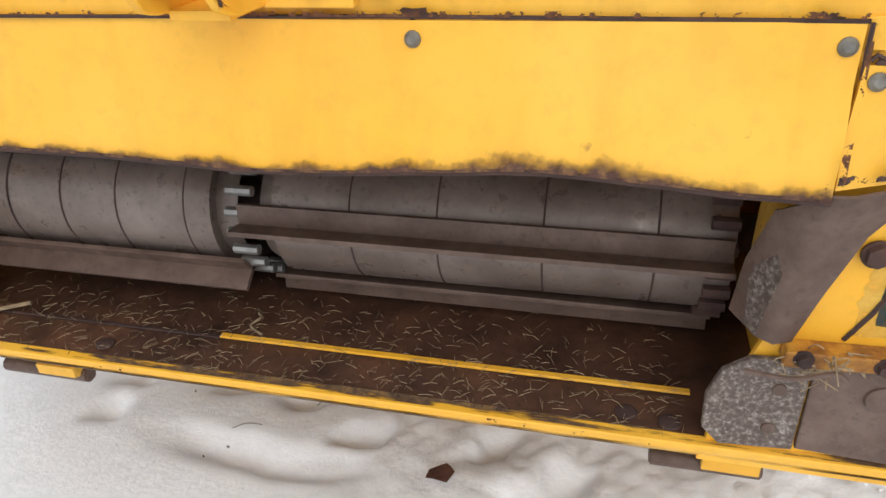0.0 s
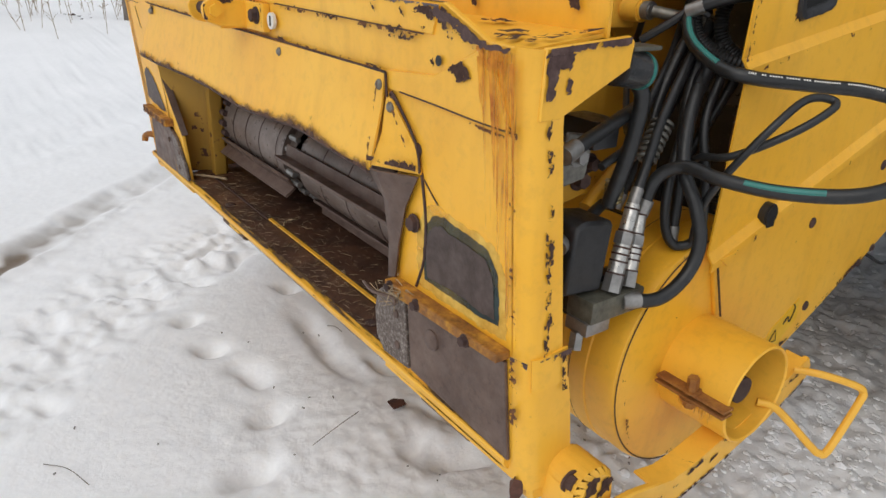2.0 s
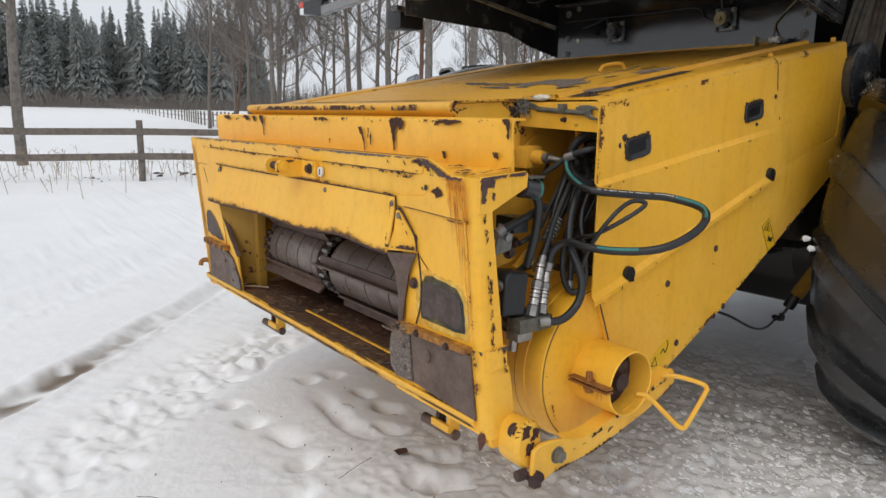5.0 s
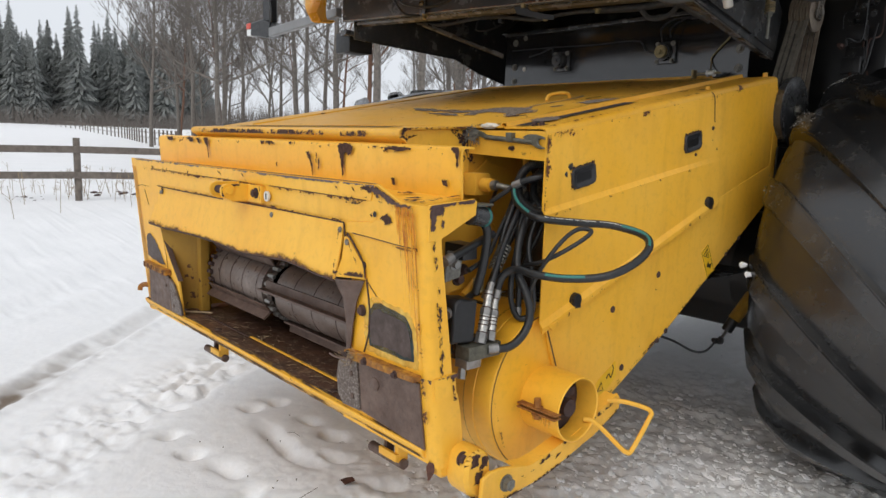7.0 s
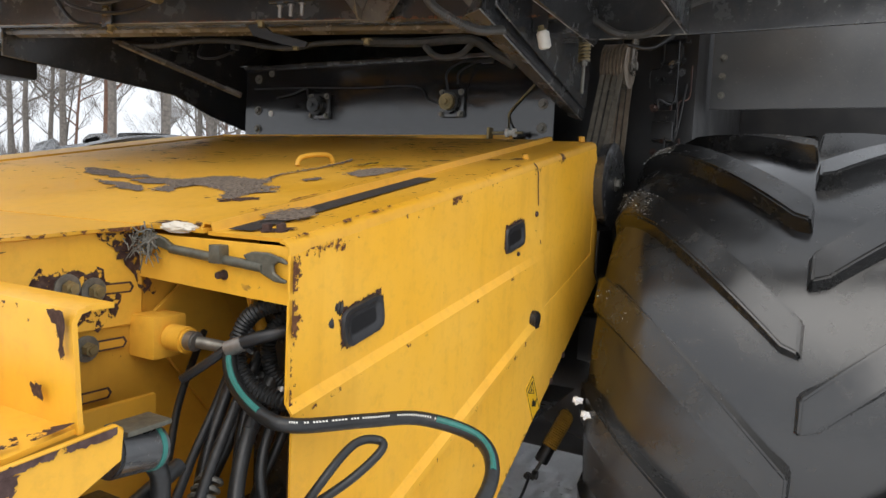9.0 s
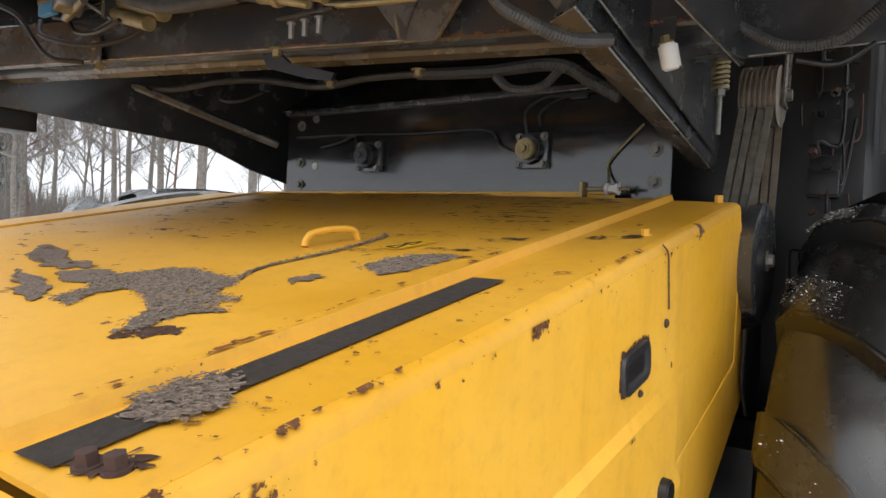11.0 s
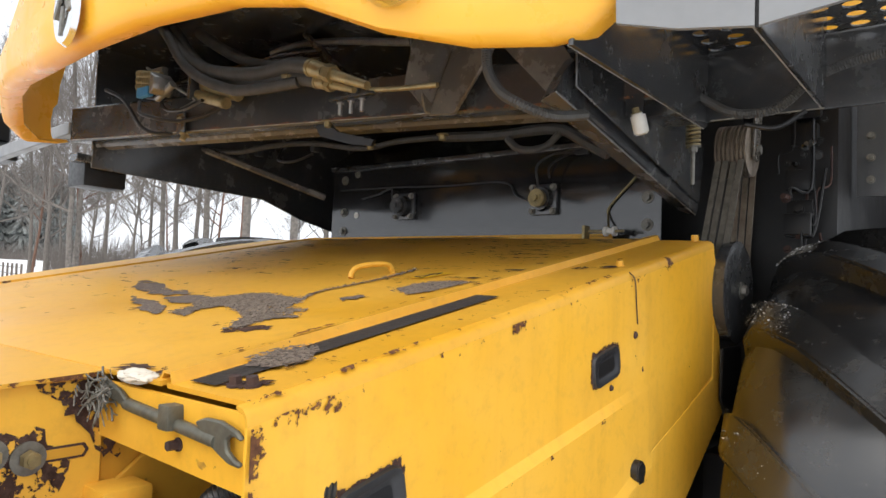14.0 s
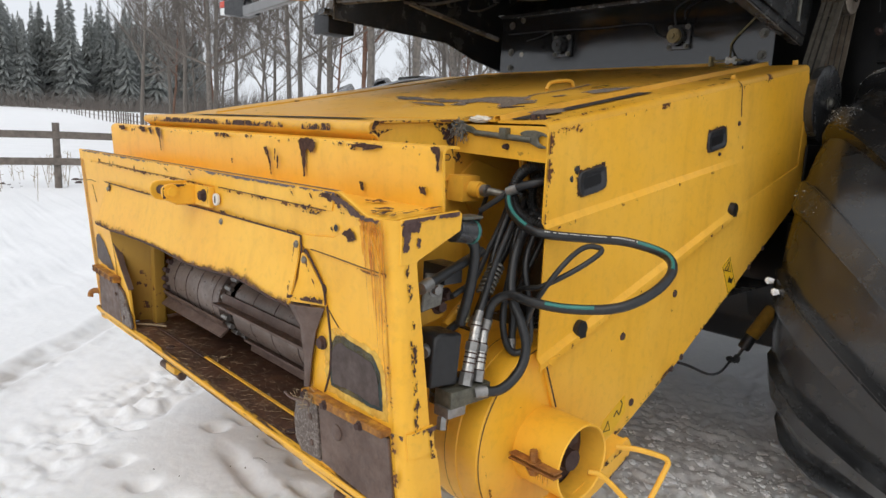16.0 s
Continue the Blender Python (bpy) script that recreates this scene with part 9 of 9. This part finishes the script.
rt = random.Random(77)
bares = [bare_tree(1, 17, 5.5, BARK, .42), bare_tree(2, 19, 4.6, BARK, .36), bare_tree(3, 15, 5.0, BARK, .30), bare_tree(4, 20, 4.0, BARK_RED, .30), bare_tree(6, 13, 4.2, BARK, .24)]
EYE = Vector((1.2, -0.9, 0))


def away(az, dist):
    return EYE.x - math.sin(radians(az)) * dist, EYE.y + math.cos(radians(az)) * dist


spots = []
for k in range(36):
    spots.append((*away(rt.uniform(22, 69.0), rt.uniform(36, 75)), (0, 1, 2, 4, 1, 2, 0, 4, 3)[k % 9]))
for k in range(18):
    spots.append((*away(rt.uniform(30, 72.5), rt.uniform(75, 125)), (1, 2, 4, 0, 2, 4, 1, 3)[k % 8]))
for az, dist, v in ((71.4, 54, 2), (69.4, 70, 1), (68.3, 62, 0), (66.0, 64, 3), (62.6, 52, 4), (60.5, 44, 1), (57.2, 40, 0), (53.9, 27, 1), (50.3, 28, 1), (47.0, 34, 2)):
    spots.append((*away(az, dist), v))
spots.append((-16.6, 0.75, 4))
plant(bares, spots, rt)
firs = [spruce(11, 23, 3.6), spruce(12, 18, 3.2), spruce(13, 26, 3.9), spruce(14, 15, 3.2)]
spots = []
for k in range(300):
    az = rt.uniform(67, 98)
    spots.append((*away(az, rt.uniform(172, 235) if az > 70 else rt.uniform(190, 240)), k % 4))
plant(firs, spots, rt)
brush = bmesh.new()
for k in range(26000):
    az = radians(rt.uniform(18, 98))
    dist = rt.uniform(58, 110) if az < radians(68) else rt.uniform(160, 180)
    x, y = away(math.degrees(az), dist)
    h = rt.uniform(0.8, 4.8)
    s = Vector((math.cos(az), math.sin(az), 0)) * rt.uniform(.012, .045)
    p = Vector((x, y, snow_z(x, y)))
    top = p + Vector((rt.uniform(-1.6, 1.6), rt.uniform(-1.6, 1.6), h))
    a, b, c = brush.verts.new(p - s), brush.verts.new(p + s), brush.verts.new(top)
    brush.faces.new((a, b, c))
tagged(part("brushwood", brush, TWIG, smooth=None), "dense brown brushwood at the forest edge", "bushes", kind="stuff")
